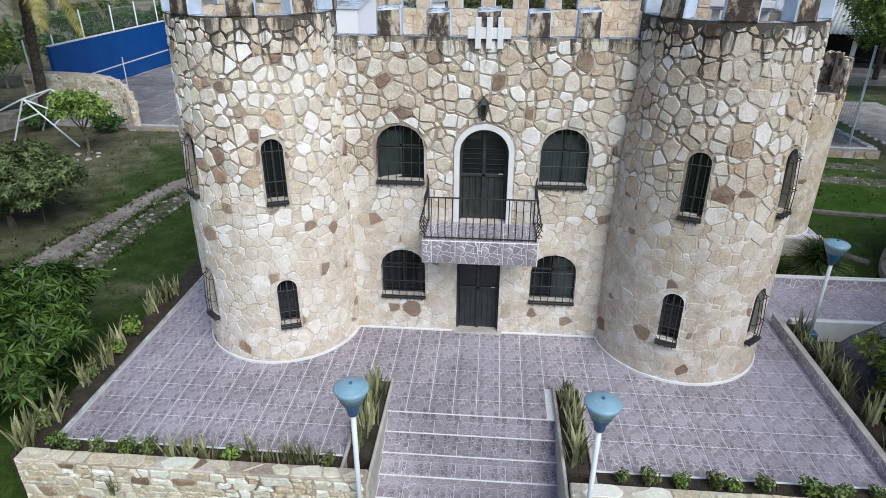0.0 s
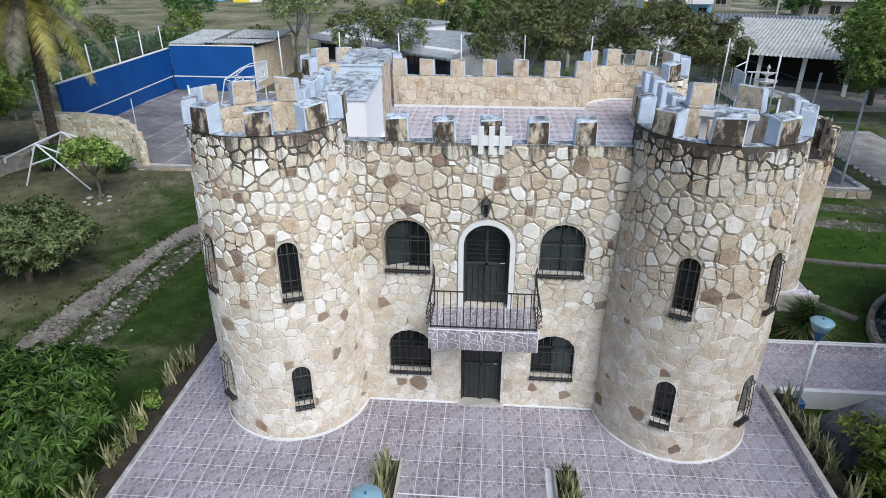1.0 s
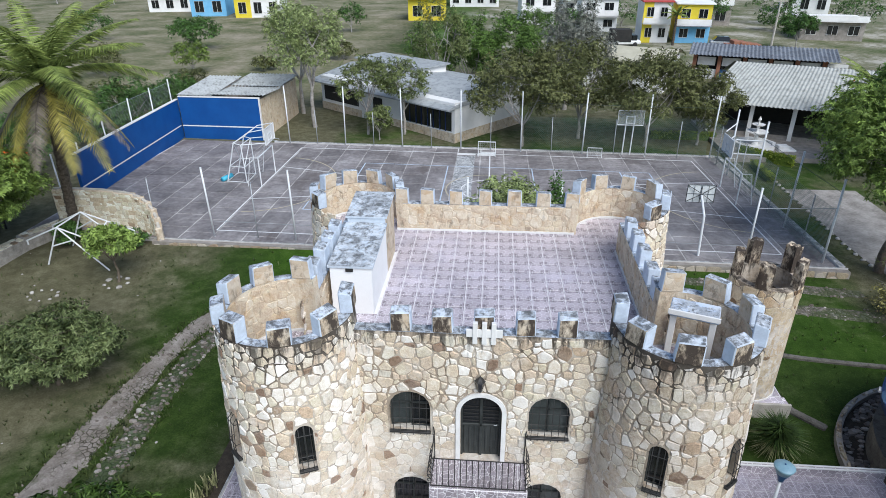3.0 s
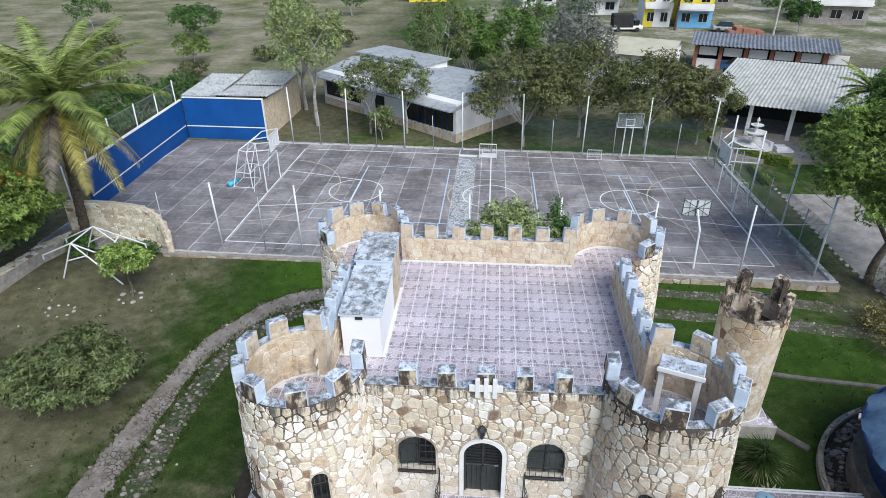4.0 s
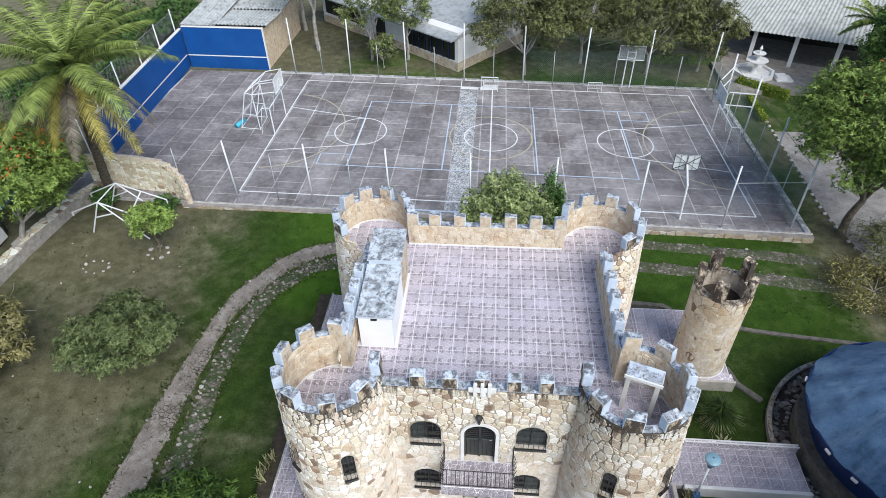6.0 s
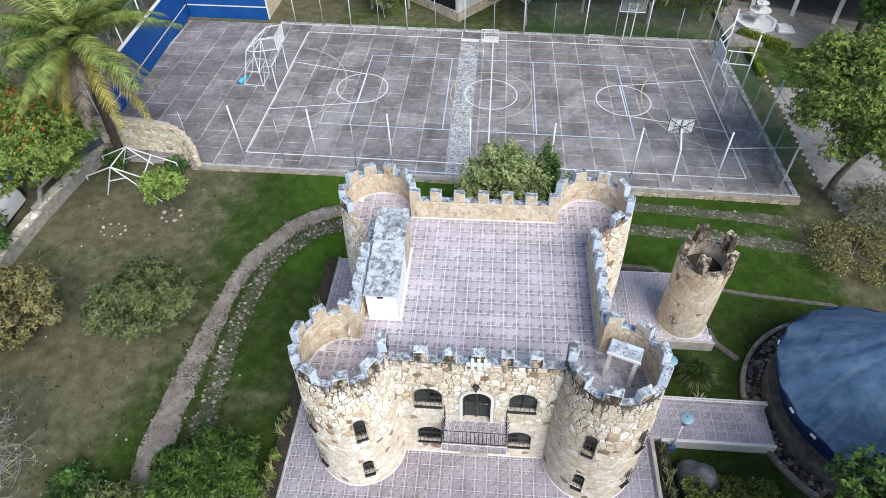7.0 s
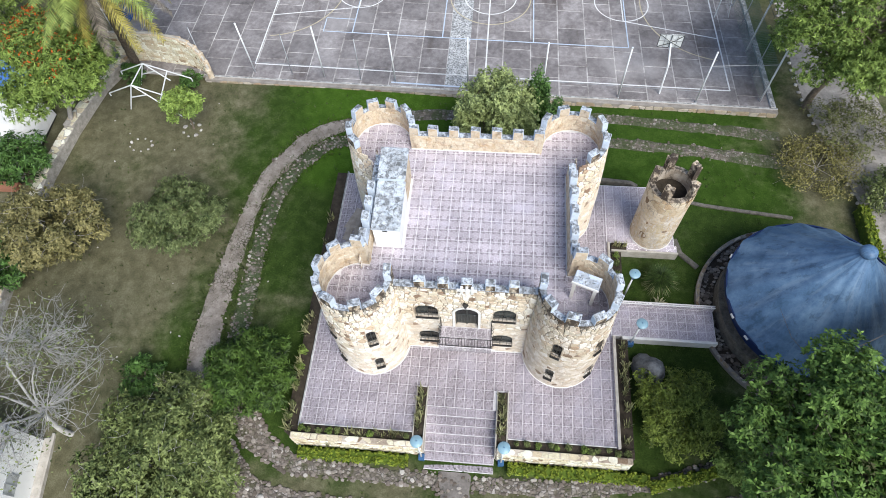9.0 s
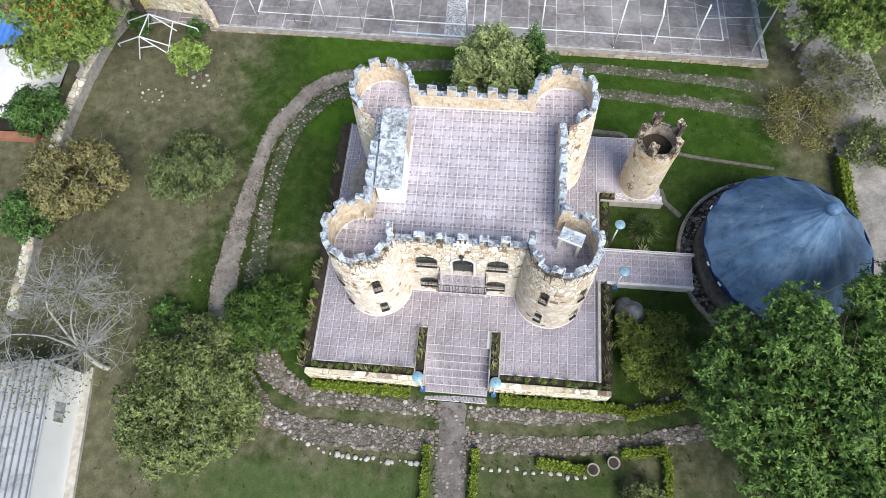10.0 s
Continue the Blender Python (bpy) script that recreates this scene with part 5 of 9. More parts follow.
# small watch turret
tc, tr_, tsill = (9.42, 7.3), 1.1, 4.45
tur = thing("watch_turret", "round rubble-stone watch turret with broken dark battlements", "turret")
tb = part("turret_wall", Geo().sector(tc, tr_ - 0.25, tr_, 0, 360, -0.5, tsill, 48, (0, 0, 0)), MORTAR_TURRET, tur)
walls_todo.append((tb, cells(0, 2 * math.pi * tr_, 0.05, tsill - 0.02, 0.3, 0.27, rng), lambda u, v, h: (tc[0] + (tr_ + h) * math.cos(u / tr_), tc[1] + (tr_ + h) * math.sin(u / tr_), v),
                   lambda u, v: (0.002 + 0.010 * smooth(v, 3.3, 4.2), 0.001 + 0.024 * smooth(v, 3.3, 4.2)), STONE_TURRET, 260))
for a in range(0, 360, 72):
    g = Geo().sector(tc, tr_ - 0.24, tr_ + 0.01, a + 14, a + 40, tsill - 0.02, tsill + rng.uniform(0.75, 1.0), 5)
    g.v = [(x + rng.uniform(-0.02, 0.02), y + rng.uniform(-0.02, 0.02), z + (rng.uniform(-0.05, 0.05) if z > tsill + 0.1 else 0)) for x, y, z in g.v]
    part("merlon", g, FACE_DIRTY, tur, "crumbling mould-blackened battlement")
part("turret_floor", Geo().lathe([(tr_ - 0.25, 3.6), (tr_ - 0.25, 3.7)], (tc[0], tc[1], 0), 32), SOIL, tur)
part("base_trim", Geo().sector(tc, tr_, tr_ + 0.035, 0, 360, 0.0, 0.06, 40), TRIM, tur)

# ---- terrace, steps and planters ----
tg = Geo().box(-7.48, 7.10, -2.92, 10.25, -1.5, -0.012)
tg.box(-7.48, -1.622, -4.16, -2.92, -1.5, -0.012).box(1.622, 7.10, -4.16, -2.92, -1.5, -0.012)
terrace = solid("terrace", tg, GROUT, "mauve crazy-paving tiled terrace with white grout", "terrace", kind="structure")
patio = solid("patio", Geo().box(7.102, 10.6, 6.55, 10.25, -1.2, -0.012), GROUT, "mauve tiled patio round the watch turret", "patio", kind="structure")
walk_slab = solid("walkway", Geo().box(7.102, 12.1, 1.22, 2.86, -1.2, -0.012), GROUT, "tiled walkway with white edges to the round house", "walkway", kind="structure")
edge = solid("walkway_edge", Geo().box(7.6, 12.15, 1.08, 1.22, -0.6, 0.05, 0.015), TRIM, "white painted edge of the walkway", "kerb", kind="structure")
edge = solid("walkway_wall", Geo().box(7.12, 12.15, 2.86, 3.0, -0.6, 0.27, 0.006), WALL_TILE, "low wall faced with crazy-paving tile along the walkway", "wall", kind="structure")
part("coping", Geo().box(7.12, 12.18, 2.85, 2.905, 0.27, 0.31, 0.008), TRIM, edge, "white painted lip")
part("coping", Geo().box(7.12, 12.18, 2.955, 3.01, 0.27, 0.31, 0.008), TRIM, edge, "white painted lip")
solid("kerb_west", Geo().box(-7.55, -7.482, -4.3, 10.35, -0.9, 0.05, 0.012), LIMED, "low white-topped kerb along the terrace", "kerb", kind="structure")
ke = solid("kerb_east", Geo().box(7.10, 7.22, -4.25, 1.08, -0.9, 0.2, 0.006), WALL_TILE, "low tiled kerb beside a planting bed", "kerb", kind="structure")
part("coping", Geo().box(7.09, 7.23, -4.25, 1.09, 0.2, 0.235, 0.01), KERB, ke, "pale weathered coping")
solid("kerb_east_inner", Geo().box(7.10, 7.22, 2.98, 6.5, -0.9, 0.12, 0.015), KERB, "low pale stone kerb beside a planting bed", "kerb", kind="structure")
solid("kerb_patio", Geo().box(7.3, 10.75, 6.0, 6.1, -0.6, 0.06, 0.012), KERB, "low pale kerb of the turret bed", "kerb", kind="structure")
solid("turret_plinth", Geo().box(8.1, 10.72, 6.11, 6.545, -0.8, -0.02, 0.02), WALL_TILE, "tiled plinth under the turret", "plinth", kind="structure")
solid("bed_patio", Geo().box(7.32, 8.09, 6.11, 6.54, -0.8, -0.03), SOIL, "dark soil bed beside the turret", "planting bed", kind="structure")
solid("bed_west", Geo().box(-8.15, -7.59, -4.6, 10.3, -1.4, -0.06), SOIL, "dark soil bed along the terrace", "planting bed", kind="structure")
solid("bed_east", Geo().box(7.23, 7.85, -4.5, 1.05, -1.4, -0.04), SOIL, "dark soil bed along the terrace", "planting bed", kind="structure")
solid("bed_east_inner", Geo().box(7.23, 7.8, 3.0, 5.98, -1.0, -0.04), SOIL, "dark soil bed along the terrace", "planting bed", kind="structure")
for x0, x1 in ((-7.58, -2.2), (2.2, 7.85)):
    solid("bed_south", Geo().box(x0, x1, -4.62, -4.21, -1.3, 0.02), SOIL, "dark soil bed behind the terrace wall", "planting bed", kind="structure")
for x0, x1 in ((-2.12, -1.68), (1.68, 2.12)):
    solid("bed_steps", Geo().box(x0, x1, -4.27, -2.05, -1.0, 0.03), SOIL, "dark soil strip beside the steps", "planting bed", kind="structure")
    for a in (x0 - 0.06, x1):
        solid("planter_edge", Geo().box(a, a + 0.06, -4.9, -2.0, -1.0, 0.09, 0.012), KERB, "pale edge of the planter beside the steps", "kerb", kind="structure")

for x0, x1 in ((-7.47, -2.2), (2.2, 7.09)):
    solid("bed_rim", Geo().box(x0, x1, -4.205, -4.162, -0.9, 0.03, 0.008), TRIM, "thin white rim of the terrace before the bed", "kerb", kind="structure")

# retaining wall
for x0, x1 in ((-7.78, -1.66), (1.7, 7.72)):
    w = solid("retaining_wall", Geo().box(x0, x1, -4.92, -4.63, -1.6, 0.2, 0.02), MORTAR_BARE, "cream stone retaining wall before the terrace", "wall", kind="structure")
    walls_todo.append((w, courses(x0 + 0.03, x1 - 0.03, -1.3, 0.17, 0.30, 0.23, rng, warp=0.03), lambda u, v, h: (u, -4.92 - h, v), lambda u, v: (0.016, 0.03), STONE_BARE, 110))
    walls_todo.append((w, cells(x0 + 0.03, x1 - 0.03, -4.91, -4.64, 0.42, 0.27, rng), lambda u, v, h: (u, v, 0.2 + h), lambda u, v: (0.012, 0.015), STONE_BARE, 40))

# steps
RISE, TREAD = 0.17, 0.375
steps = thing("steps", "broad mauve tiled steps with white nosings", "steps", kind="structure")
for k in range(1, 8):
    y1, y0 = -2.92 - TREAD * (k - 1), -2.92 - TREAD * k
    part("step", Geo().box(-1.62, 1.62, y0, y1 + 0.0, -1.5, -RISE * k - 0.012), GROUT, steps)
    part("nosing", Geo().box(-1.62, 1.62, y1 - 0.006, y1 + 0.012, -RISE * (k - 1) - 0.02, -RISE * (k - 1) + 0.004, 0.004), GROUT, steps)
    for i in range(7):
        a = -1.61 + i * 3.22 / 7
        part("tile", Geo().box(a + 0.007, a + 3.22 / 7 - 0.007, y0 + 0.027, y1 - 0.008, -RISE * k - 0.012, -RISE * k, 0.003), TILE, steps)
    part("riser_tile", Geo().box(-1.61, 1.61, y1 - 0.003, y1 + 0.003, -RISE * k, -RISE * (k - 1) - 0.02), TILE, steps)
part("nosing", Geo().box(-1.62, 1.62, -2.92 - TREAD * 7 - 0.006, -2.92 - TREAD * 7 + 0.022, -RISE * 7 - 0.02, -RISE * 7 + 0.006, 0.005), TRIM, steps)

# ---- street lamps ----
def street_lamp(x, y, z0, z1, box):
    la = thing("street_lamp", "slim white lamp post with a pale blue bowl head", "street lamp", pose(x, y, z0), "lamps round the terrace")
    h = z1 - z0
    part("post", Geo().tube([(0, 0, 0), (0, 0, h - 0.45)], 0.042, 10), STEEL, la, smooth=True)
    part("collar", Geo().lathe([(0.05, h - 0.52), (0.075, h - 0.5), (0.10, h - 0.38), (0.17, h - 0.24), (0.18, h - 0.22)], n=20), LAMP_BLUE, la, "dark blue cone under the lamp", smooth=True)
    part("shade", Geo().lathe([(0.18, h - 0.22), (0.25, h - 0.05), (0.27, h - 0.0), (0.25, h + 0.02), (0.10, h + 0.06), (0.03, h + 0.07)], n=24), GLOBE, la, "pale blue translucent bowl", smooth=True)
    part("finial", Geo().lathe([(0.02, h + 0.06), (0.025, h + 0.09), (0.005, h + 0.12)], n=10), LAMP_BLUE, la)
    if box:
        part("base_box", Geo().box(-0.14, 0.14, -0.14, 0.14, -0.1, 0.42, 0.02), LAMP_BLUE, la, "blue painted base")
    return la


street_lamp(-1.73, -5.08, -1.25, 2.25, True)
street_lamp(1.95, -5.05, -1.25, 2.2, True)
street_lamp(8.05, 1.0, -0.6, 2.15, True)
street_lamp(7.9, 3.6, -0.5, 2.1, False)

# old boards on the west terrace
BOARD = simple("weathered_board", (0.26, 0.215, 0.175), (0.46, 0.40, 0.345), 3, 30, 0.95, 0.6)
for k in range(9):
    b = solid("loose_board", Geo().box(-0.7, 0.7, -0.19, 0.19, 0, 0.025, 0.006), BOARD, "grey weathered board lying on the terrace tiles", "board", "boards on the terrace")
    b.matrix_basis = pose(-6.75 + 0.42 * (k % 3) + rng.uniform(-0.1, 0.1), 5.5 + 0.85 * (k // 3) + rng.uniform(-0.15, 0.15), 0.012 + 0.027 * (k % 3) + 0.03 * (k // 3), rng.uniform(-1, 1), 0, 90 + rng.uniform(-24, 18))

# ---- sports court ----
CZ = 0.08
UL, UR, VF, VB, UC, VC = -15.3, 14.5, 1.0, 16.0, -0.35, 8.6
CORNERS = ((-15.08, 18.66), (14.96, 17.72), (14.42, 32.47), (-14.63, 33.88))


def on_court(u, v):
    """The court is not quite square: its plan (u, v) laid between the four line corners, as x and y."""
    p, q = (u - UL) / (UR - UL), (v - VF) / (VB - VF)
    w = ((1 - p) * (1 - q), p * (1 - q), p * q, (1 - p) * q)
    return tuple(sum(k * c[i] for k, c in zip(w, CORNERS)) for i in (0, 1))


def court_pose(u, v, turn=0.0, lift=0.0):
    return pose(*on_court(u, v), CZ + lift, 0, 0, turn - 2.2)


def court_mat():
    g = Graph("court_concrete")
    n, m = g.noise(0.5, 6, 0.65), g.noise(3.5, 7, 0.72)
    col = g.ramp(g.calc("ADD", g.calc("MULTIPLY", n, 0.55), g.calc("MULTIPLY", m, 0.45)), (0.34, (0.10, 0.090, 0.090)), (0.5, (0.222, 0.203, 0.203)), (0.66, (0.37, 0.35, 0.348)))
    tone = g.calc("ADD", 0.8, g.calc("MULTIPLY", g.random(), 0.4))
    col = g.mix(1.0, col, g.node("ShaderNodeCombineXYZ", {0: tone, 1: tone, 2: tone}).outputs[0], "MULTIPLY")
    col = g.mix(g.calc("MULTIPLY", g.step(g.noise(0.16, 3), 0.52, 0.68), 0.5), col, (0.38, 0.36, 0.36))
    col = g.mix(g.calc("MULTIPLY", g.step(g.noise(0.35, 6, 0.7, g.stretch(1.0, 0.35, 1.0)), 0.55, 0.66), 0.6), col, (0.10, 0.08, 0.072))
    return g.finish(col, g.calc("ADD", 0.45, g.calc("MULTIPLY", n, 0.4)), m, 0.3, 0.02, spec=0.4)


COURT = court_mat()
STONE_DULL = stone_mat("dull_edge_stone", False, 60.0, (0.62, 0.58, 0.54))
JOINT = simple("stained_joint", (0.17, 0.15, 0.145), (0.66, 0.64, 0.63), 0.5, 5, 0.95)
def court_block(u0, u1, v0, v1, z0, z1):
    g = Geo().box(0, 1, 0, 1, z0, z1)
    g.v = [(*on_court(u0 + x * (u1 - u0), v0 + y * (v1 - v0)), z) for x, y, z in g.v]
    return g


court = solid("court", court_block(-25.9, 16.6, -0.25, 17.1, -0.9, CZ - 0.015), JOINT, "grey weathered concrete sports court with painted lines", "court", kind="structure")
U0, V0, PU, PV = -25.8, -0.2, 1.767, 1.72
for i in range(24):
    slide = (0.0, 0.62, 0.3, 0.8, 0.14, 0.5)[i % 6]
    cuts = [0.0] + [k - slide for k in range(1, 11) if 0.15 < k - slide < 9.9] + [10.05]
    for c0, c1 in zip(cuts, cuts[1:]):
        g = Geo().box(0, 1, 0, 1, -0.015, rng.uniform(-0.003, 0.003))
        g.v = [(*on_court(U0 + i * PU + 0.04 + x * (PU - 0.08), V0 + PV * c0 + 0.035 + y * (PV * (c1 - c0) - 0.07)), CZ + z) for x, y, z in g.v]
        part("slab", g, COURT, court, fix=False)
ed = solid("court_edge", court_block(-18.2, 17.0, -0.62, -0.26, -0.9, CZ - 0.02), CONCRETE, "weathered stone edge wall of the court", "kerb", kind="structure")
solid("court_rim", court_block(-18.2, 17.0, -0.34, -0.262, -0.3, CZ + 0.05), LIMED, "limed white rim along the court edge", "kerb", kind="structure")
walls_todo.append((ed, cells(-18.15, 16.95, -0.62, 0.04, 0.5, 0.33, rng), lambda u, v, h: (on_court(u, -0.62)[0], on_court(u, -0.62)[1] - h, v), lambda u, v: (0.015, 0.03), STONE_DULL, 140))
solid("court_edge_east", court_block(16.61, 16.9, -0.25, 17.1, -0.9, CZ + 0.1), LIMED, "limed white edge wall of the court", "kerb", kind="structure")
solid("court_edge_north", court_block(-18.0, 16.6, 17.11, 17.35, -0.9, CZ + 0.07), LIMED, "limed white edge wall of the court", "kerb", kind="structure")

LINE_W = simple("white_line_paint", (0.62, 0.62, 0.62), (0.80, 0.80, 0.80), 6, 30, 0.8)
LINE_B = simple("blue_line_paint", (0.38, 0.47, 0.60), (0.58, 0.65, 0.74), 6, 30, 0.8)
LINE_Y = simple("faded_yellow_line_paint", (0.40, 0.36, 0.26), (0.56, 0.49, 0.35), 6, 30, 0.8)
PATCH = paint_mat("worn_white_patch", (0.60, 0.60, 0.60), 0.45, 0.52)


def stripe(pts, w, material, label, lift=0.004):
    g = Geo()
    vs, fs = [], []
    pts = [(p[0] + (q[0] - p[0]) * k / 6, p[1] + (q[1] - p[1]) * k / 6) for p, q in zip(pts, pts[1:]) for k in range(6)] + [pts[-1]] if len(pts) < 9 else pts
    for i, p in enumerate(pts):
        a, b = pts[max(i - 1, 0)], pts[min(i + 1, len(pts) - 1)]
        d = Vector((b[0] - a[0], b[1] - a[1])).normalized() * w / 2
        vs += [(p[0] - d.y, p[1] + d.x, 0), (p[0] + d.y, p[1] - d.x, 0)]
    for i in range(len(pts) - 1):
        fs.append((2 * i, 2 * i + 1, 2 * i + 3, 2 * i + 2))
    g.add(vs, fs)
    g.v = [(*on_court(x, y), CZ + lift) for x, y, z in g.v]
    return solid("court_line", g, material, label, "court line", kind="structure")


def circle(u, v, r, a0=0, a1=360, n=40):
    return [(u + r * math.cos(radians(a0 + (a1 - a0) * k / n)), v + r * math.sin(radians(a0 + (a1 - a0) * k / n))) for k in range(n + 1)]


W, B, Y = "white painted court line", "pale blue painted court line", "faded yellow court arc"
stripe([(UL, VF), (UR, VF)], 0.09, LINE_W, W)
stripe([(UL, VB), (UR, VB)], 0.09, LINE_W, W)
stripe([(UL, VF), (UL, VB)], 0.09, LINE_W, W, 0.006)
stripe([(UR, VF), (UR, VB)], 0.09, LINE_W, W, 0.006)
stripe([(UC, VF), (UC, VB)], 0.09, LINE_W, W, 0.006)
stripe(circle(UC, VC, 1.8), 0.08, LINE_W, W, 0.008)
stripe(circle(UC, VC, 2.8), 0.08, LINE_Y, Y, 0.005)
for s, base in ((1, UL), (-1, UR)):
    f = base + s * 5.9
    stripe([(base, VC - 3.0), (f, VC - 1.8)], 0.08, LINE_W, W, 0.008)
    stripe([(base, VC + 3.0), (f, VC + 1.8)], 0.08, LINE_W, W, 0.008)
    stripe([(f, VC - 1.8), (f, VC + 1.8)], 0.08, LINE_W, W, 0.010)
    stripe(circle(f, VC, 1.8), 0.08, LINE_W, W, 0.012)
    stripe(circle(base - s * 0.4, VC, 5.05, -82 if s > 0 else 98, 82 if s > 0 else 262), 0.08, LINE_Y, Y, 0.005)
for v in (VC - 4.3, VC + 4.4):
    stripe([(UC - 9.1, v), (UC + 9.1, v)], 0.08, LINE_B, B, 0.007)
for u in (UC - 9.1, UC - 3, UC + 3, UC + 9.1):
    stripe([(u, VC - 4.3), (u, VC + 4.4)], 0.08, LINE_B, B, 0.009)
for u0, v0 in ((UC - 11.1, VC - 4.3), (UC + 9.1, VC + 3.1)):
    stripe([(u0, v0), (u0 + 2.0, v0), (u0 + 2.0, v0 + 1.3), (u0, v0 + 1.3), (u0, v0)], 0.07, LINE_B, B, 0.011)
stripe([(-2.15, 0.0), (-2.15, 15.4)], 1.35, PATCH, "worn white painted band across the court", 0.0038)
stripe([(-2.15, 15.6), (-2.15, 17.1)], 1.4, LINE_W, "white painted patch at the court edge", 0.0025)
stripe([(-0.65, 15.6), (-0.65, 17.1)], 1.35, LINE_W, "white painted patch at the court edge", 0.0025)
stripe([(-1.2, -0.0), (-6.2, 0.06)], 0.12, LINE_B, B, 0.006)


# fence posts and netting
def fence_post(x, y, h, r=0.05, material=STEEL, label="tall white steel fence post beside the court"):
    ob = thing("fence_post", label, "fence post", pose(x, y, CZ - 0.05, rng.uniform(-1, 1), rng.uniform(-1, 1), 0), "court fence posts")
    part("pole", Geo().tube([(0, 0, 0), (0, 0, h)], r, 8), material, ob, smooth=True)
    part("cap", Geo().lathe([(r * 1.25, h - 0.02), (r * 1.2, h + 0.02), (0.01, h + 0.04)], n=8), material, ob)
    part("foot", Geo().lathe([(r * 2.4, 0), (r * 2.2, 0.03), (r * 1.1, 0.05)], n=10), material, ob)


def along(a, b, k):
    return (a[0] + (b[0] - a[0]) * k, a[1] + (b[1] - a[1]) * k)


NW, NE, SE = (-15.9, 35.05), (15.85, 33.08), (16.6, 16.95)
for k in range(8):
    fence_post(*along(NW, NE, k / 7), 4.55)
    if k < 7:
        fence_post(*along(NW, NE, (k + 0.5) / 7), 2.7, 0.03, GALV, "thin grey fence post behind the court")
for k in range(7):
    fence_post(-14.87 + 4.61 * k, 17.87 - 0.2 * k, 4.0)
for k, h in ((0, 4.4), (0.26, 4.4), (0.53, 4.8), (0.785, 4.5)):
    fence_post(*along(SE, NE, k), h, 0.055)
    fence_post(*along(SE, NE, k + 0.13), 2.8, 0.03, GALV, "thin grey fence post beside the court")
for x, y in ((-18.3, 18.2), (-12.4, 17.8), (-7.9, 17.6)):
    fence_post(x, y, 3.2, 0.03, GALV, "thin dark fence post before the court")
net = Geo()
NET_GREEN = simple("grey_green_wire", (0.07, 0.115, 0.095), (0.13, 0.19, 0.16), 2, 50, 0.6, 0.1)


def netting(a, b, h):
    d = Vector((b[0] - a[0], b[1] - a[1], 0))
    ln = d.length
    d.normalize()
    for s in (-1, 1):
        for k in range(int((ln + h) / 0.14)):
            t0 = k * 0.14 - (h if s > 0 else 0)
            p0, p1 = max(0, t0), min(ln, t0 + h)
            if p1 - p0 < 0.1:
                continue
            z0, z1 = p0 - t0, p1 - t0
            if s < 0:
                z0, z1 = h - z0, h - z1
            net.tube([(a[0] + d.x * p0, a[1] + d.y * p0, z0), (a[0] + d.x * p1, a[1] + d.y * d.y * p1, z1)], 0.006, 3, caps=False)
        net.tube([(a[0], a[1], z), (b[0], b[1], z)], 0.012, 4)


netting(along(NW, NE, 4 / 7), NE, 2.7)
netting(SE, NE, 2.8)
ob = solid("chain_link_net", net, NET_GREEN, "grey chain-link netting round the court", "chain-link fence", kind="stuff", fix=False)
ob.matrix_basis = pose(0, 0, CZ)
solid("top_wire", Geo().tube([(-14.87, 17.87, 1.0), (12.8, 16.67, 1.0)], 0.012, 4).tube([(*SE, 3.0), (12.8, 16.67, 3.0)], 0.02, 5), GALV, "thin horizontal fence wires", "fence wire", kind="stuff")


# goals and baskets
def backboard(parent, m, kind_=0):
    """A backboard with rim; local x across, z up from its lower edge, -y towards the court. 0: white, 1: wire-glass in a dark grid, 2: clear."""
    bd = part("backboard", Geo().box(-0.9, 0.9, 0, 0.03, 0, 1.05, 0.006), (TRIM, WIRE_GLASS, CLEAR)[kind_], parent, ("white backboard", "pale wire-glass backboard in a dark frame", "clear backboard in a white frame")[kind_])
    bd.matrix_basis = m @ Matrix.Diagonal((0.74, 1, 0.9, 1)) if kind_ == 1 else m
    fr = Geo()
    if kind_ == 1:
        for x0, x1 in ((-0.92, -0.03), (0.03, 0.92)):
            xm = (x0 + x1) / 2
            for y in (-0.02, 0.05):
                fr.tube([(x0, y, 0), (x1, y, 0), (x1, y, 1.05), (x0, y, 1.05), (x0, y, 0)], 0.015, 5)
                fr.tube([(xm, y, 0), (xm, y, 1.05)], 0.011, 5).tube([(x0, y, 0.52), (x1, y, 0.52)], 0.011, 5)
        fr.tube([(-0.9, 0.06, 0.05), (0, 0.25, 0.6), (0.9, 0.06, 0.05)], 0.02, 5).tube([(-0.9, 0.06, 1.0), (0, 0.25, 0.6), (0.9, 0.06, 1.0)], 0.02, 5)
        part("board_frame", fr, IRON, bd, "dark iron grid frame")
    else:
        fr.tube([(-0.9, -0.015, 0), (0.9, -0.015, 0), (0.9, -0.015, 1.05), (-0.9, -0.015, 1.05), (-0.9, -0.015, 0)], 0.032, 5)
        fr.tube([(-0.3, -0.02, 0.15), (0.3, -0.02, 0.15), (0.3, -0.02, 0.6), (-0.3, -0.02, 0.6), (-0.3, -0.02, 0.15)], 0.026, 5)
        part("board_frame", fr, STEEL, bd)
    part("rim", Geo().tube([(0.23 * math.cos(t * math.pi / 10), -0.4 + 0.23 * math.sin(t * math.pi / 10), 0.15) for t in range(21)], 0.012, 5).tube([(0, -0.17, 0.15), (0, 0, 0.15)], 0.02, 5), GALV, bd)
    return bd


WIRE_GLASS = simple("pale_wire_glass", (0.55, 0.58, 0.60), (0.68, 0.71, 0.72), 4, 40, 0.3)


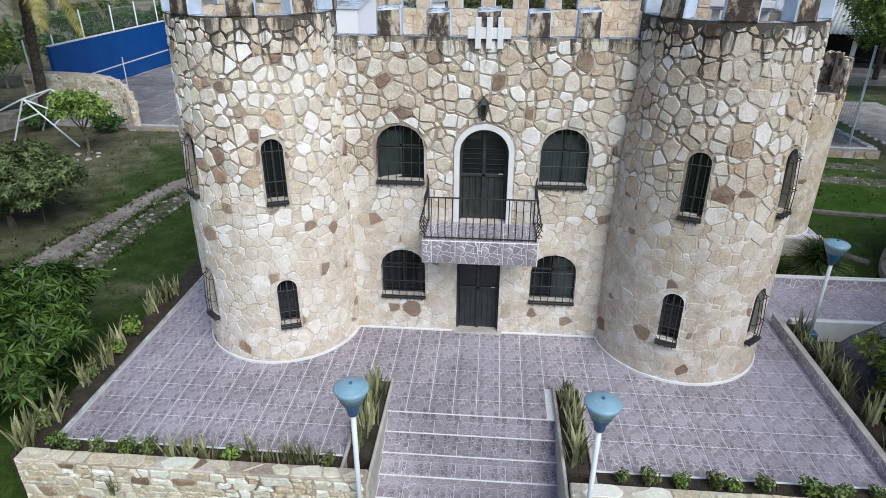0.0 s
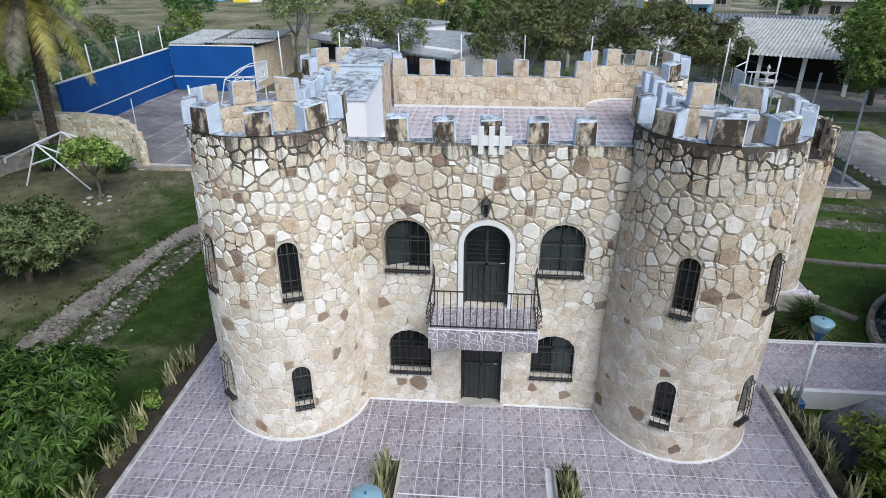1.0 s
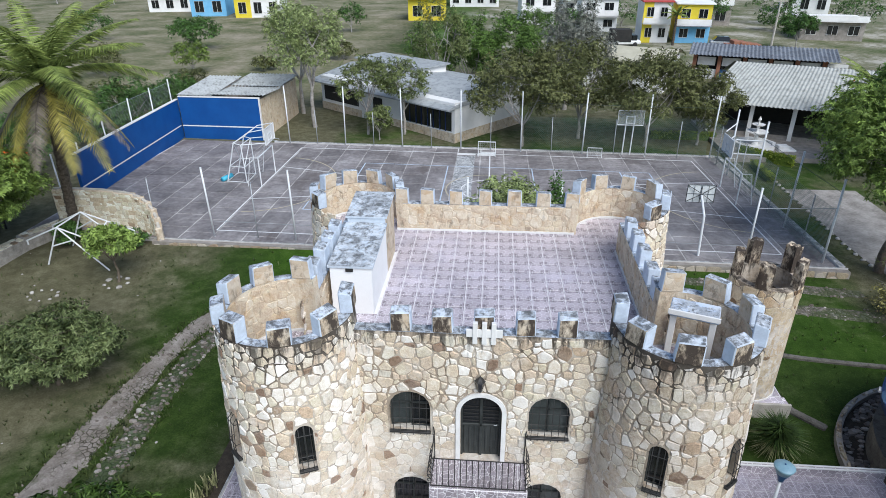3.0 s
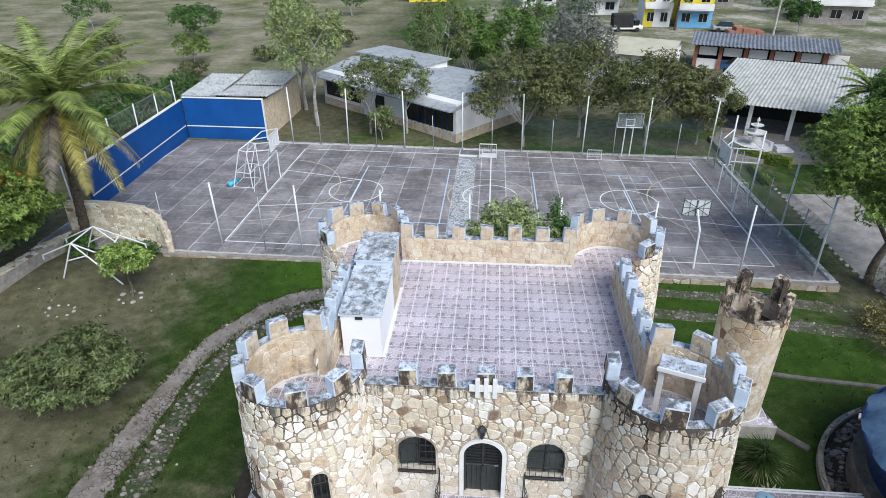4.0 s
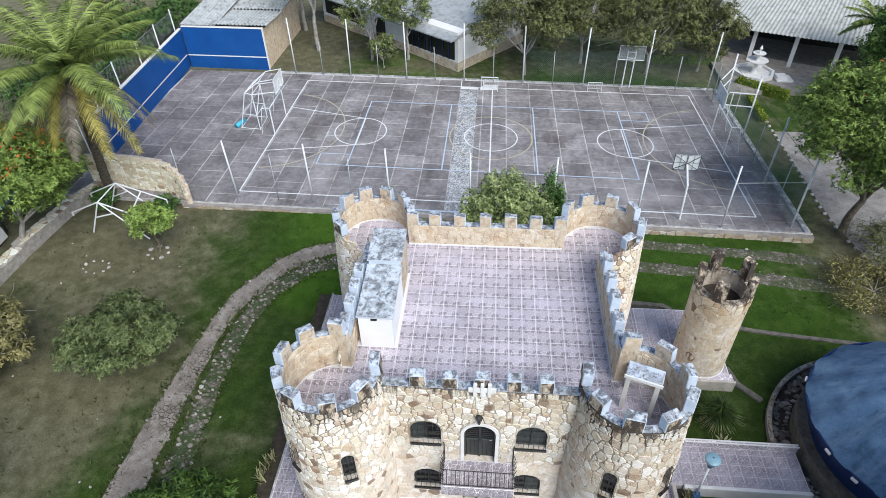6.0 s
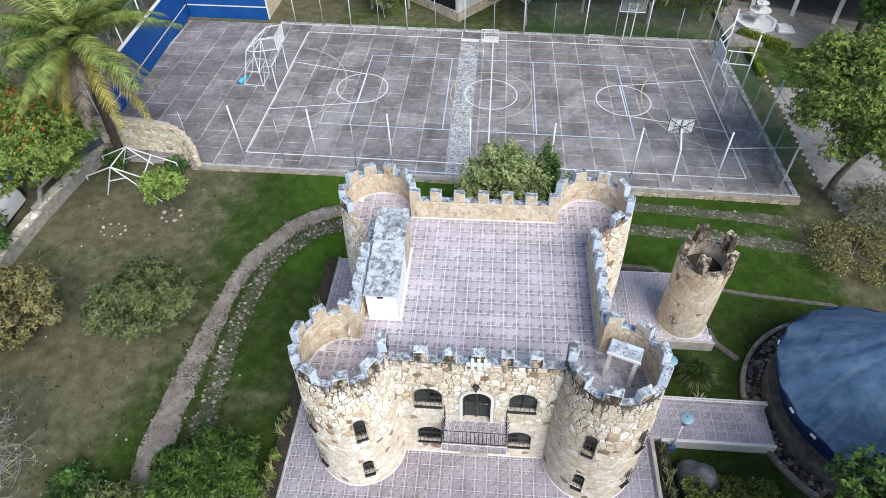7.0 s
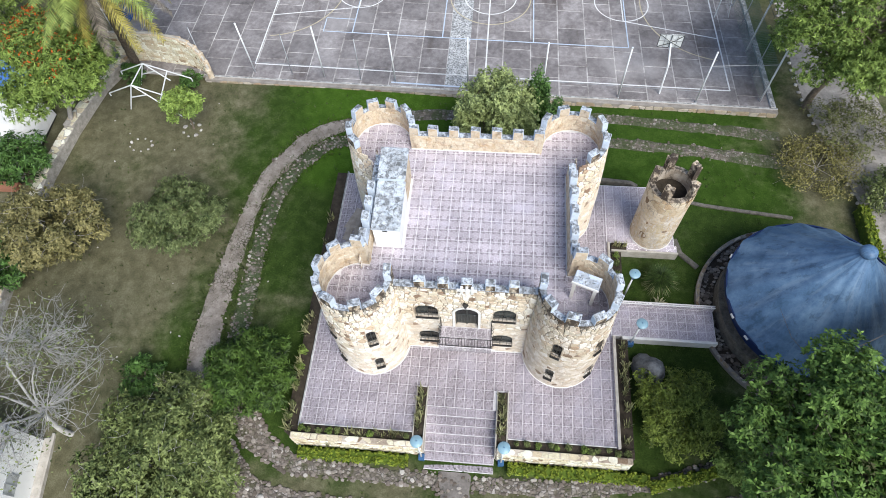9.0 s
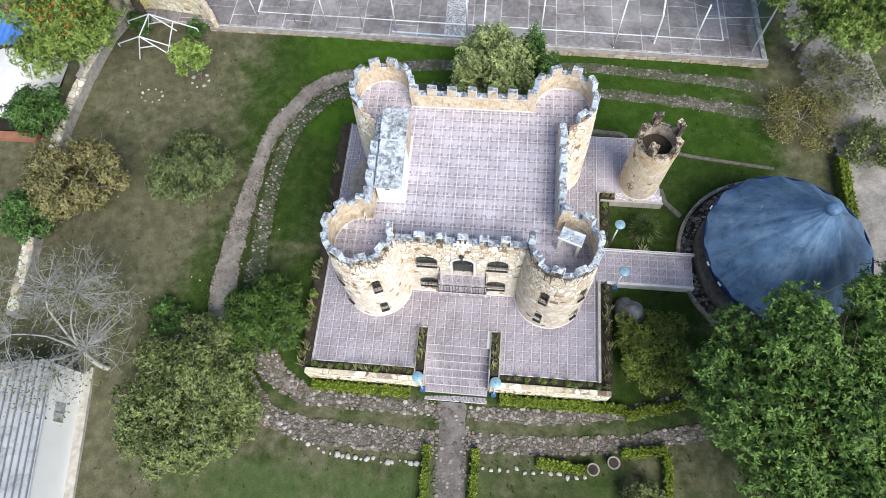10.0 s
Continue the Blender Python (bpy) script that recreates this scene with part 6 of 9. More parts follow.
def handball_goal(x, y0, y1, side, label):
    """A handball goal of white pipe along y; side: the way its back lies."""
    gl = thing("handball_goal", label, "goal", pose(x, (y0 + y1) / 2, CZ), "goals of the court")
    w = (y1 - y0) / 2
    for y in (-w, w):
        part("goal_post", Geo().tube([(0, y, 0), (0, y, 1.95)], 0.045, 8), STEEL, gl)
        part("back_stay", Geo().tube([(0, y, 1.95), (side * 0.55, y, 1.95), (side * 0.9, y, 0)], 0.025, 6), STEEL, gl)
    part("crossbar", Geo().tube([(0, -w, 1.95), (0, w, 1.95)], 0.045, 8), STEEL, gl)
    n = Geo()
    for k in range(15):
        y = -w + 2 * w * k / 14
        n.tube([(0, y, 1.93), (side * 0.55, y, 1.9), (side * 0.9, y, 0.02)], 0.004, 3, caps=False)
    for k in range(8):
        z = 0.1 + 0.24 * k
        n.tube([(side * (0.9 - 0.35 * z / 1.9), -w, z), (side * (0.9 - 0.35 * z / 1.9), w, z)], 0.004, 3, caps=False)
    part("net", n, TRIM, gl, "thin white net")


def basket_tower(label):
    """A free-standing tower of white pipe with four legs that carries a board over the goal."""
    gl = thing("basket_tower", label, "basketball stand", pose(-16.2, 27.0, CZ), "basketball stands")
    low = {"a": (-1.25, -0.85), "b": (0.15, -1.0), "c": (0.1, 0.75), "d": (-1.2, 0.85)}
    up = {"a": (-0.5, -0.75, 2.65), "b": (0.0, -0.8, 2.55), "c": (0.0, 0.95, 2.5), "d": (-0.45, 0.95, 2.6)}
    for k in low:
        part("leg", Geo().tube([(*low[k], 0), up[k]], 0.04, 7), STEEL, gl)
    lerp = lambda k, t: tuple(Vector((*low[k], 0.0)).lerp(Vector(up[k]), t))
    for p, q in ("ab", "bc", "cd", "da"):
        for t in (0.02, 0.42, 1.0):
            part("brace", Geo().tube([lerp(p, t), lerp(q, t)], 0.028, 6), STEEL, gl)
    for p, q in ("bc", "da"):
        part("brace", Geo().tube([lerp(p, 0.42), lerp(q, 1.0)], 0.026, 6), STEEL, gl)
    for k, y in (("b", -0.45), ("c", 1.2)):
        part("arm", Geo().tube([up[k], (1.5, y, 2.6)], 0.035, 6).tube([up["a" if k == "b" else "d"], (0.5, y, 3.3), (1.5, y, 3.5)], 0.035, 6), STEEL, gl)
    part("brace", Geo().tube([(0.5, -0.45, 3.3), (0.5, 1.2, 3.3)], 0.028, 6).tube([up["a"], (0.5, 1.2, 3.3)], 0.026, 6), STEEL, gl)
    backboard(gl, pose(1.55, 0.42, 2.45, 0, 0, 90))


def basket_on_posts(label):
    """A board held on pipes that run back to two fence posts."""
    gl = thing("basket_bracket", label, "basketball stand", pose(14.6, 26.65, CZ), "basketball stands")
    for z in (2.75, 3.6):
        part("pipe", Geo().tube([(0.05, -0.9, z), (1.58, -1.15, z)], 0.04, 7), STEEL, gl)
        part("pipe", Geo().tube([(0.05, 0.9, z), (1.42, 2.95, z)], 0.04, 7), STEEL, gl)
    part("upright", Geo().tube([(0.3, -0.95, 1.9), (0.3, -0.95, 3.6)], 0.035, 7), STEEL, gl)
    backboard(gl, pose(0, 0, 2.45, 0, 0, -90))


handball_goal(-14.87, 25.45, 28.25, -1, "white pipe handball goal before the basket tower")
handball_goal(14.85, 24.3, 27.3, 1, "white pipe handball goal under the fixed basket")
basket_tower("white pipe basketball tower with a white board")
basket_on_posts("white basketball board on pipes from the fence posts")
roll = solid("foam_roll", Geo().tube([(-0.45, 0, 0), (0.45, 0, 0)], 0.16, 14), simple("turquoise_foam", (0.05, 0.38, 0.55), (0.09, 0.48, 0.66), 4, 40, 0.6), "turquoise foam roll lying against the goal", "foam roll", smooth=True)
roll.matrix_basis = pose(-17.65, 26.6, CZ + 0.16, 0, 0, 70)


def basket(m, glass, tilt, label):
    b = thing("basketball_stand", label, "basketball stand", m, "basketball stands")
    if glass:
        part("pole", Geo().tube([(0, 1.45, 0), (0, 1.2, 2.1), (0, 0.12, 2.85)], 0.06, 8), STEEL, b)
    else:
        for x in (-0.28, 0.28):
            part("pole", Geo().tube([(x - 0.1 * (1 if x > 0 else -1) * 0, 0.35, 0), (x, 0.1, 3.0)], 0.045, 8), STEEL, b)
    backboard(b, pose(0, 0, 2.35, tilt, 0, 0), 1 if glass else 2)


basket(court_pose(9.95, 16.6), False, 0, "white basketball board on two poles")
basket(pose(10.75, 18.75, CZ, 0, 0, 178), True, 0, "framed glass basketball board on a single pole")


def mini_goal(u, v, wide, high):
    g = thing("mini_goal", "small white training goal with a net", "mini goal", court_pose(u, v) @ Matrix.Diagonal((wide, high, high, 1)), "mini goals")
    part("frame", Geo().tube([(-0.6, 0, 0), (-0.6, 0, 0.75), (0.6, 0, 0.75), (0.6, 0, 0)], 0.03, 6).tube([(-0.6, 0, 0.75), (-0.6, 0.45, 0)], 0.02, 5).tube([(0.6, 0, 0.75), (0.6, 0.45, 0)], 0.02, 5).tube([(-0.6, 0.45, 0.02), (0.6, 0.45, 0.02)], 0.02, 5), STEEL, g)
    n = Geo()
    for k in range(9):
        x = -0.6 + k * 0.15
        n.tube([(x, 0.0, 0.74), (x, 0.44, 0.02)], 0.005, 3)
    for k in range(6):
        s = k / 6
        n.tube([(-0.6, 0.45 * s, 0.75 * (1 - s)), (0.6, 0.45 * s, 0.75 * (1 - s))], 0.005, 3)
    part("net", n, TRIM, g)


mini_goal(-0.6, 15.4, 1.05, 1.5)
mini_goal(7.5, 16.1, 0.85, 0.95)

# posts and netting that rise behind the blue wall
for k, y in enumerate((20.6, 23.0, 26.3, 29.6, 32.9, 36.1)):
    fence_post(-25.15 - 0.03 * (y - 22.2), y, 4.7 if k > 1 else 3.6, 0.045)
hi = Geo()
for a in range(60):
    for s in (-1, 1):
        y0 = 23.0 + a * 0.22
        hi.tube([(0, y0 - s * 0.65, 3.2), (0, y0 + s * 0.65, 4.5)], 0.004, 3, caps=False)
hi.tube([(0, 22.4, 4.5), (0, 36.4, 4.5)], 0.012, 4)
ob = solid("chain_link_net", hi, GALV, "grey chain-link netting above the blue wall", "chain-link fence", kind="stuff", fix=False)
ob.matrix_basis = pose(-25.6, 0, 0)

# blue walls and the shed behind them
bw = thing("court_wall_west", "tall royal-blue painted wall with a white stripe", "wall", kind="structure")
part("wall", Geo().box(-0.2, 0.0, 0, 14.2, -0.5, 3.1, 0.02), COURT_BLUE, bw)
part("coping", Geo().box(-0.22, 0.03, 0, 14.2, 3.1, 3.17, 0.01), TRIM, bw, "white coping")
part("stripe", Geo().box(0.0, 0.006, 0, 14.0, 1.0, 1.09), TRIM, bw)
bw.matrix_basis = pose(-24.85, 22.2, 0, 0, 0, 1.5)
bn = thing("court_wall_north", "royal-blue painted wall with a white stripe under a corrugated roof", "wall", kind="structure")
part("wall", Geo().box(0, 6.75, 0, 0.2, -0.5, 3.35, 0.02), COURT_BLUE, bn)
part("stripe", Geo().box(0.0, 6.75, -0.006, 0, 1.0, 1.09), TRIM, bn)
part("coping", Geo().box(0, 6.78, -0.03, 0.22, 3.35, 3.42, 0.01), TRIM, bn)
part("corner_strip", Geo().box(6.7, 6.78, -0.02, 0.2, 0, 3.35, 0.01), TRIM, bn)
bn.matrix_basis = pose(-25.1, 36.2, 0, 0, 0, -2.5)
CORR = corrugated_mat("weathered_fibre_cement", (0.36, 0.38, 0.38), (0.52, 0.54, 0.54), (0.20, 0.20, 0.19))
CORR_PALE = corrugated_mat("pale_corrugated_roof", (0.37, 0.375, 0.345), (0.49, 0.495, 0.46), (0.25, 0.25, 0.225))
CORR_DARK = corrugated_mat("dark_corrugated_roof", (0.13, 0.14, 0.16), (0.24, 0.26, 0.29), (0.08, 0.08, 0.09))
HOUSE_WHITE = simple("white_render", (0.72, 0.71, 0.69), (0.84, 0.83, 0.82), 0.8, 20, 0.85, 0.2)


def corrugated(w, d, rise, pitch=0.18, amp=0.03):
    """A corrugated sheet: ridges run along y; local origin at the low front corner."""
    g = Geo()
    n = int(w / pitch * 4)
    vs = []
    for i in range(n + 1):
        x = w * i / n
        z = amp * math.sin(2 * math.pi * x / pitch)
        vs += [(x, 0, z), (x, d, rise + z), (x, 0, z - 0.02), (x, d, rise + z - 0.02)]
    fs = []
    for i in range(n):
        a, b = 4 * i, 4 * i + 4
        fs += [(a, b, b + 1, a + 1), (a + 2, a + 3, b + 3, b + 2), (a, a + 2, b + 2, b)]
    return g.add(vs, fs)


shed = thing("shed", "stone-sided shed with a weathered corrugated roof", "shed", pose(-25.1, 36.5, 0, 0, 0, -2.5))
part("side_wall", Geo().box(6.4, 6.7, 0, 8.5, -0.5, 3.2), FACE, shed, "tan stone side wall")
part("back_wall", Geo().box(0, 6.4, 8.2, 8.5, -0.5, 3.0), CONCRETE, shed)
part("west_wall", Geo().box(0, 0.3, 0, 8.2, -0.5, 3.0), CONCRETE, shed)
r1 = part("roof", corrugated(4.4, 4.0, -0.25, 0.3, 0.05), CORR, shed)
r1.matrix_basis = pose(2.7, -0.2, 3.62)
r2 = part("roof", corrugated(3.0, 6.0, 0.35, 0.3, 0.05), CORR, shed)
r2.matrix_basis = pose(-0.1, -0.2, 3.5)
r3 = part("roof", corrugated(4.6, 4.6, 0.1, 0.3, 0.06), CORR, shed)
r3.matrix_basis = pose(2.6, 3.7, 3.5)

# stone walls on the west side
def stone_wall(name, pts, w, h, label, drop=0.6, material=None):
    g = Geo()
    for (x0, y0), (x1, y1) in zip(pts, pts[1:]):
        d = Vector((x1 - x0, y1 - y0, 0))
        a = math.degrees(math.atan2(d.y, d.x))
        z = ground_z((x0 + x1) / 2, (y0 + y1) / 2)
        hh = h[len(g.v) // 24] if isinstance(h, tuple) else h
        g.box(-0.05, d.length + 0.05, -w / 2, w / 2, z - drop, z + hh, 0.04, 0, pose(x0, y0, 0, 0, 0, a))
    ob = solid(name, g, material or FACE_MASS, label, "wall", kind="structure")
    return ob


rw = [(-17.62, 17.25), (-17.72, 17.5), (-17.95, 17.75), (-18.3, 18.0), (-18.75, 18.2), (-19.3, 18.4), (-20.5, 18.6), (-22.2, 18.8), (-24.0, 18.6)]
RWH = (0.9, 1.4, 1.8, 2.1, 2.3, 2.42, 2.46, 2.46)
stone_wall("rock_wall", rw, 0.35, RWH, "tan dry-stone wall with a rounded end")
owner = bpy.data.objects["rock_wall"]
for k in range(8):
    (x0, y0), (x1, y1) = rw[k], rw[k + 1]
    ln, a = math.hypot(x1 - x0, y1 - y0), math.atan2(y1 - y0, x1 - x0)
    zb = ground_z((x0 + x1) / 2, (y0 + y1) / 2)
    walls_todo.append((owner, courses(0.0, ln, zb, zb + RWH[k] - 0.04, 0.30, 0.20, rng), lambda u, v, h, X1=x1, Y1=y1, a=a: (X1 - u * math.cos(a) - (0.175 + h) * math.sin(a), Y1 - u * math.sin(a) + (0.175 + h) * math.cos(a), v), lambda u, v: (0.008, 0.014), STONE_BARE, 40))
lip = [(rw[0][0], rw[0][1], ground_z(*rw[0]) + 0.1)] + [((p[0] + q[0]) / 2, (p[1] + q[1]) / 2, ground_z(*p) + hh) for p, q, hh in zip(rw, rw[1:], RWH)] + [(rw[8][0], rw[8][1], ground_z(*rw[8]) + RWH[7])]
part("coping", Geo().tube(lip, 0.09, 8), KERB, owner, "pale rounded mortar coping")
bd = [(-23.6, 18.4), (-24.6, 16.0), (-25.3, 12.5), (-25.6, 9.0), (-25.3, 5.0), (-24.9, 1.0), (-24.4, -3.0)]
stone_wall("boundary_wall", bd, 0.7, 0.75, "broad low boundary wall of pale rubble stone", material=PALE_STONE)
for k in range(6):
    (x0, y0), (x1, y1) = bd[k], bd[k + 1]
    ln, a = math.hypot(x1 - x0, y1 - y0), math.atan2(y1 - y0, x1 - x0)
    zt = ground_z((x0 + x1) / 2, (y0 + y1) / 2) + 0.75
    walls_todo.append((bpy.data.objects["boundary_wall"], cells(0.0, ln, -0.34, 0.34, 0.34, 0.3, rng), lambda u, v, h, x0=x0, y0=y0, a=a, zt=zt: (x0 + u * math.cos(a) - v * math.sin(a), y0 + u * math.sin(a) + v * math.cos(a), zt + h), lambda u, v: (0.014, 0.03), STONE_BARE, 40))

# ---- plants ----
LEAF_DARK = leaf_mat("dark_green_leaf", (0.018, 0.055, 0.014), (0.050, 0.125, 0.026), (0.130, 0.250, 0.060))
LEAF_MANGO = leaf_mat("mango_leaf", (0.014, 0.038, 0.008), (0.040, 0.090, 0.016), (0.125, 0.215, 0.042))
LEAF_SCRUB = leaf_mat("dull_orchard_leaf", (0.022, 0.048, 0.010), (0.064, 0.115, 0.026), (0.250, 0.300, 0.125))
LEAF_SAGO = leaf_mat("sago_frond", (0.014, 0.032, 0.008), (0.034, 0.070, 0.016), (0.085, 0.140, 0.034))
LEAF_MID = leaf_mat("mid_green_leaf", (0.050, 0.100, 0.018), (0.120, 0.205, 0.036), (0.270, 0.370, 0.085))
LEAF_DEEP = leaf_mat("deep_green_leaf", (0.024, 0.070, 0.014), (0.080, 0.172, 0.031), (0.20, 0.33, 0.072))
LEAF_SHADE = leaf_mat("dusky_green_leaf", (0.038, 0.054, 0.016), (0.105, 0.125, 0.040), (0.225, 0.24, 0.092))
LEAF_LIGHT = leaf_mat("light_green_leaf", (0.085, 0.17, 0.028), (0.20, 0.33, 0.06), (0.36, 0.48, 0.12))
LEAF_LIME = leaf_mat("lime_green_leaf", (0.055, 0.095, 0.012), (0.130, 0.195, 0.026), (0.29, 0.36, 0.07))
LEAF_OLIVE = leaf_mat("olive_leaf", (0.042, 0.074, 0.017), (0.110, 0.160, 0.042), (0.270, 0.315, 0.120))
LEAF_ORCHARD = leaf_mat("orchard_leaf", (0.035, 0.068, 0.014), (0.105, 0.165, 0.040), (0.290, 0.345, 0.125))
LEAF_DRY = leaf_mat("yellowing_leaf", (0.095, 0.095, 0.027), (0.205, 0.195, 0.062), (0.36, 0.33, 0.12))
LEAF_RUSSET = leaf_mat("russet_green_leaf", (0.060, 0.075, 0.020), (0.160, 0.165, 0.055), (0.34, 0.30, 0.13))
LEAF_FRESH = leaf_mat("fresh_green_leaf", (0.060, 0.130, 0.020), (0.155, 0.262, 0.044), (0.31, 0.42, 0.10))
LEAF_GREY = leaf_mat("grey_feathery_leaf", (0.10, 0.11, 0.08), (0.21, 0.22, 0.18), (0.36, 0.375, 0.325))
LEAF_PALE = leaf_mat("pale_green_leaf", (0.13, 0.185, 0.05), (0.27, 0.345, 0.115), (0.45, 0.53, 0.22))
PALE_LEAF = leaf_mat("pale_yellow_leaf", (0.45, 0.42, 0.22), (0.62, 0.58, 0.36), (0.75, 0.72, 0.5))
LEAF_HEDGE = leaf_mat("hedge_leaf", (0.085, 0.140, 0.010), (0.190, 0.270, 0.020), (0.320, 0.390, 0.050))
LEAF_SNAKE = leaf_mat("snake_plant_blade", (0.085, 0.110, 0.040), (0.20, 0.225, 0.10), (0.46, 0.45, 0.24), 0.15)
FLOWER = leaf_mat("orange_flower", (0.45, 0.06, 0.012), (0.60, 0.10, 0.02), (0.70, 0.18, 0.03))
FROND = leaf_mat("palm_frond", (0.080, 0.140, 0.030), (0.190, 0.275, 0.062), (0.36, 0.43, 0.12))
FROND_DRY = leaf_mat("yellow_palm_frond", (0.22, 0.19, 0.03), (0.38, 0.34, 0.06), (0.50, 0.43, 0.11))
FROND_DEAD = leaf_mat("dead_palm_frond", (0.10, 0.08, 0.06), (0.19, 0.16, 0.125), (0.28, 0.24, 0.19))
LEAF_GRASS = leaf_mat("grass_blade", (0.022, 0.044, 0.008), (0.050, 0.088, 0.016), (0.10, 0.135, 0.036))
PALM_BARK = simple("palm_bark", (0.035, 0.028, 0.02), (0.16, 0.13, 0.10), 7, 16, 0.95, 1.0, 0.08)
BARK_GREY = simple("pale_grey_bark", (0.27, 0.26, 0.25), (0.50, 0.49, 0.47), 3, 20, 0.95, 0.6, 0.04)
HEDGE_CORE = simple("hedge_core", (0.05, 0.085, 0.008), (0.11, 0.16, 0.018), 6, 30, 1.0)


def leaves(name, centres, spread, count, size, material, parent, r, upward=0.45, label="", aspect=0.5, whorl=0, droop=0.25):
    """Many small leaves round the clump centres, scattered or in whorls about twig tips; one mesh."""
    rs = np.random.RandomState(r)
    unit = lambda q: q / (np.linalg.norm(q, axis=1)[:, None] + 1e-9)
    tips = count // whorl if whorl else count
    c = np.array(centres, float)[rs.randint(0, len(centres), tips)]
    d = unit(rs.normal(size=(tips, 3)))
    p = c + d * (rs.rand(tips, 1) ** (0.35 if whorl else 0.45)) * np.array(spread, float)
    if whorl:
        axis = unit(d * 0.8 + np.array([0, 0, 0.7]) + rs.normal(size=(tips, 3)) * 0.3)
        p, axis = np.repeat(p, whorl, 0), np.repeat(axis, whorl, 0)
        count = len(p)
        side = unit(np.cross(axis, rs.normal(size=(count, 3))))
        t = unit(side + axis * rs.uniform(-0.1, 0.7, size=(count, 1)) - np.array([0, 0, droop]) * rs.rand(count, 1))
        b = unit(np.cross(t, axis) + rs.normal(size=(count, 3)) * 0.3)
        nrm = np.cross(t, b)
        nrm *= np.where(nrm[:, 2:] < 0, -1, 1)
        s = size * (0.6 + 0.7 * rs.rand(count, 1))
        p = p + t * s * 1.02
    else:
        nrm = rs.normal(size=(count, 3)) * 0.6 + d * 0.55
        nrm[:, 2] += upward
        nrm = unit(nrm)
        t = unit(np.cross(nrm, rs.normal(size=(count, 3))))
        b = np.cross(nrm, t)
        s = size * (0.6 + 0.8 * rs.rand(count, 1))
    v = np.stack([p - t * s, p + b * s * aspect - t * s * 0.1 + nrm * s * 0.12, p + t * s - nrm * s * 0.15, p - b * s * aspect - t * s * 0.1 + nrm * s * 0.12], 1).reshape(-1, 3)
    me = bpy.data.meshes.new(name)
    me.vertices.add(4 * count)
    me.vertices.foreach_set("co", v.ravel())
    me.loops.add(4 * count)
    me.loops.foreach_set("vertex_index", np.arange(4 * count, dtype=np.int32))
    me.polygons.add(count)
    me.polygons.foreach_set("loop_start", np.arange(0, 4 * count, 4, dtype=np.int32))
    me.materials.append(material)
    me.update()
    return part(name, me, None, parent, label)


def branch(g, p0, p1, r0, r1, rr, bend=0.12, n=5, sides=7):
    p0, p1 = Vector(p0), Vector(p1)
    ln = (p1 - p0).length
    pts, rad = [], []
    off = Vector((rr.uniform(-1, 1), rr.uniform(-1, 1), rr.uniform(-0.3, 0.6))) * ln * bend
    for k in range(n + 1):
        s = k / n
        pts.append(p0.lerp(p1, s) + off * math.sin(math.pi * s) + Vector((rr.uniform(-1, 1), rr.uniform(-1, 1), 0)) * ln * 0.02 * (0 < k < n))
        rad.append(r0 + (r1 - r0) * s)
    g.tube(pts, rad, sides, caps=False)
    return pts


def tree(x, y, h, r, label, material, seed, count=9000, leaf=0.13, low=0.35, trunk=0.16, bark=BARK, clumps=30, lean=(0, 0), spread=0.33, category="tree", name="tree", flowers=None, squash=1.0, z=None, twigs=0, twig=(0.2, 0.5), whorl=0, aspect=0.5, droop=0.25):
    """A tapered trunk, limbs to every clump, and a ragged crown of small leaves."""
    rr = random.Random(seed)
    z0 = ground_z(x, y) if z is None else z
    t = thing(name, label, category, pose(x, y, z0 - 0.03))
    base = h * low
    zc, rz = (h + base) / 2, (h - base) / 2
    g = Geo()
    fork = Vector((lean[0] * 0.5, lean[1] * 0.5, max(0.25, base * 0.8)))
    branch(g, (0, 0, -0.1), fork, trunk * 1.25, trunk * 0.8, rr, 0.06)
    cs = []
    while len(cs) < clumps:
        v = Vector((rr.gauss(0, 1), rr.gauss(0, 1), rr.gauss(0, 1))).normalized() * rr.uniform(0.35, 1.0) ** 0.6
        if v.z < -0.55 and rr.random() < 0.7:
            continue
        cs.append(Vector((lean[0] + v.x * r * 0.82, lean[1] + v.y * r * 0.82 * squash, zc + v.z * rz * 0.85)))
    mains = []
    for k in range(6):
        a = k * 1.05 + rr.uniform(-0.3, 0.3)
        q = Vector((lean[0] + math.cos(a) * r * 0.42, lean[1] + math.sin(a) * r * 0.42 * squash, zc - rz * 0.1 + rr.uniform(-0.2, 0.3) * rz))
        mains += branch(g, fork, q, trunk * 0.55, trunk * 0.22, rr, 0.15)[2:]
    for c in cs:
        q = min(mains, key=lambda m: (m - c).length)
        branch(g, q, c, trunk * 0.2, trunk * 0.05, rr, 0.15, 3, 4)
        for _ in range(twigs):
            branch(g, c, c + Vector((rr.gauss(0, 1), rr.gauss(0, 1), rr.gauss(0.2, 0.7))).normalized() * r * rr.uniform(*twig), trunk * 0.06, 0.006, rr, 0.2, 3, 3)
    part("trunk", g, bark, t, smooth=True, fix=False)
    if count:
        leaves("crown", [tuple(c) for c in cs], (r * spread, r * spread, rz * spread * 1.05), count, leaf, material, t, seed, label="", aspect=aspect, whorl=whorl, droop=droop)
    if flowers:
        tops = sorted(cs, key=lambda c: -c.z)[: max(4, clumps // 3)]
        fl = leaves("blossom", [tuple(c + Vector((0, 0, rz * 0.12))) for c in tops], (r * 0.2, r * 0.2, rz * 0.16), flowers, leaf * 0.8, FLOWER, t, seed + 1, label="orange-red flowers")
        tagged(fl, "orange-red flowers", kind="stuff")
    return t


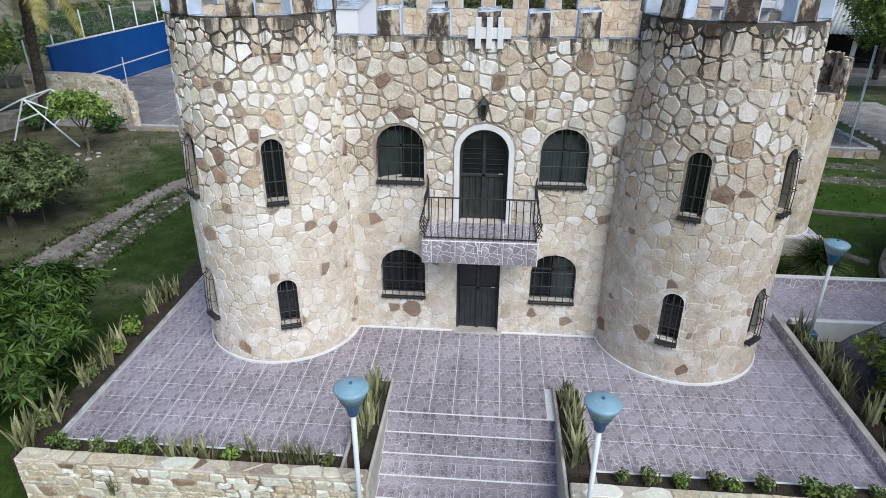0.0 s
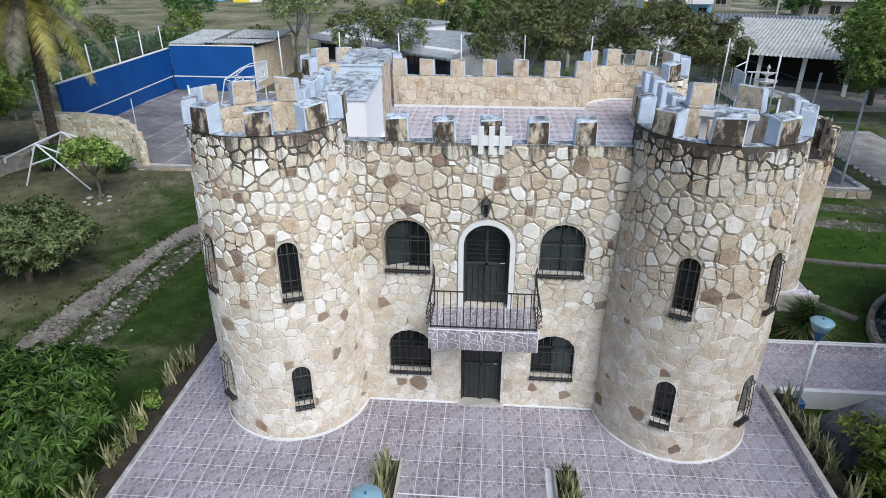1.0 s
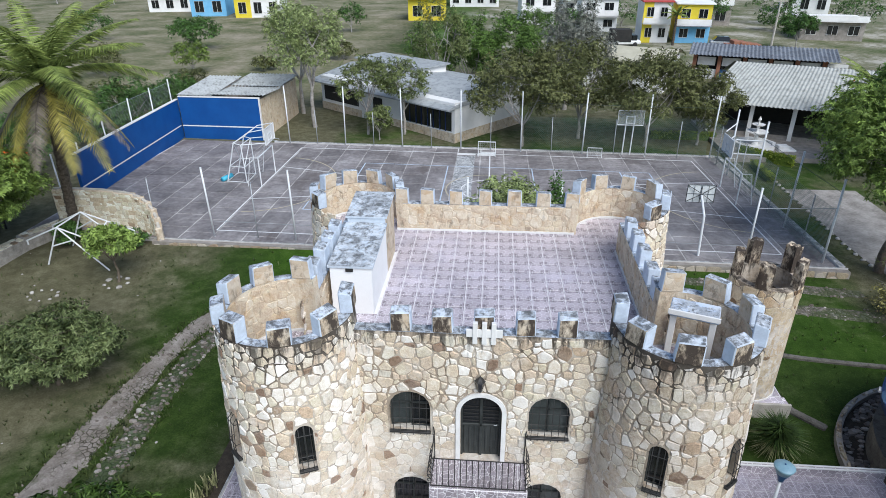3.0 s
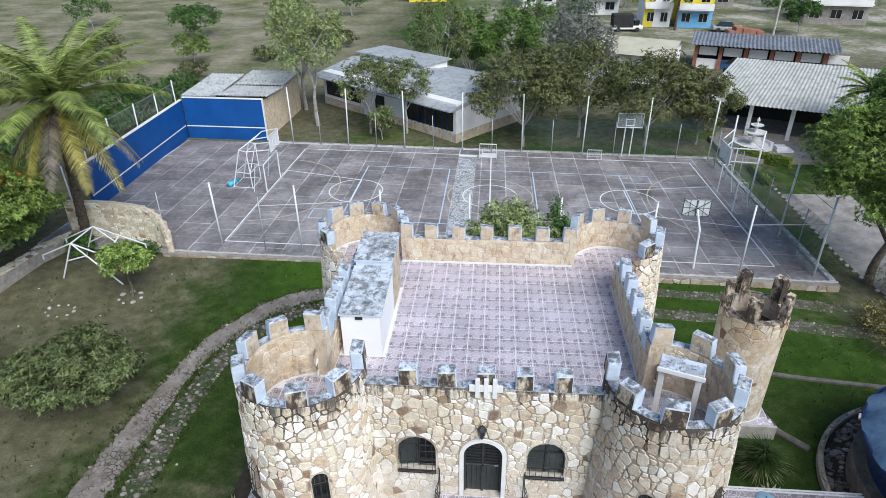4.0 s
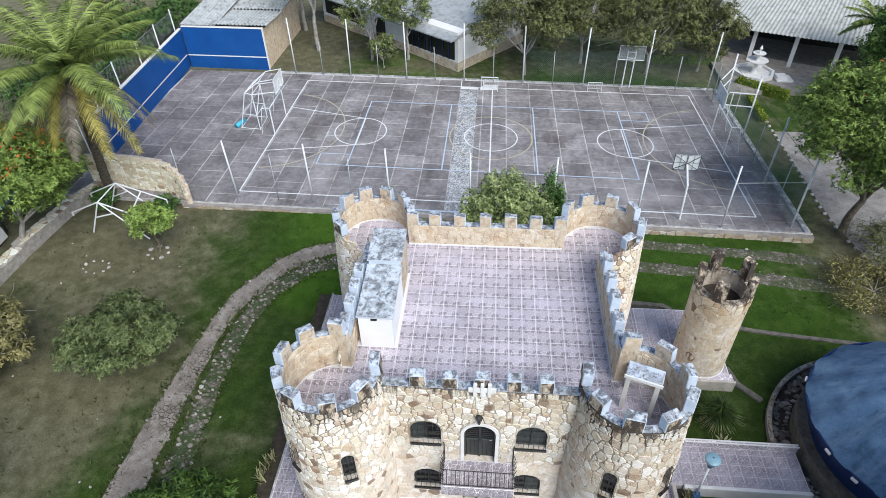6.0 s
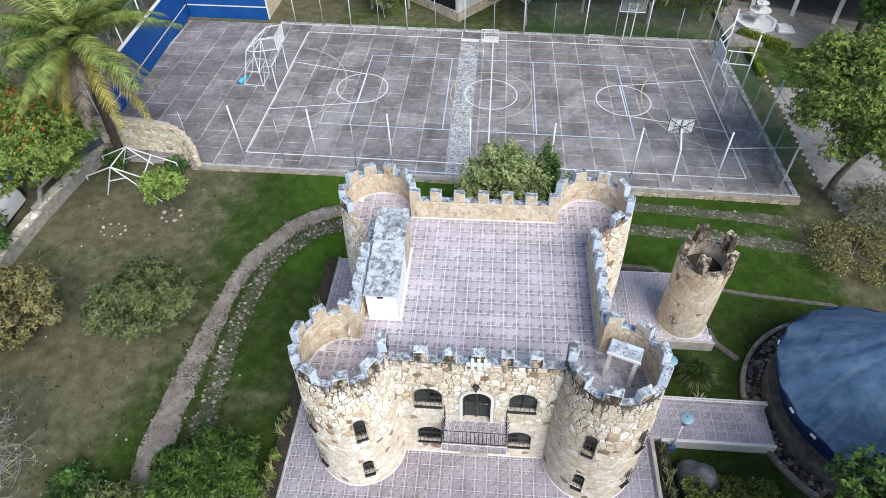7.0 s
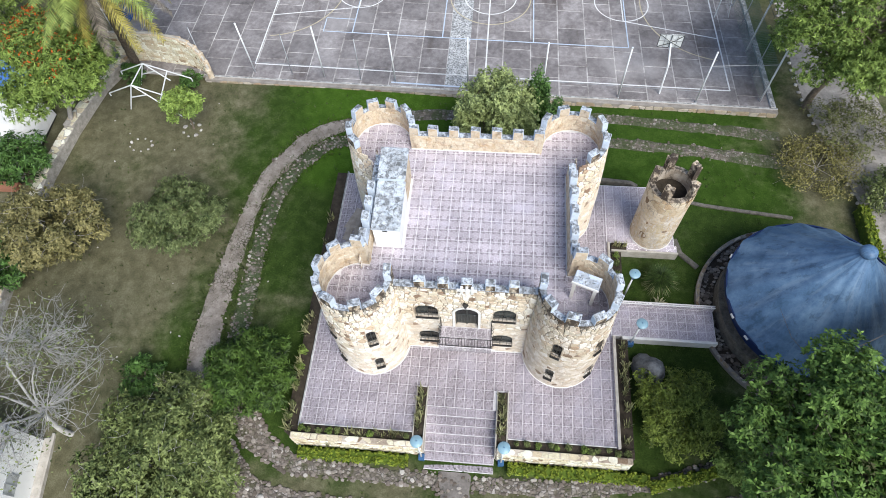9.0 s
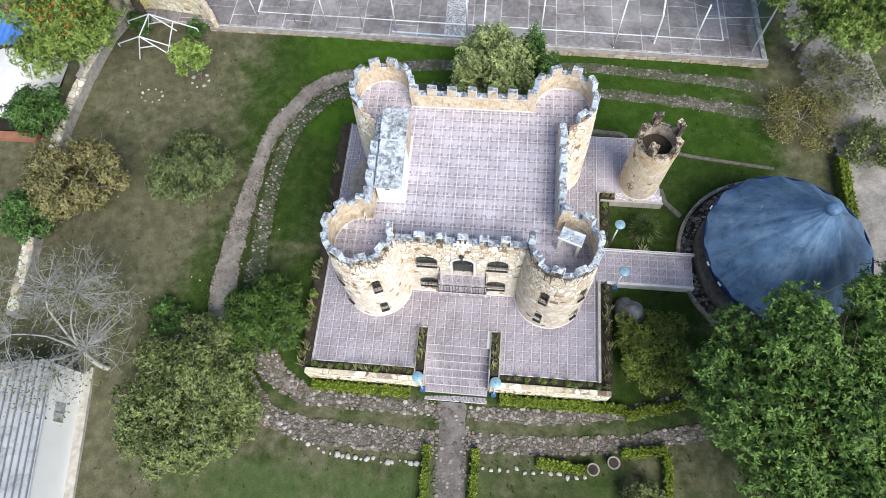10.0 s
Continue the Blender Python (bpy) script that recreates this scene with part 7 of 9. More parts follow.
# round the castle
tree(-16.0, 5.9, 2.9, 2.7, "round dull-green orchard tree on the lawn", LEAF_SCRUB, 1, 40000, 0.09, 0.2, 0.13, clumps=60, spread=0.25, twigs=2, whorl=10, aspect=0.26)
tree(-17.9, 13.3, 3.0, 1.35, "small light-green tree in a stone ring", LEAF_LIGHT, 2, 6000, 0.09, 0.5, 0.06, clumps=24, lean=(0.2, 0.0), whorl=6, aspect=0.4)
tree(-22.4, 4.4, 3.8, 3.3, "bushy tree with yellowing leaves and bare twigs", LEAF_RUSSET, 3, 30000, 0.09, 0.2, 0.12, BARK_PALE, 60, spread=0.23, twigs=2, whorl=6, aspect=0.44)
tree(-24.6, 2.3, 3.0, 2.0, "dark green bush beside the boundary wall", LEAF_DARK, 31, 8000, 0.10, 0.2, 0.1, clumps=30, whorl=6, aspect=0.4)
tree(-10.0, -2.35, 3.2, 2.3, "dense dark-green mango tree with drooping leaves", LEAF_MANGO, 4, 36000, 0.125, 0.12, 0.1, clumps=50, spread=0.27, whorl=13, aspect=0.2, droop=0.7)
tree(-13.25, -6.7, 3.5, 4.3, "wide dull-green tree with pale twigs showing", LEAF_ORCHARD, 5, 84000, 0.085, 0.18, 0.16, BARK_GREY, 100, spread=0.2, twigs=2, squash=0.95, whorl=8, aspect=0.42, droop=0.4, twig=(0.12, 0.3))
tree(-13.0, -3.9, 2.6, 2.1, "dull-green shrub with grey twigs among the trees", LEAF_ORCHARD, 6, 16000, 0.09, 0.15, 0.08, BARK_PALE, 34, spread=0.26, twigs=3, whorl=8, aspect=0.28)
tree(-15.8, -2.6, 1.3, 1.2, "low dark-green shrub on the brown lawn", LEAF_DARK, 62, 4000, 0.09, 0.1, 0.05, clumps=16, whorl=8, aspect=0.3)
tree(-18.9, -5.3, 6.1, 5.3, "tall bare grey tree with leafless branches", LEAF_OLIVE, 7, 2600, 0.07, 0.34, 0.125, BARK_GREY, 230, lean=(-1.2, 1.0), twigs=7, twig=(0.07, 0.2))
tree(9.75, -2.35, 2.3, 2.35, "bushy yellow-green shrub beside the terrace", LEAF_LIME, 8, 30000, 0.075, 0.1, 0.08, clumps=44, spread=0.26, whorl=6, aspect=0.36)
tree(12.6, -4.2, 1.2, 1.3, "yellow-green shrub before the drive", LEAF_LIGHT, 82, 8000, 0.08, 0.1, 0.06, clumps=24, whorl=6, aspect=0.36)
tree(15.4, -4.4, 9.6, 5.6, "tall leafy tree with feathery bright-green branches", LEAF_DEEP, 9, 130000, 0.095, 0.36, 0.24, lean=(-0.3, -1.1), clumps=130, spread=0.19, twigs=1, whorl=9, aspect=0.42)
tree(20.0, -1.2, 9.8, 4.2, "tall dark leafy tree", LEAF_DEEP, 91, 36000, 0.11, 0.35, 0.2, clumps=50, spread=0.22, whorl=8, aspect=0.3)
tree(17.0, -10.0, 8.0, 3.6, "tall dark leafy tree", LEAF_DEEP, 93, 18000, 0.13, 0.35, 0.2, clumps=50, spread=0.22, whorl=8, aspect=0.3)
tree(9.3, -9.6, 1.6, 1.1, "olive shrub beside the stone pots", LEAF_OLIVE, 92, 4000, 0.08, 0.1, 0.06, clumps=16, whorl=6, aspect=0.36)
tree(0.7, 11.8, 7.1, 2.75, "full pale-green willow-like tree behind the castle", LEAF_PALE, 10, 44000, 0.08, 0.1, 0.14, clumps=60, spread=0.22, whorl=7, aspect=0.42, droop=0.6)
tree(2.9, 13.2, 6.6, 0.8, "slim dark conifer behind the castle", LEAF_DARK, 11, 6000, 0.07, 0.05, 0.07, clumps=26, spread=0.3)
tree(3.9, 12.7, 5.0, 1.0, "dark green shrub behind the castle", LEAF_DARK, 12, 5000, 0.08, 0.1, 0.07, clumps=18, whorl=6, aspect=0.36)
tree(19.4, 17.0, 10.9, 5.2, "leafy bright-green tree at the court corner", LEAF_FRESH, 13, 130000, 0.085, 0.28, 0.2, BARK, 120, lean=(0.3, -0.3), spread=0.2, flowers=60, whorl=9, aspect=0.3)
tree(21.4, 14.6, 2.2, 3.0, "brownish thin shrub beside the lane", LEAF_SHADE, 14, 12000, 0.06, 0.08, 0.05, BARK_PALE, 40, spread=0.3, twigs=3, whorl=5, aspect=0.36)
tree(19.0, 12.2, 1.5, 2.5, "brown twiggy shrub on the lawn edge", LEAF_DRY, 15, 6000, 0.06, 0.1, 0.05, BARK_PALE, 30, twigs=3)
tree(22.6, 10.4, 1.8, 2.0, "dull green creeping shrub beside the lane", LEAF_OLIVE, 151, 6000, 0.07, 0.1, 0.05, BARK_PALE, 26, twigs=2)
tree(-25.6, 13.0, 7.3, 4.1, "flame tree with ferny leaves and orange flowers", LEAF_FRESH, 16, 46000, 0.10, 0.32, 0.15, BARK_PALE, 66, lean=(1.5, 0.3), spread=0.22, flowers=420, whorl=10, aspect=0.28)
tree(-28.0, 17.5, 4.7, 2.8, "flame tree with orange flowers behind the wall", LEAF_MID, 17, 15000, 0.11, 0.3, 0.14, BARK_PALE, 40, spread=0.26, flowers=900, whorl=9, aspect=0.3)
tree(-22.6, 16.9, 1.3, 0.9, "dark green shrub at the foot of the wall", LEAF_DARK, 18, 3000, 0.08, 0.1, 0.05, clumps=14, whorl=6, aspect=0.36)
tree(-18.7, 16.7, 1.1, 0.8, "dark green shrub at the foot of the wall", LEAF_DARK, 19, 2600, 0.08, 0.1, 0.05, clumps=14, whorl=6, aspect=0.36)
tree(-26.5, 9.0, 3.2, 2.0, "dark leafy tree behind the boundary wall", LEAF_DARK, 20, 8000, 0.12, 0.2, 0.1, clumps=28, whorl=8, aspect=0.3)


# palms
def frond(g, root, a, up, ln, droop, rr, w=0.72, n=36, lw=0.032):
    """A feather leaf: an arching rib with leaflets on both sides."""
    pts = []
    for k in range(n + 1):
        s = k / n
        out = ln * (s - 0.18 * droop * s * s)
        pts.append(Vector((root[0] + math.cos(a) * out * math.cos(up * (1 - s * 0.6)), root[1] + math.sin(a) * out * math.cos(up * (1 - s * 0.6)), root[2] + ln * (math.sin(up) * s - droop * s * s))))
    g.tube(pts, [0.035 * (1 - 0.85 * k / n) for k in range(n + 1)], 4)
    for k in range(2, n):
        for sub in (0, 0.5):
            p = pts[k].lerp(pts[k + 1], sub)
            d = (pts[k + 1] - pts[k]).normalized()
            side = d.cross(Vector((0, 0, 1))).normalized()
            s = k / n
            l = w * (math.sin(math.pi * (0.12 + 0.82 * s)) + 0.15) * rr.uniform(0.85, 1.15)
            for sg in (-1, 1):
                tip = p + side * sg * l * 0.85 + d * l * 0.55 + Vector((0, 0, -l * rr.uniform(0.25, 0.55)))
                q = d * lw
                mid = p.lerp(tip, 0.5) + Vector((0, 0, l * 0.07))
                g.add([p - q, p + q, mid + q * 0.8, tip, mid - q * 0.8], [(0, 1, 2, 3, 4)])


def palm(x, y, top, label, ln, nf, seed, dry=4, trunk=0.2):
    rr = random.Random(seed)
    z0 = ground_z(x, y)
    t = thing("palm", label, "palm tree", pose(x, y, z0 - 0.05))
    tx, ty, tz = top[0] - x, top[1] - y, top[2] - z0
    pts = [(tx * s ** 1.2, ty * s ** 1.2, tz * s) for s in [k / 26 for k in range(27)]]
    part("trunk", Geo().tube(pts, [trunk * (1.25 - 0.35 * k / 26 + (0.16 if k % 2 else -0.04)) for k in range(27)], 14), PALM_BARK, t, "rough ringed brown trunk")
    boots = Geo()
    for k in range(int(tz * 24) if trunk > 0.2 else 0):
        f, a = (k + 0.5) / int(tz * 24), k * 2.399
        c = Vector((tx * f ** 1.2, ty * f ** 1.2, tz * f))
        o, side = Vector((math.cos(a), math.sin(a), 0)), Vector((-math.sin(a), math.cos(a), 0)) * rr.uniform(0.06, 0.1)
        p, r0 = c + o * trunk * 0.8, rr.uniform(0.05, 0.13)
        boots.add([p - side, p + side, p + o * r0 + side * 0.5 + Vector((0, 0, 0.2)), p + o * r0 - side * 0.5 + Vector((0, 0, 0.2)), p + Vector((0, 0, 0.26))], [(0, 1, 2, 3), (1, 4, 2), (4, 0, 3), (2, 4, 3)])
    if boots.v:
        tagged(part("bark_fringe", boots, PALM_BARK, t, "shaggy brown stubs of old fronds", fix=False), kind="stuff")
    for k in range(nf):
        a = k * 2.399 + rr.uniform(-0.2, 0.2)
        s = k / nf
        g = Geo()
        frond(g, (tx, ty, tz), a, 1.3 - 1.15 * s, ln * rr.uniform(0.88, 1.08), 0.28 + 0.24 * s, rr, 0.13 * ln)
        part("frond", g, FROND, t, fix=False)
    for k in range(dry):
        g = Geo()
        frond(g, (tx, ty, tz - 0.15), -1.6 + (k - dry / 2) * 0.5, -0.25, ln * 0.66, 0.66 + 0.1 * (k % 3), rr, 0.6)
        part("frond", g, FROND_DRY if k % 3 else FROND_DEAD, t, "dry yellow hanging frond" if k % 3 else "dead brown hanging frond", fix=False)
    return t


palm(-22.85, 17.95, (-21.15, 16.6, 8.75), "tall feather palm with yellow lower fronds", 5.5, 29, 3, 11, 0.21)
palm(26.6, 34.0, (26.3, 33.8, 5.2), "feather palm beside the pavilion", 2.8, 18, 8, 0, 0.16)
palm(26.0, 85.8, (26.0, 85.8, 4.4), "feather palm before the yellow house", 2.2, 14, 9, 0, 0.16)


def spiky_globe(x, y, seed):
    """Round tuft of several hundred narrow arching blades, older ones yellowed at the foot."""
    rr = random.Random(seed)
    t = thing("spiky_plant", "large round tuft of narrow dark-green blades", "plant", pose(x, y, ground_z(x, y) - 0.02))
    part("stem", Geo().tube([(0, 0, 0), (0, 0, 0.5)], [0.2, 0.14], 10), PALM_BARK, t)
    for name, material, count, lo, hi, label in (("foliage", LEAF_SAGO, 620, 0.05, 1.5, ""), ("old_foliage", LEAF_SNAKE, 110, -0.55, 0.2, "yellowed lower blades")):
        g = Geo()
        for _ in range(count):
            a, up, l = rr.uniform(0, 6.283), rr.uniform(lo, hi), rr.uniform(0.8, 1.15)
            o, w = Vector((math.cos(a), math.sin(a), 0)), Vector((-math.sin(a), math.cos(a), 0)) * 0.014
            p = Vector((0, 0, rr.uniform(0.4, 0.55)))
            q = p + o * l * 0.55 * math.cos(up) + Vector((0, 0, l * 0.6 * math.sin(up)))
            e = p + o * l * math.cos(up * 0.8) + Vector((0, 0, l * (math.sin(up) * 0.85 - 0.12)))
            g.add([p - w, p + w, q + w, q - w, e], [(0, 1, 2, 3), (3, 2, 4)])
        tagged(part(name, g, material, t, label, fix=False), label, kind="stuff")


spiky_globe(9.7, 4.5, 4)
pale = thing("pale_agave", "small pale yellow-white rosette plant beside the walkway", "plant", pose(9.6, 3.25, ground_z(9.6, 3.25)))
for k in range(11):
    a = k * 2.399
    o, w = Vector((math.cos(a), math.sin(a), 0)), Vector((-math.sin(a), math.cos(a), 0)) * 0.05
    part("leaf", Geo().add([(0, 0, 0.1), o * 0.2 + w + Vector((0, 0, 0.36)), o * (0.42 - 0.015 * k) + Vector((0, 0, 0.4 + 0.02 * k)), o * 0.2 - w + Vector((0, 0, 0.36))], [(0, 1, 2, 3)]), PALE_LEAF, pale)


# blade plants in the beds
def tuft_mesh(seed, n, h, w):
    rr = random.Random(seed)
    g = Geo()
    for _ in range(n):
        a, t = rr.uniform(0, 6.28), rr.uniform(0.03, 0.42)
        l, x, y = h * rr.uniform(0.55, 1.1), rr.gauss(0, 0.07), rr.gauss(0, 0.07)
        dx, dy = math.cos(a) * t, math.sin(a) * t
        px, py = -math.sin(a) * w, math.cos(a) * w
        ps = []
        for k, ww in ((0, 0.8), (0.35, 1), (0.7, 0.8), (1, 0.05)):
            ps.append((x + dx * l * k * (0.6 + 0.6 * k), y + dy * l * k * (0.6 + 0.6 * k), l * k * (1 - 0.12 * k * t), ww))
        vs = [(p[0] + px * p[3] * s, p[1] + py * p[3] * s, p[2]) for p in ps for s in (-1, 1)]
        g.add(vs, [(0, 1, 3, 2), (2, 3, 5, 4), (4, 5, 7, 6)])
    return g.mesh("foliage", LEAF_SNAKE, fix=False)


TUFTS = [tuft_mesh(40 + k, 20, 0.62, 0.022) for k in range(4)]


def tuft(x, y, z, s=1.0):
    t = thing("snake_plant", "variegated green snake plant in a soil bed", "snake plant", pose(x, y, z - 0.02, 0, 0, rng.uniform(0, 360)), "plants in the beds")
    p = part("foliage", rng.choice(TUFTS), None, t)
    p.scale = (s * rng.uniform(0.85, 1.15), s, s * rng.uniform(0.8, 1.2))


SHRUBS = []
for k in range(3):
    holder = new("shrub_source")
    SHRUBS.append(leaves("foliage", [(0, 0, 0.18), (0.06, 0.05, 0.3), (-0.07, 0.02, 0.25), (0.02, -0.08, 0.2)], (0.16, 0.16, 0.16), 240, 0.045, LEAF_OLIVE if k else LEAF_MID, holder, 70 + k).data)
    for c in list(holder.children):
        bpy.data.objects.remove(c)
    bpy.data.objects.remove(holder)


def shrub(x, y, z, s=1.0):
    t = thing("small_shrub", "small clipped green shrub in a soil bed", "shrub", pose(x, y, z - 0.03, 0, 0, rng.uniform(0, 360)), "plants in the beds")
    p = part("foliage", rng.choice(SHRUBS), None, t)
    p.scale = (s, s, s * rng.uniform(0.9, 1.2))


for x in (-7.3, -7.0, -6.5, -6.0, -5.6, -5.2, -4.9, -4.75, -4.5, -4.1, -3.75, -3.45, -3.2, -2.95, -2.7, -2.4):
    (tuft if x in (-5.2, -4.9, -4.75, -4.5, -3.75, -3.45, -3.2, -2.95, -2.7) else shrub)(x, -4.45 + rng.uniform(-0.08, 0.08), 0.02, rng.uniform(0.7, 1.0))
for x in (2.6, 3.05, 3.55, 4.15, 4.4, 4.9, 5.6, 5.95, 6.2, 6.7, 7.1, 7.5):
    shrub(x, -4.45 + rng.uniform(-0.08, 0.08), 0.02, rng.uniform(0.6, 0.95))
for s in (-1, 1):
    for y in (-2.3, -2.55, -2.8, -3.1, -3.4, -3.7, -4.0):
        tuft(s * 1.9 + rng.uniform(-0.06, 0.06), y, 0.03, rng.uniform(0.85, 1.2))
for y in (-4.4, -4.1, -3.7, -2.6, -2.2, -1.9, -1.6, -1.3, 0.3, 0.6, 0.9, 1.2, 4.5, 5.5, 7.0):
    tuft(-7.98 + rng.uniform(-0.12, 0.1), y, -0.06, rng.uniform(0.9, 1.4))
tuft(-6.05, -5.0, -0.35, 0.6)
for y in (-3.6, -3.0, -2.0, -1.2, -0.4):
    shrub(-8.0, y - 0.3, -0.06, rng.uniform(0.8, 1.2))
for y in (-3.9, -3.2, -2.4, -1.7, -1.4, -1.1, -0.8, -0.4, 0.1, 0.6):
    tuft(7.6 + rng.uniform(-0.1, 0.12), y, -0.04, rng.uniform(0.8, 1.25))
for y in (3.3, 3.9, 4.6, 5.2, 5.7):
    shrub(7.5, y, -0.04, rng.uniform(0.7, 1.0))
for x in (7.5, 7.7, 7.95):
    tuft(x, 6.32, -0.03, 0.8)
tuft(9.2, 3.1, ground_z(9.2, 3.1), 0.9)


# clipped hedges
def hedge(x0, x1, y0, y1, h, label="clipped bright-green box hedge", turn=0):
    cx, cy = (x0 + x1) / 2, (y0 + y1) / 2
    z = ground_z(cx, cy)
    t = thing("hedge", label, "hedge", pose(cx, cy, z - 0.02, 0, 0, turn))
    w, d = (x1 - x0) / 2, (y1 - y0) / 2
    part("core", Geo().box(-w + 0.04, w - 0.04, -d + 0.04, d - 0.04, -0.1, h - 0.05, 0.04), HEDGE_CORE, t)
    rs = random.Random(int(x0 * 10 + y0))
    pts = []
    for _ in range(int(60 * (w * d * 4 + 2 * h * (w + d)) + 30)):
        f = rs.random()
        if f < 0.5:
            pts.append((rs.uniform(-w, w), rs.uniform(-d, d), h))
        elif f < 0.85:
            pts.append((rs.uniform(-w, w), rs.choice((-d, d)), rs.uniform(0, h)))
        else:
            pts.append((rs.choice((-w, w)), rs.uniform(-d, d), rs.uniform(0, h)))
    leaves("foliage", pts, (0.06, 0.06, 0.06), len(pts) * 12, 0.045, LEAF_HEDGE, t, int(abs(x0) * 7) + 3, 0.7)


hedge(-7.5, -2.4, -5.55, -5.05, 0.45)
hedge(2.3, 8.6, -5.55, -5.05, 0.45)
hedge(-1.42, -1.02, -14, -7.85, 0.45)
hedge(1.0, 1.4, -14, -7.85, 0.45)
hedge(4.3, 6.7, -8.5, -8.05, 0.45, turn=-4)
hedge(8.4, 10.6, -7.5, -7.05, 0.5, turn=7)
hedge(10.4, 10.8, -9.3, -7.3, 0.5)
hedge(20.5, 21.1, 5.9, 9.5, 0.8)
hedge(8.6, 12.5, -5.3, -4.8, 0.4, turn=16)

# gazebo frame
gz = thing("pergola_frame", "white bare steel pergola frame on the lawn", "pergola frame", pose(-21.2, 15.5, ground_z(-21.2, 15.5)))
off = Vector((-21.2, 15.5, ground_z(-21.2, 15.5)))
A, Bq = (-21.12, 16.38, 1.98), (-21.31, 14.66, 1.88)
AW, BW, AE, AM = (-23.03, 16.54, 1.08), (-23.1, 14.68, 1.1), (-18.25, 16.1, 1.15), (-19.44, 15.76, 1.25)
BE, BM = (-18.74, 14.12, -0.15), (-19.3, 14.5, 1.2)
AL, BL = (-22.3, 16.66, -0.15), (-22.3, 14.6, -0.2)
between = lambda p, q, k: tuple(p[i] + (q[i] - p[i]) * k for i in range(3))
for a, b in ((A, Bq), (A, AW), (A, AE), (A, AM), (Bq, BW), (Bq, BE), (Bq, BM), (A, AL), (Bq, BL), (between(A, AL, 0.5), between(A, AM, 0.45)), (between(Bq, BL, 0.5), between(Bq, BE, 0.3)),
             (between(A, AE, 0.5), between(Bq, BE, 0.55)), (AW, (AW[0], AW[1], 0.85)), (BW, (BW[0], BW[1], 0.87)), (AE, (AE[0], AE[1], 0.9))):
    part("bar", Geo().tube([Vector(a) - off, Vector(b) - off], 0.04, 6), STEEL, gz)
for k in range(9):
    a = k * 0.7
    boulder(-20.8 + 0.7 * math.cos(a), 11.9 + 0.7 * math.sin(a) * 0.7, rng.uniform(0.05, 0.1), "pale stone of a small ring on the lawn")
for k in range(7):
    a = k * 0.9
    boulder(-17.9 + 0.55 * math.cos(a), 13.2 + 0.5 * math.sin(a), rng.uniform(0.06, 0.12), "grey stone round the foot of a small tree")
for _ in range(22):
    boulder(rng.uniform(-24, -9), rng.uniform(-2, 16), rng.uniform(0.025, 0.05), "loose stone lying on the lawn")


# grass tufts along tracks, walls and over the lawn
def tufts():
    rs = np.random.RandomState(8)
    spots = []
    for a, b in ((outer_l, outer_r), (inner_l, inner_r)):
        for line in (a, b):
            for p, q in zip(line, line[1:]):
                ln = math.hypot(q[0] - p[0], q[1] - p[1])
                for _ in range(int(ln * 34)):
                    k = rs.rand()
                    spots.append((p[0] + (q[0] - p[0]) * k + rs.normal() * 0.16, p[1] + (q[1] - p[1]) * k + rs.normal() * 0.16))
    for x0, x1, y0, y1, n in ((-24, -8.4, -3, 17, 900), (-8.4, 18, 10.6, 16.6, 400), (7.4, 12, 3, 6, 60), (10.8, 18, 6, 12, 150), (8, 16, -4.6, 1, 250), (-8, 12, -8.9, -5.0, 400), (-25, 25, -16, -9, 700)):
        for _ in range(n):
            spots.append((rs.uniform(x0, x1), rs.uniform(y0, y1)))
    g = Geo()
    for x, y in spots:
        z, h = ground_z(x, y), rs.uniform(0.05, 0.16)
        for _ in range(5):
            a, t = rs.uniform(0, 6.28), rs.uniform(0.2, 1.0)
            dx, dy = math.cos(a) * h * t, math.sin(a) * h * t
            g.add([(x - dy * 0.18, y + dx * 0.18, z), (x + dy * 0.18, y - dx * 0.18, z), (x + dx, y + dy, z + h)], [(0, 1, 2)])
    return g


solid("grass_tufts", tufts(), LEAF_GRASS, "green tufts of grass on the lawn", "grass", kind="stuff", fix=False)

# ---- round house ----
RC = (16.4, 3.1)
zr = ground_z(*RC)
ROOF_BLUE = Graph("blue_tent_roof")
_n = ROOF_BLUE.noise(0.7, 6, 0.7)
_c = ROOF_BLUE.ramp(_n, (0.3, (0.045, 0.105, 0.20)), (0.5, (0.105, 0.195, 0.33)), (0.7, (0.20, 0.32, 0.47)))
_c = ROOF_BLUE.mix(ROOF_BLUE.calc("MULTIPLY", ROOF_BLUE.step(ROOF_BLUE.noise(2.5, 6, 0.7, ROOF_BLUE.stretch(1, 1, 0.3)), 0.50, 0.66), 0.5), _c, (0.022, 0.05, 0.09))
_p = ROOF_BLUE.node("ShaderNodeSeparateXYZ", {0: ROOF_BLUE.pos()})
_a = ROOF_BLUE.calc("ARCTAN2", ROOF_BLUE.calc("SUBTRACT", _p.outputs[1], RC[1]), ROOF_BLUE.calc("SUBTRACT", _p.outputs[0], RC[0]))
_v = ROOF_BLUE.node("ShaderNodeCombineXYZ", {0: ROOF_BLUE.calc("MULTIPLY", _a, 5.0), 1: ROOF_BLUE.calc("MULTIPLY", _p.outputs[2], 0.45), 2: 0.0}).outputs[0]
# Pale radial streaks: the highlight on the roof sheets put into the colour.
_c = ROOF_BLUE.mix(ROOF_BLUE.calc("MULTIPLY", ROOF_BLUE.step(ROOF_BLUE.noise(1.0, 6, 0.65, _v), 0.50, 0.68), 0.42), _c, (0.26, 0.36, 0.47))
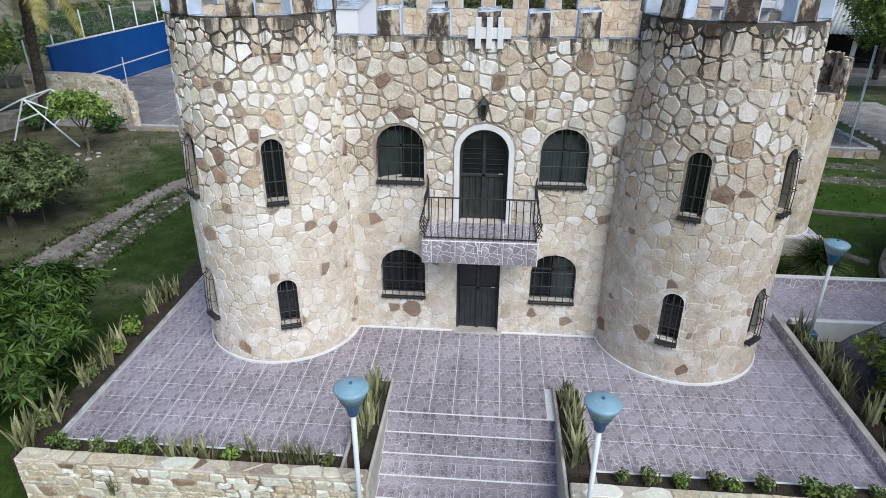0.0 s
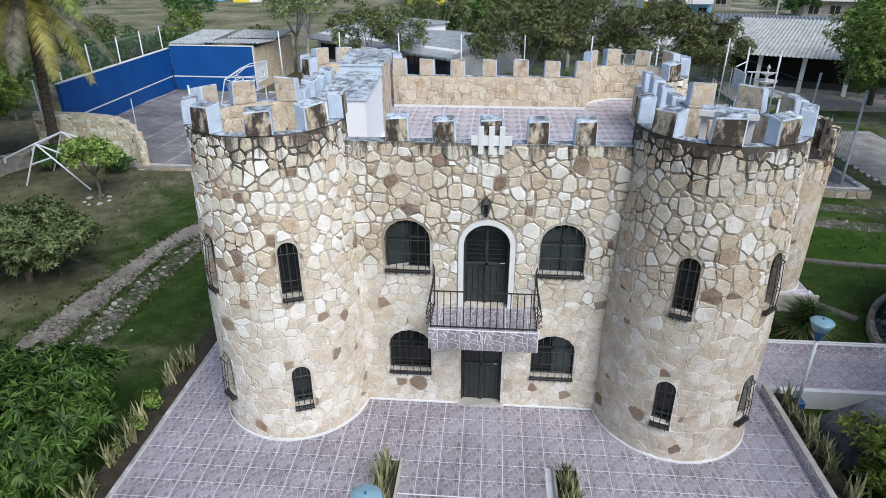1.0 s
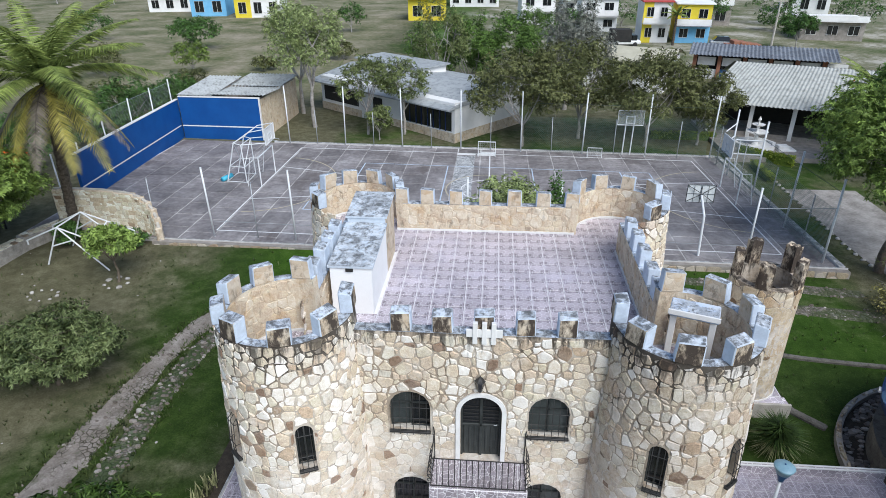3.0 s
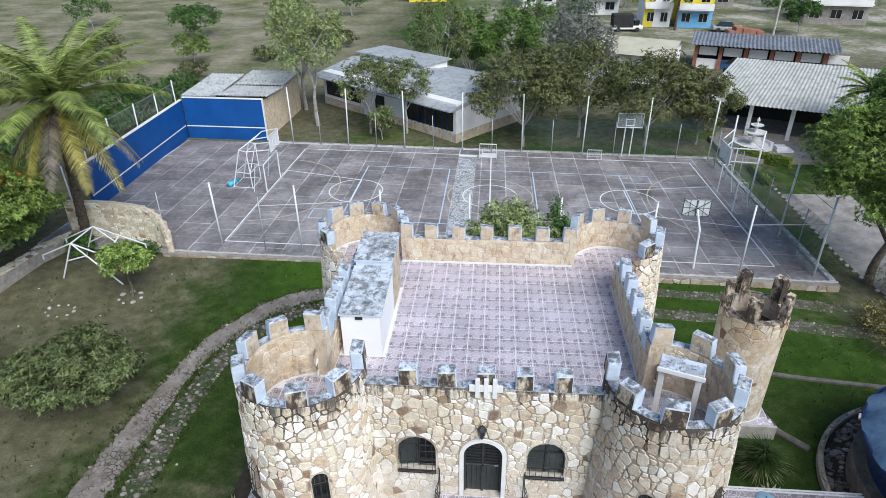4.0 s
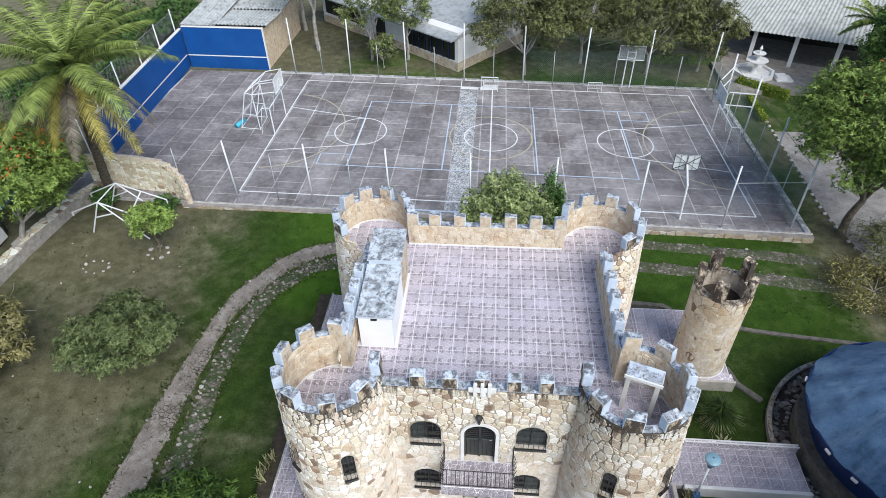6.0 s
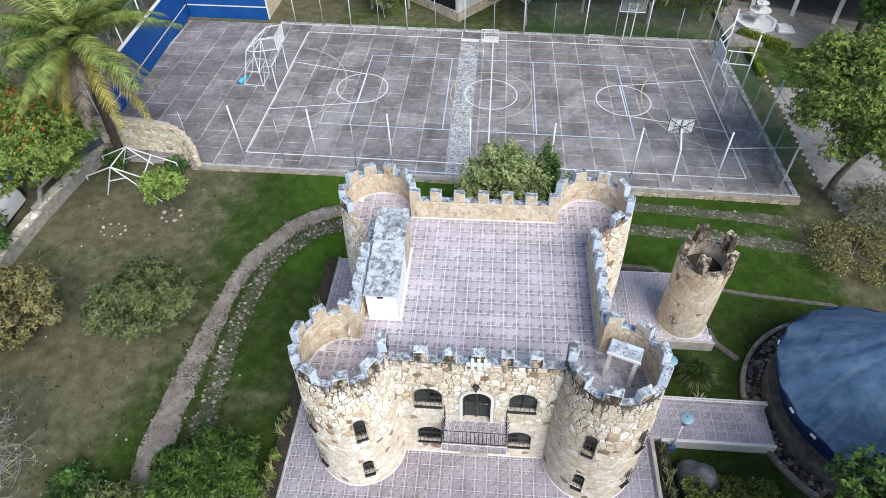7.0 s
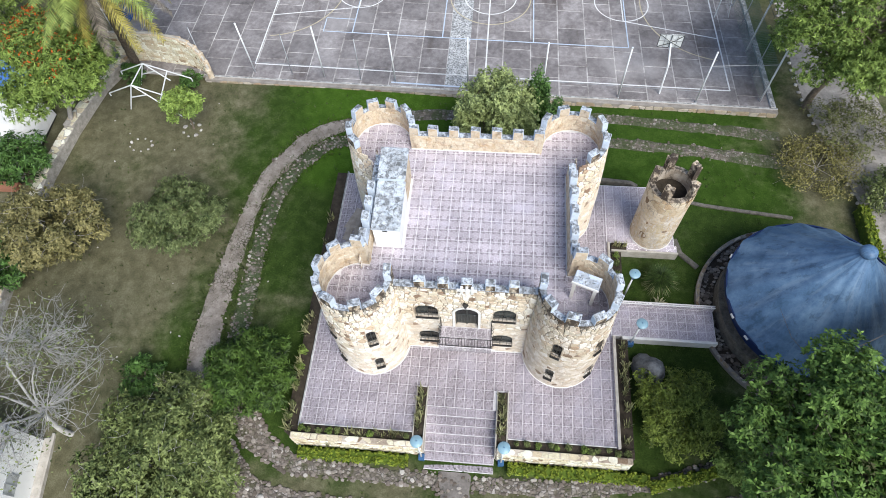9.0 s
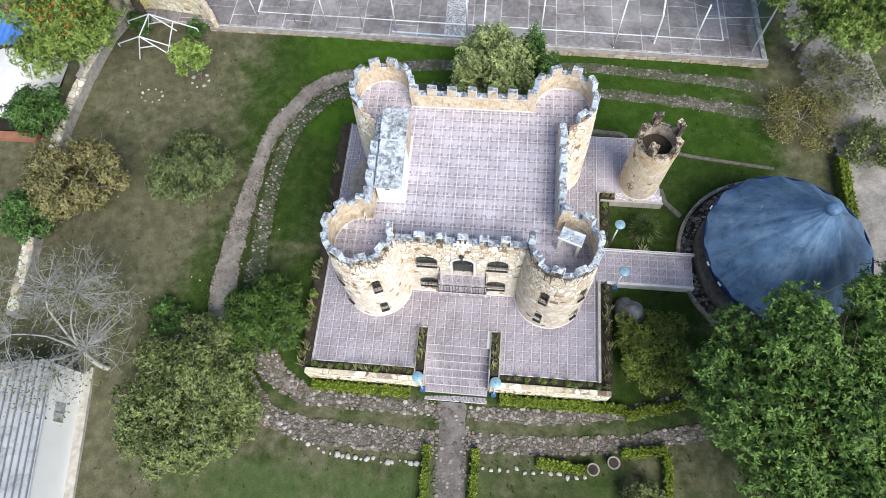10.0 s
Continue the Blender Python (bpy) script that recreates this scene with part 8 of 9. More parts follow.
_c = ROOF_BLUE.mix(ROOF_BLUE.calc("MULTIPLY", ROOF_BLUE.step(ROOF_BLUE.noise(1.6, 5, 0.65, _v), 0.56, 0.70), 0.35), _c, (0.03, 0.075, 0.14))
ROOF_BLUE.finish(_c, 0.5, ROOF_BLUE.noise(6, 5), 0.25, 0.03)
NAVY = simple("navy_paint", (0.006, 0.018, 0.075), (0.012, 0.03, 0.11), 3, 40, 0.5)
rh = thing("round_house", "low round house with a conical blue sheet roof", "round house")
part("wall", Geo().sector(RC, 3.45, 3.65, 0, 360, zr - 0.4, 1.55, 56), NAVY, rh, "navy blue wall")
part("ledge", Geo().sector(RC, 3.65, 4.05, 0, 360, zr - 0.3, 0.35, 56), DARK_STONE, rh, "pale low ledge round the wall")
cone = Geo()
N = 96
prof = [(4.12, 1.62), (3.6, 2.12), (2.7, 3.05), (1.7, 4.15), (0.8, 5.25), (0.22, 6.0)]
vs, fs = [], []
for r, z in prof:
    for k in range(N):
        a = 2 * math.pi * k / N
        q = r * (1 + 0.014 * math.cos(16 * a)) 
        vs.append((RC[0] + q * math.cos(a), RC[1] + q * math.sin(a), z + 0.05 * math.cos(16 * a) * (r / 4.1)))
for i in range(len(prof) - 1):
    for k in range(N):
        fs.append((i * N + k, i * N + (k + 1) % N, (i + 1) * N + (k + 1) % N, (i + 1) * N + k))
cone.add(vs, fs)
part("roof", cone, ROOF_BLUE.m, rh, "faded blue conical sheet roof", smooth=True, fix=False)
part("fascia", Geo().sector(RC, 4.08, 4.14, 0, 360, 1.45, 1.66, 72), NAVY, rh)
part("roof_cap", Geo().lathe([(0.3, 5.92), (0.36, 6.05), (0.3, 6.2), (0.12, 6.28)], (RC[0], RC[1], 0), 20), ROOF_BLUE.m, rh, smooth=True)
part("hatch", Geo().box(-0.5, 0.5, -0.35, 0.35, -0.02, 0.06, 0.01, 0, Matrix.Translation((RC[0] - 2.3, RC[1] + 1.2, 3.1)) @ Euler((0, radians(-46), radians(-28))).to_matrix().to_4x4()), ROOF_BLUE.m, rh)
for a in (150, 196, 212, 240):
    part("eave_lamp", Geo().box(-0.12, 0.12, -0.05, 0.05, 0, 0.1, 0.01, 0, pose(RC[0] + 4.16 * math.cos(radians(a)), RC[1] + 4.16 * math.sin(radians(a)), 1.5, 0, 0, a + 90)), TRIM, rh, "small white eave lamp")
apron = solid("apron", Geo().sector(RC, 4.05, 4.76, 0, 360, zr - 0.4, zr - 0.01, 64), SOIL, "dark cobbled apron round the round house", "apron", kind="structure")
rim_at = lambda r: [(RC[0] + r * math.cos(radians(a)), RC[1] + r * math.sin(radians(a))) for a in range(60, 301, 10)]
cobbles(apron, rim_at(4.12), rim_at(4.70), 520, 160, 350, 0.07, 0.17, 0.0)
ringwall = solid("ring_wall", Geo().sector(RC, 4.76, 4.95, -20, 290, zr - 0.4, zr + 0.2, 64), CONCRETE, "low rough stone ring wall round the round house", "wall", kind="structure")
walls_todo.append((ringwall, cells(radians(-18) * 4.86, radians(288) * 4.86, -0.09, 0.09, 0.26, 0.18, rng), lambda u, v, h: (RC[0] + (4.86 + v) * math.cos(-u / 4.86 + radians(270)), RC[1] + (4.86 + v) * math.sin(-u / 4.86 + radians(270)), zr + 0.2 + h), lambda u, v: (0.02, 0.05), STONE_DULL, 60))
stone_wall("low_wall_east", [(11.8, 5.6), (11.0, 6.4), (10.8, 7.2)], 0.3, 0.12, "line of low rough stones beside the turret", material=DARK_STONE)
stone_wall("low_wall_north", [(10.7, 9.9), (12.6, 9.5), (15.0, 9.2), (17.2, 8.95)], 0.2, 0.12, "low grey stone edging across the lawn", material=DARK_STONE)
stone_wall("low_wall_patio", [(4.9, 10.9), (8.6, 10.6), (8.9, 10.4)], 0.25, 0.35, "low dark stone wall behind the patio", material=DARK_STONE)
for x, y in ((7.0, -8.3), (8.0, -7.9)):
    pt = thing("stone_pot", "round grey stone pot beside the hedge", "pot", pose(x, y, ground_z(x, y)), "pots by the hedge")
    part("bowl", Geo().lathe([(0.16, 0), (0.2, 0.05), (0.29, 0.32), (0.32, 0.4), (0.27, 0.4), (0.23, 0.34), (0.02, 0.32)], n=20), CONCRETE, pt, smooth=True)
    part("soil", Geo().lathe([(0.25, 0.33), (0.25, 0.35)], n=16), SOIL, pt)
ROCK_GREY = simple("grey_mottled_rock", (0.06, 0.062, 0.066), (0.26, 0.27, 0.28), 2.2, 9, 0.9, 1.0, 0.06)
rk = solid("grey_rock", Geo().lathe([(0.8, -0.2), (0.85, 0.3), (0.66, 0.85), (0.36, 1.25), (0.1, 1.4)], n=13), ROCK_GREY, "large grey boulder beside the terrace", "rock", smooth=True)
for v in rk.data.vertices:
    v.co *= 1 + 0.25 * noise.noise(v.co * 1.4)
rk.matrix_basis = pose(8.8, -0.45, ground_z(8.8, -0.45), 0, 0, 30) @ Matrix.Diagonal((0.8, 1.05, 1.15, 1))

# lane east of the court
lane = Geo()
lane_edge = lambda y: 19.25 + 2.2 * (1 - smooth(y, 6, 20)) + 0.09 * max(0, 6 - y)
vs = [(lane_edge(y) + k, y, ground_z(lane_edge(y) + k, y) + 0.03) for y in range(-14, 30, 2) for k in (0, 2.2, 4.4)]
lane.add(vs, [(3 * j + i, 3 * j + i + 1, 3 * j + i + 4, 3 * j + i + 3) for j in range(21) for i in (0, 1)])
solid("lane", lane, LANE_STONE, "grey cobbled lane with white-edged kerbs", "lane", kind="structure")
for k in range(70):
    y = -6 + k * 0.62
    boulder(lane_edge(y) - 0.1, y, 0.11, "white painted kerb stone of the lane") if y > 10 else None
hedge(18.6, 19.1, 29.3, 32.6, 0.5, "clipped hedge beside the fountain")
hedge(18.2, 22.0, 33.5, 34.1, 0.75, "clipped hedge across the end of the lane", turn=-38)
hedge(13.0, 18.0, 38.6, 39.2, 0.6, "clipped hedge beyond the court")

# fountain
ft = thing("fountain", "white tiered stone fountain", "fountain", pose(20.2, 36.4, 0.0) @ Matrix.Diagonal((0.88, 0.88, 0.92, 1)))
part("basin", Geo().lathe([(1.7, -0.2), (1.75, 0.45), (1.5, 0.45), (1.45, 0.25), (0.1, 0.25)], n=8), TRIM, ft)
part("column", Geo().lathe([(0.35, 0.2), (0.2, 0.5), (0.16, 1.0), (0.22, 1.1)], n=16), TRIM, ft)
part("bowl", Geo().lathe([(0.15, 1.05), (0.85, 1.3), (0.9, 1.38), (0.1, 1.3)], n=20), TRIM, ft)
part("column", Geo().lathe([(0.16, 1.3), (0.1, 1.6), (0.14, 1.8)], n=14), TRIM, ft)
part("bowl", Geo().lathe([(0.1, 1.75), (0.5, 1.9), (0.54, 1.97), (0.06, 1.9)], n=18), TRIM, ft)
part("finial", Geo().lathe([(0.1, 1.9), (0.06, 2.2), (0.15, 2.35), (0.03, 2.6)], n=12), TRIM, ft)
part("steps", Geo().box(1.5, 2.9, -1.6, -0.4, 0, 0.25, 0.02).box(1.5, 2.4, -1.4, -0.6, 0.25, 0.5, 0.02), TRIM, ft)
solid("plaza", Geo().box(17.5, 31, 33.5, 44, -0.3, 0.1), CONCRETE, "pale concrete forecourt of the pavilion", "forecourt", kind="structure")


# ---- buildings beyond the court ----
def house_window(parent, x, z, w, h, y=0.0, material=GLASS):
    wd = part("window", Geo().box(x - w / 2, x + w / 2, y - 0.02, y + 0.02, z, z + h), material, parent)
    part("frame", Geo().tube([(x - w / 2, y - 0.03, z), (x + w / 2, y - 0.03, z), (x + w / 2, y - 0.03, z + h), (x - w / 2, y - 0.03, z + h), (x - w / 2, y - 0.03, z)], 0.03, 4).box(x - 0.02, x + 0.02, y - 0.05, y - 0.02, z, z + h), TRIM, wd)


GREY_ROOF = corrugated_mat("grey_flat_roof", (0.30, 0.32, 0.33), (0.44, 0.46, 0.47), (0.20, 0.21, 0.22))
# long white house: one corner towards the court
a1 = math.degrees(math.atan2(9.5, -12.0))
lw = thing("long_house", "long white house with dark windows and a grey roof", "house", pose(-2.9, 36.2, 0.0, 0, 0, a1 - 180))
part("wall", Geo().box(-17, 0, 0.0, 8.5, -0.3, 3.1), HOUSE_WHITE, lw, "white rendered wall")
part("stone_base", Geo().box(-17.03, 0.03, -0.03, 8.53, -0.3, 0.7), FACE_MASS, lw, "stone plinth")
g = Geo().add([(-17.6, -0.9, 2.75), (0.1, -0.9, 2.75), (0.1, 4.2, 3.7), (-17.6, 4.2, 3.7), (0.1, 9.1, 3.2), (-17.6, 9.1, 3.2), (-17.6, -0.9, 2.65), (0.1, -0.9, 2.65), (0.1, 9.1, 3.1), (-17.6, 9.1, 3.1)],
              [(0, 1, 2, 3), (3, 2, 4, 5), (6, 9, 8, 7), (0, 6, 7, 1), (1, 7, 8, 4, 2), (5, 4, 8, 9), (0, 3, 5, 9, 6)])
part("roof", g, GREY_ROOF, lw, "grey sheet roof")
for k in range(4):
    wd = part("window", Geo().box(-5.6 + k * 1.35, -4.35 + k * 1.35, -0.06, -0.035, 0.85, 2.35), GLASS, lw)
    part("frame", Geo().box(-5.62 + k * 1.35, -5.55 + k * 1.35, -0.1, -0.04, 0.8, 2.4).box(-5.0 + k * 1.35, -4.94 + k * 1.35, -0.1, -0.04, 0.8, 2.4), NAVY, wd)
part("door", Geo().box(-11.2, -10.0, -0.08, -0.035, 0.1, 2.3), TRIM, lw, "white door")
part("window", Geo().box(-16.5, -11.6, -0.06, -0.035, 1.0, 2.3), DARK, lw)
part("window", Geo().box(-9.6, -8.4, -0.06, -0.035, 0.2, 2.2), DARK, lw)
part("upper_storey", Geo().box(-17.4, -8.6, 5.0, 8.3, 3.0, 3.95), HOUSE_WHITE, lw)
part("upper_roof", Geo().box(-17.7, -8.3, 4.7, 8.6, 3.95, 4.07), GREY_ROOF, lw)

# pavilion with a pale corrugated roof
pv = thing("pavilion", "open pavilion with a pale corrugated hipped roof", "pavilion", pose(17.3, 40.2, 0.05, 0, 0, -22))
g2 = corrugated(17.0, 7.5, 2.0, 0.3, 0.03)
g2.v = [(x + 0.22 * y * (1 - x / 17.0) * 1.2, y, z) for x, y, z in g2.v]
rp = part("roof", g2, CORR_PALE, pv, "pale corrugated roof sheets")
rp.matrix_basis = pose(-0.6, -0.8, 2.75)
part("roof", Geo().add([(1.2, 6.8, 4.75), (16.3, 6.8, 4.75), (16.6, 13, 2.8), (0, 13, 2.8)], [(0, 1, 2, 3)]), CORR_PALE, pv)
# Near-black wall: the shade under the pavilion roof is put into its colour.
part("back_wall", Geo().box(0.5, 16, 5.5, 5.8, 0, 4.0), DARK, pv, "back wall with the pavilion's shade painted near-black")
for k in range(6):
    part("column", Geo().box(0.3 + k * 3.0, 0.6 + k * 3.0, 0.0, 0.3, 0, 2.75), HOUSE_WHITE, pv)
part("parapet", Geo().box(0.3, 15.6, 0.1, 0.25, 0, 0.4), CONCRETE, pv)

# row of stalls
st = thing("stall_row", "row of low stalls with a dark corrugated roof", "stalls", pose(22.6, 63.4, 0.1, 0, 0, -19))
rs_ = part("roof", corrugated(15, 5, 0.6, 0.4, 0.05), CORR_DARK, st, "dark corrugated roof")
rs_.matrix_basis = pose(-0.5, -1.0, 2.6)
# Shade inside the stalls is put into this near-black wall.
part("back_wall", Geo().box(0, 14, 3.5, 3.7, -0.3, 3.0), DARK, st)
BRICK = simple("red_brick", (0.24, 0.10, 0.06), (0.36, 0.17, 0.11), 1.5, 30, 0.9)
for k in range(6):
    part("column", Geo().box(k * 2.6, k * 2.6 + 0.4, 0, 0.4, -0.3, 2.6), BRICK, st)
    part("panel", Geo().box(k * 2.6 + 0.5, k * 2.6 + 2.4, 0.3, 0.4, 1.3, 2.2), TRIM, st, "white panel")
    part("counter", Geo().box(k * 2.6 + 0.4, k * 2.6 + 2.6, 0.2, 0.4, -0.3, 0.9), LAMP_BLUE if k % 2 else HOUSE_WHITE, st)
bg_ = thing("beige_house", "low house with a beige sheet roof", "house", pose(9.8, 58.6, 0.2, 0, 0, -24))
part("wall", Geo().box(0, 8.5, 0, 8, -0.4, 2.6), HOUSE_WHITE, bg_)
part("roof", Geo().add([(-0.5, -0.5, 2.6), (9, -0.5, 2.6), (9, 4, 3.6), (-0.5, 4, 3.6), (9, 8.5, 2.6), (-0.5, 8.5, 2.6)], [(0, 1, 2, 3), (3, 2, 4, 5)]), simple("beige_sheet", (0.40, 0.37, 0.27), (0.52, 0.49, 0.38), 0.8, 20, 0.8), bg_)

YELLOW = simple("bright_yellow_render", (0.66, 0.52, 0.03), (0.76, 0.62, 0.06), 0.8, 20, 0.8)
SKYBLUE = simple("sky_blue_render", (0.14, 0.40, 0.66), (0.22, 0.50, 0.74), 0.8, 20, 0.8)
RED = simple("red_sheet_roof", (0.40, 0.05, 0.05), (0.52, 0.10, 0.09), 0.8, 20, 0.8)


def town_house(x, y, w, d, h, front, roof, turn, label, storeys=2, accent=None):
    t = thing("town_house", label, "house", pose(x, y, ground_z(x, y) - 0.1, 0, 0, turn), "houses of the town")
    part("wall", Geo().box(-w / 2, w / 2, 0, d, -0.3, h), front, t)
    part("roof", Geo().box(-w / 2 - 0.3, w / 2 + 0.3, -0.4, d + 0.3, h, h + 0.22, 0.03), roof, t)
    if accent:
        part("accent_wall", Geo().box(-w / 2 - 0.02, -w / 2 + w * 0.35, -0.06, 0.0, 0, h), accent, t)
    n = max(2, int(w / 2.6))
    for s in range(storeys):
        for k in range(n):
            xx = -w / 2 + w * (k + 0.5) / n
            house_window(t, xx, h / storeys * s + 0.9, w / n * 0.5, h / storeys * 0.45, -0.08 if accent else -0.03)
    part("balcony", Geo().box(-w / 2, w / 2, -0.9, 0, h / storeys - 0.1, h / storeys + 0.05).box(-w / 2, w / 2, -0.9, -0.85, h / storeys, h / storeys + 0.8), HOUSE_WHITE, t)
    return t


yh = town_house(29.0, 87.6, 4.8, 7, 5.5, YELLOW, HOUSE_WHITE, -8, "two-storey bright yellow house with a sky-blue ground floor")
part("ground_floor", Geo().box(-2.42, 2.42, -0.025, 0.0, 0.0, 2.5), SKYBLUE, yh, "sky-blue ground-floor wall")
part("awning", Geo().box(-2.5, 2.5, -1.3, -0.9, 2.55, 2.65), CORR_DARK, yh, "dark sheet awning")
town_house(23.8, 88.4, 3.9, 7, 5.8, HOUSE_WHITE, RED, -4, "white house with a red roof and yellow side", accent=YELLOW)
town_house(17.0, 99, 5.9, 7, 5.2, HOUSE_WHITE, GREY_ROOF, 0, "two-storey white flat-roofed house")
town_house(7.5, 108, 6.0, 7, 4.8, HOUSE_WHITE, GREY_ROOF, 4, "pale grey house behind the tall trees")
town_house(37.5, 108, 7.0, 7, 3.6, CONCRETE, CORR_PALE, -6, "low unplastered grey house on the slope", 1)
town_house(-13.0, 112, 7, 7, 4.0, YELLOW, HOUSE_WHITE, 3, "small yellow house with white trim", 1)
town_house(-47, 116, 9, 8, 4.6, HOUSE_WHITE, GREY_ROOF, 8, "white and yellow house far behind the field", 1, YELLOW)
town_house(-58, 118, 7, 8, 4.6, SKYBLUE, HOUSE_WHITE, 8, "sky-blue house far behind the field", 1)
town_house(-70, 126, 9, 8, 3.6, HOUSE_WHITE, GREY_ROOF, 10, "low white house far behind the field", 1)
town_house(50.5, 91.0, 8.6, 7, 2.9, CONCRETE, HOUSE_WHITE, -12, "unfinished low grey and white house", 1)
town_house(62, 128, 9, 8, 4, HOUSE_WHITE, CORR_PALE, -20, "white house on the far slope", 1)
town_house(44, 140, 9, 8, 4, HOUSE_WHITE, RED, -10, "white house on the far slope", 1)
town_house(-5, 138, 11, 8, 4.5, HOUSE_WHITE, CORR_PALE, 0, "white house among far trees", 1)
town_house(18, 126, 9, 8, 5.5, HOUSE_WHITE, GREY_ROOF, 0, "grey-white house under construction")
low_brick = Geo()
for k in range(5):
    low_brick.box(30.8 + 0.9 * k, 31.69 + 0.9 * k, 77.2 + 0.12 * (k % 2), 79.0 + 0.1 * (k % 3), -0.1, 1.6 + 0.14 * ((k * 3) % 4), 0.04)
solid("brick_wall", low_brick, BRICK, "low unfinished red brick wall beside the stalls", "wall")


def car(x, y, turn, paint, label, long=4.2, high=1.45, box=False, cover=None):
    c = thing("car", label, "car", pose(x, y, ground_z(x, y), 0, 0, turn), "parked vehicles")
    l = long / 2
    body = Geo().box(-l, l, -0.85, 0.85, 0.3, 0.85, 0.12)
    part("body", body, paint, c)
    g = Geo()
    if box:
        g.box(-l, l * 0.35, -0.9, 0.9, 0.6, high, 0.08)
    else:
        g.add([(-l * 0.8, -0.8, 0.85), (l * 0.5, -0.8, 0.85), (l * 0.5, 0.8, 0.85), (-l * 0.8, 0.8, 0.85), (-l * 0.6, -0.65, high), (l * 0.15, -0.65, high), (l * 0.15, 0.65, high), (-l * 0.6, 0.65, high)], [(0, 1, 5, 4), (1, 2, 6, 5), (2, 3, 7, 6), (3, 0, 4, 7), (4, 5, 6, 7)])
    part("canopy" if box else "cabin", g, cover or GLASS, c)
    if box:
        part("windscreen", Geo().box(l * 0.36, l * 0.75, -0.8, 0.8, 0.85, 1.6, 0.1), GLASS, c)
    for wx in (-l * 0.62, l * 0.62):
        for wy in (-0.85, 0.85):
            part("wheel", Geo().tube([(wx, wy - 0.1, 0.32), (wx, wy + 0.1, 0.32)], 0.32, 14), IRON, c)


car(18.9, 85.2, 4, TRIM, "white truck with a dark canopy", 4.4, 2.4, True, DARK)
car(33.0, 84.6, -10, GALV, "silver car parked beside the yellow house")

# white canopy and blue sheet beyond the boundary wall
SHEET_BLUE = simple("bright_blue_sheet", (0.05, 0.16, 0.50), (0.09, 0.24, 0.62), 2, 30, 0.5)
cv = thing("white_canopy", "white rounded canopy over a parked trailer with a blue sheet", "canopy", pose(-29.3, 11.3, ground_z(-29.3, 11.3)))
cg = Geo()
vs, fs = [], []
for j in range(9):
    for k in range(13):
        a = math.pi * k / 12
        vs.append((2.3 * math.cos(a), -2.6 + 5.2 * j / 8, 0.15 + 1.75 * math.sin(a) ** 0.6 * (1 - 0.12 * abs(j - 4) / 4)))
for j in range(8):
    for k in range(12):
        fs.append((j * 13 + k, j * 13 + k + 1, (j + 1) * 13 + k + 1, (j + 1) * 13 + k))
cg.add(vs, fs)
part("cover", cg, TRIM, cv, smooth=True)
part("frame", Geo().box(-2.3, 2.3, -2.6, 2.6, 0.0, 0.2), IRON, cv)
bs = part("blue_sheet", corrugated(4.6, 4.5, 0.1, 0.4, 0.04), SHEET_BLUE, cv, "bright blue sheet roof")
bs.matrix_basis = pose(-2.3, 2.75, 1.7)
for px_, py_ in ((-2.0, 3), (2.0, 3), (2.0, 7), (-2.0, 7)):
    part("sheet_post", Geo().tube([(px_, py_, 0), (px_, py_, 1.7)], 0.05, 6), IRON, cv)
part("step_edge", Geo().box(-2.3, 2.2, -3.3, -2.75, 0.0, 0.3), BRICK, cv)

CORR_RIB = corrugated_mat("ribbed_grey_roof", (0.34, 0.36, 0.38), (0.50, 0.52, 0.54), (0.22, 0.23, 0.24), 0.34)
BRIGHT_WHITE = simple("fresh_white_render", (0.80, 0.80, 0.79), (0.86, 0.86, 0.85), 0.8, 20, 0.8, 0.15)
# grey-roofed building south-west
sw = thing("roofed_building", "low white building with a grey corrugated roof", "building", pose(-20.15, -5.7, -1.2, 0, 0, 8.5))
part("wall", Geo().box(-9, 0, -16, 0, -0.3, 2.65), BRIGHT_WHITE, sw, "bright white rendered wall")
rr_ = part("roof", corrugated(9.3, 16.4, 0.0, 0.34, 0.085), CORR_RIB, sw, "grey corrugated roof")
rr_.matrix_basis = pose(-9.2, -16.2, 2.78)
for y0, y1, z0, z1 in ((-2.7, -1.9, 1.2, 2.0), (-12.6, -11.6, 0.9, 2.0)):
    wd = part("window", Geo().box(0.005, 0.03, y0, y1, z0, z1), CORR if y0 > -5 else GLASS, sw, "grey sheeted window" if y0 > -5 else "dark window")
    for a0, a1 in ((y0 - 0.06, y0), (y1, y1 + 0.06), ((y0 + y1) / 2 - 0.03, (y0 + y1) / 2 + 0.03)):
        part("frame", Geo().box(0.005, 0.05, a0, a1, z0, z1), GALV, wd)
part("kerb", Geo().box(0.35, 0.5, -16, 0.3, -0.3, 0.12, 0.02), KERB, sw)
part("footing", Geo().box(0.005, 0.35, -16, 0.1, -0.3, 0.06), KERB, sw)


# ---- trees beyond the court ----
def far_trees(rows, material, label, group):
    for k, (x, y, h, r, low, n) in enumerate(rows):
        tagged(tree(x, y, h, r, label, material, 200 + k + int(abs(x) * 3), int(n * (2.0 if y < 62 else 1.0 if y < 120 else 0.45)), 0.10 if y < 62 else 0.16 if y < 120 else 0.3, low, 0.016 * h, BARK_PALE, 46 if y < 120 else 24, spread=0.22 if y < 120 else 0.3, whorl=7, aspect=0.34, twigs=1 if y < 62 else 0), group=group)


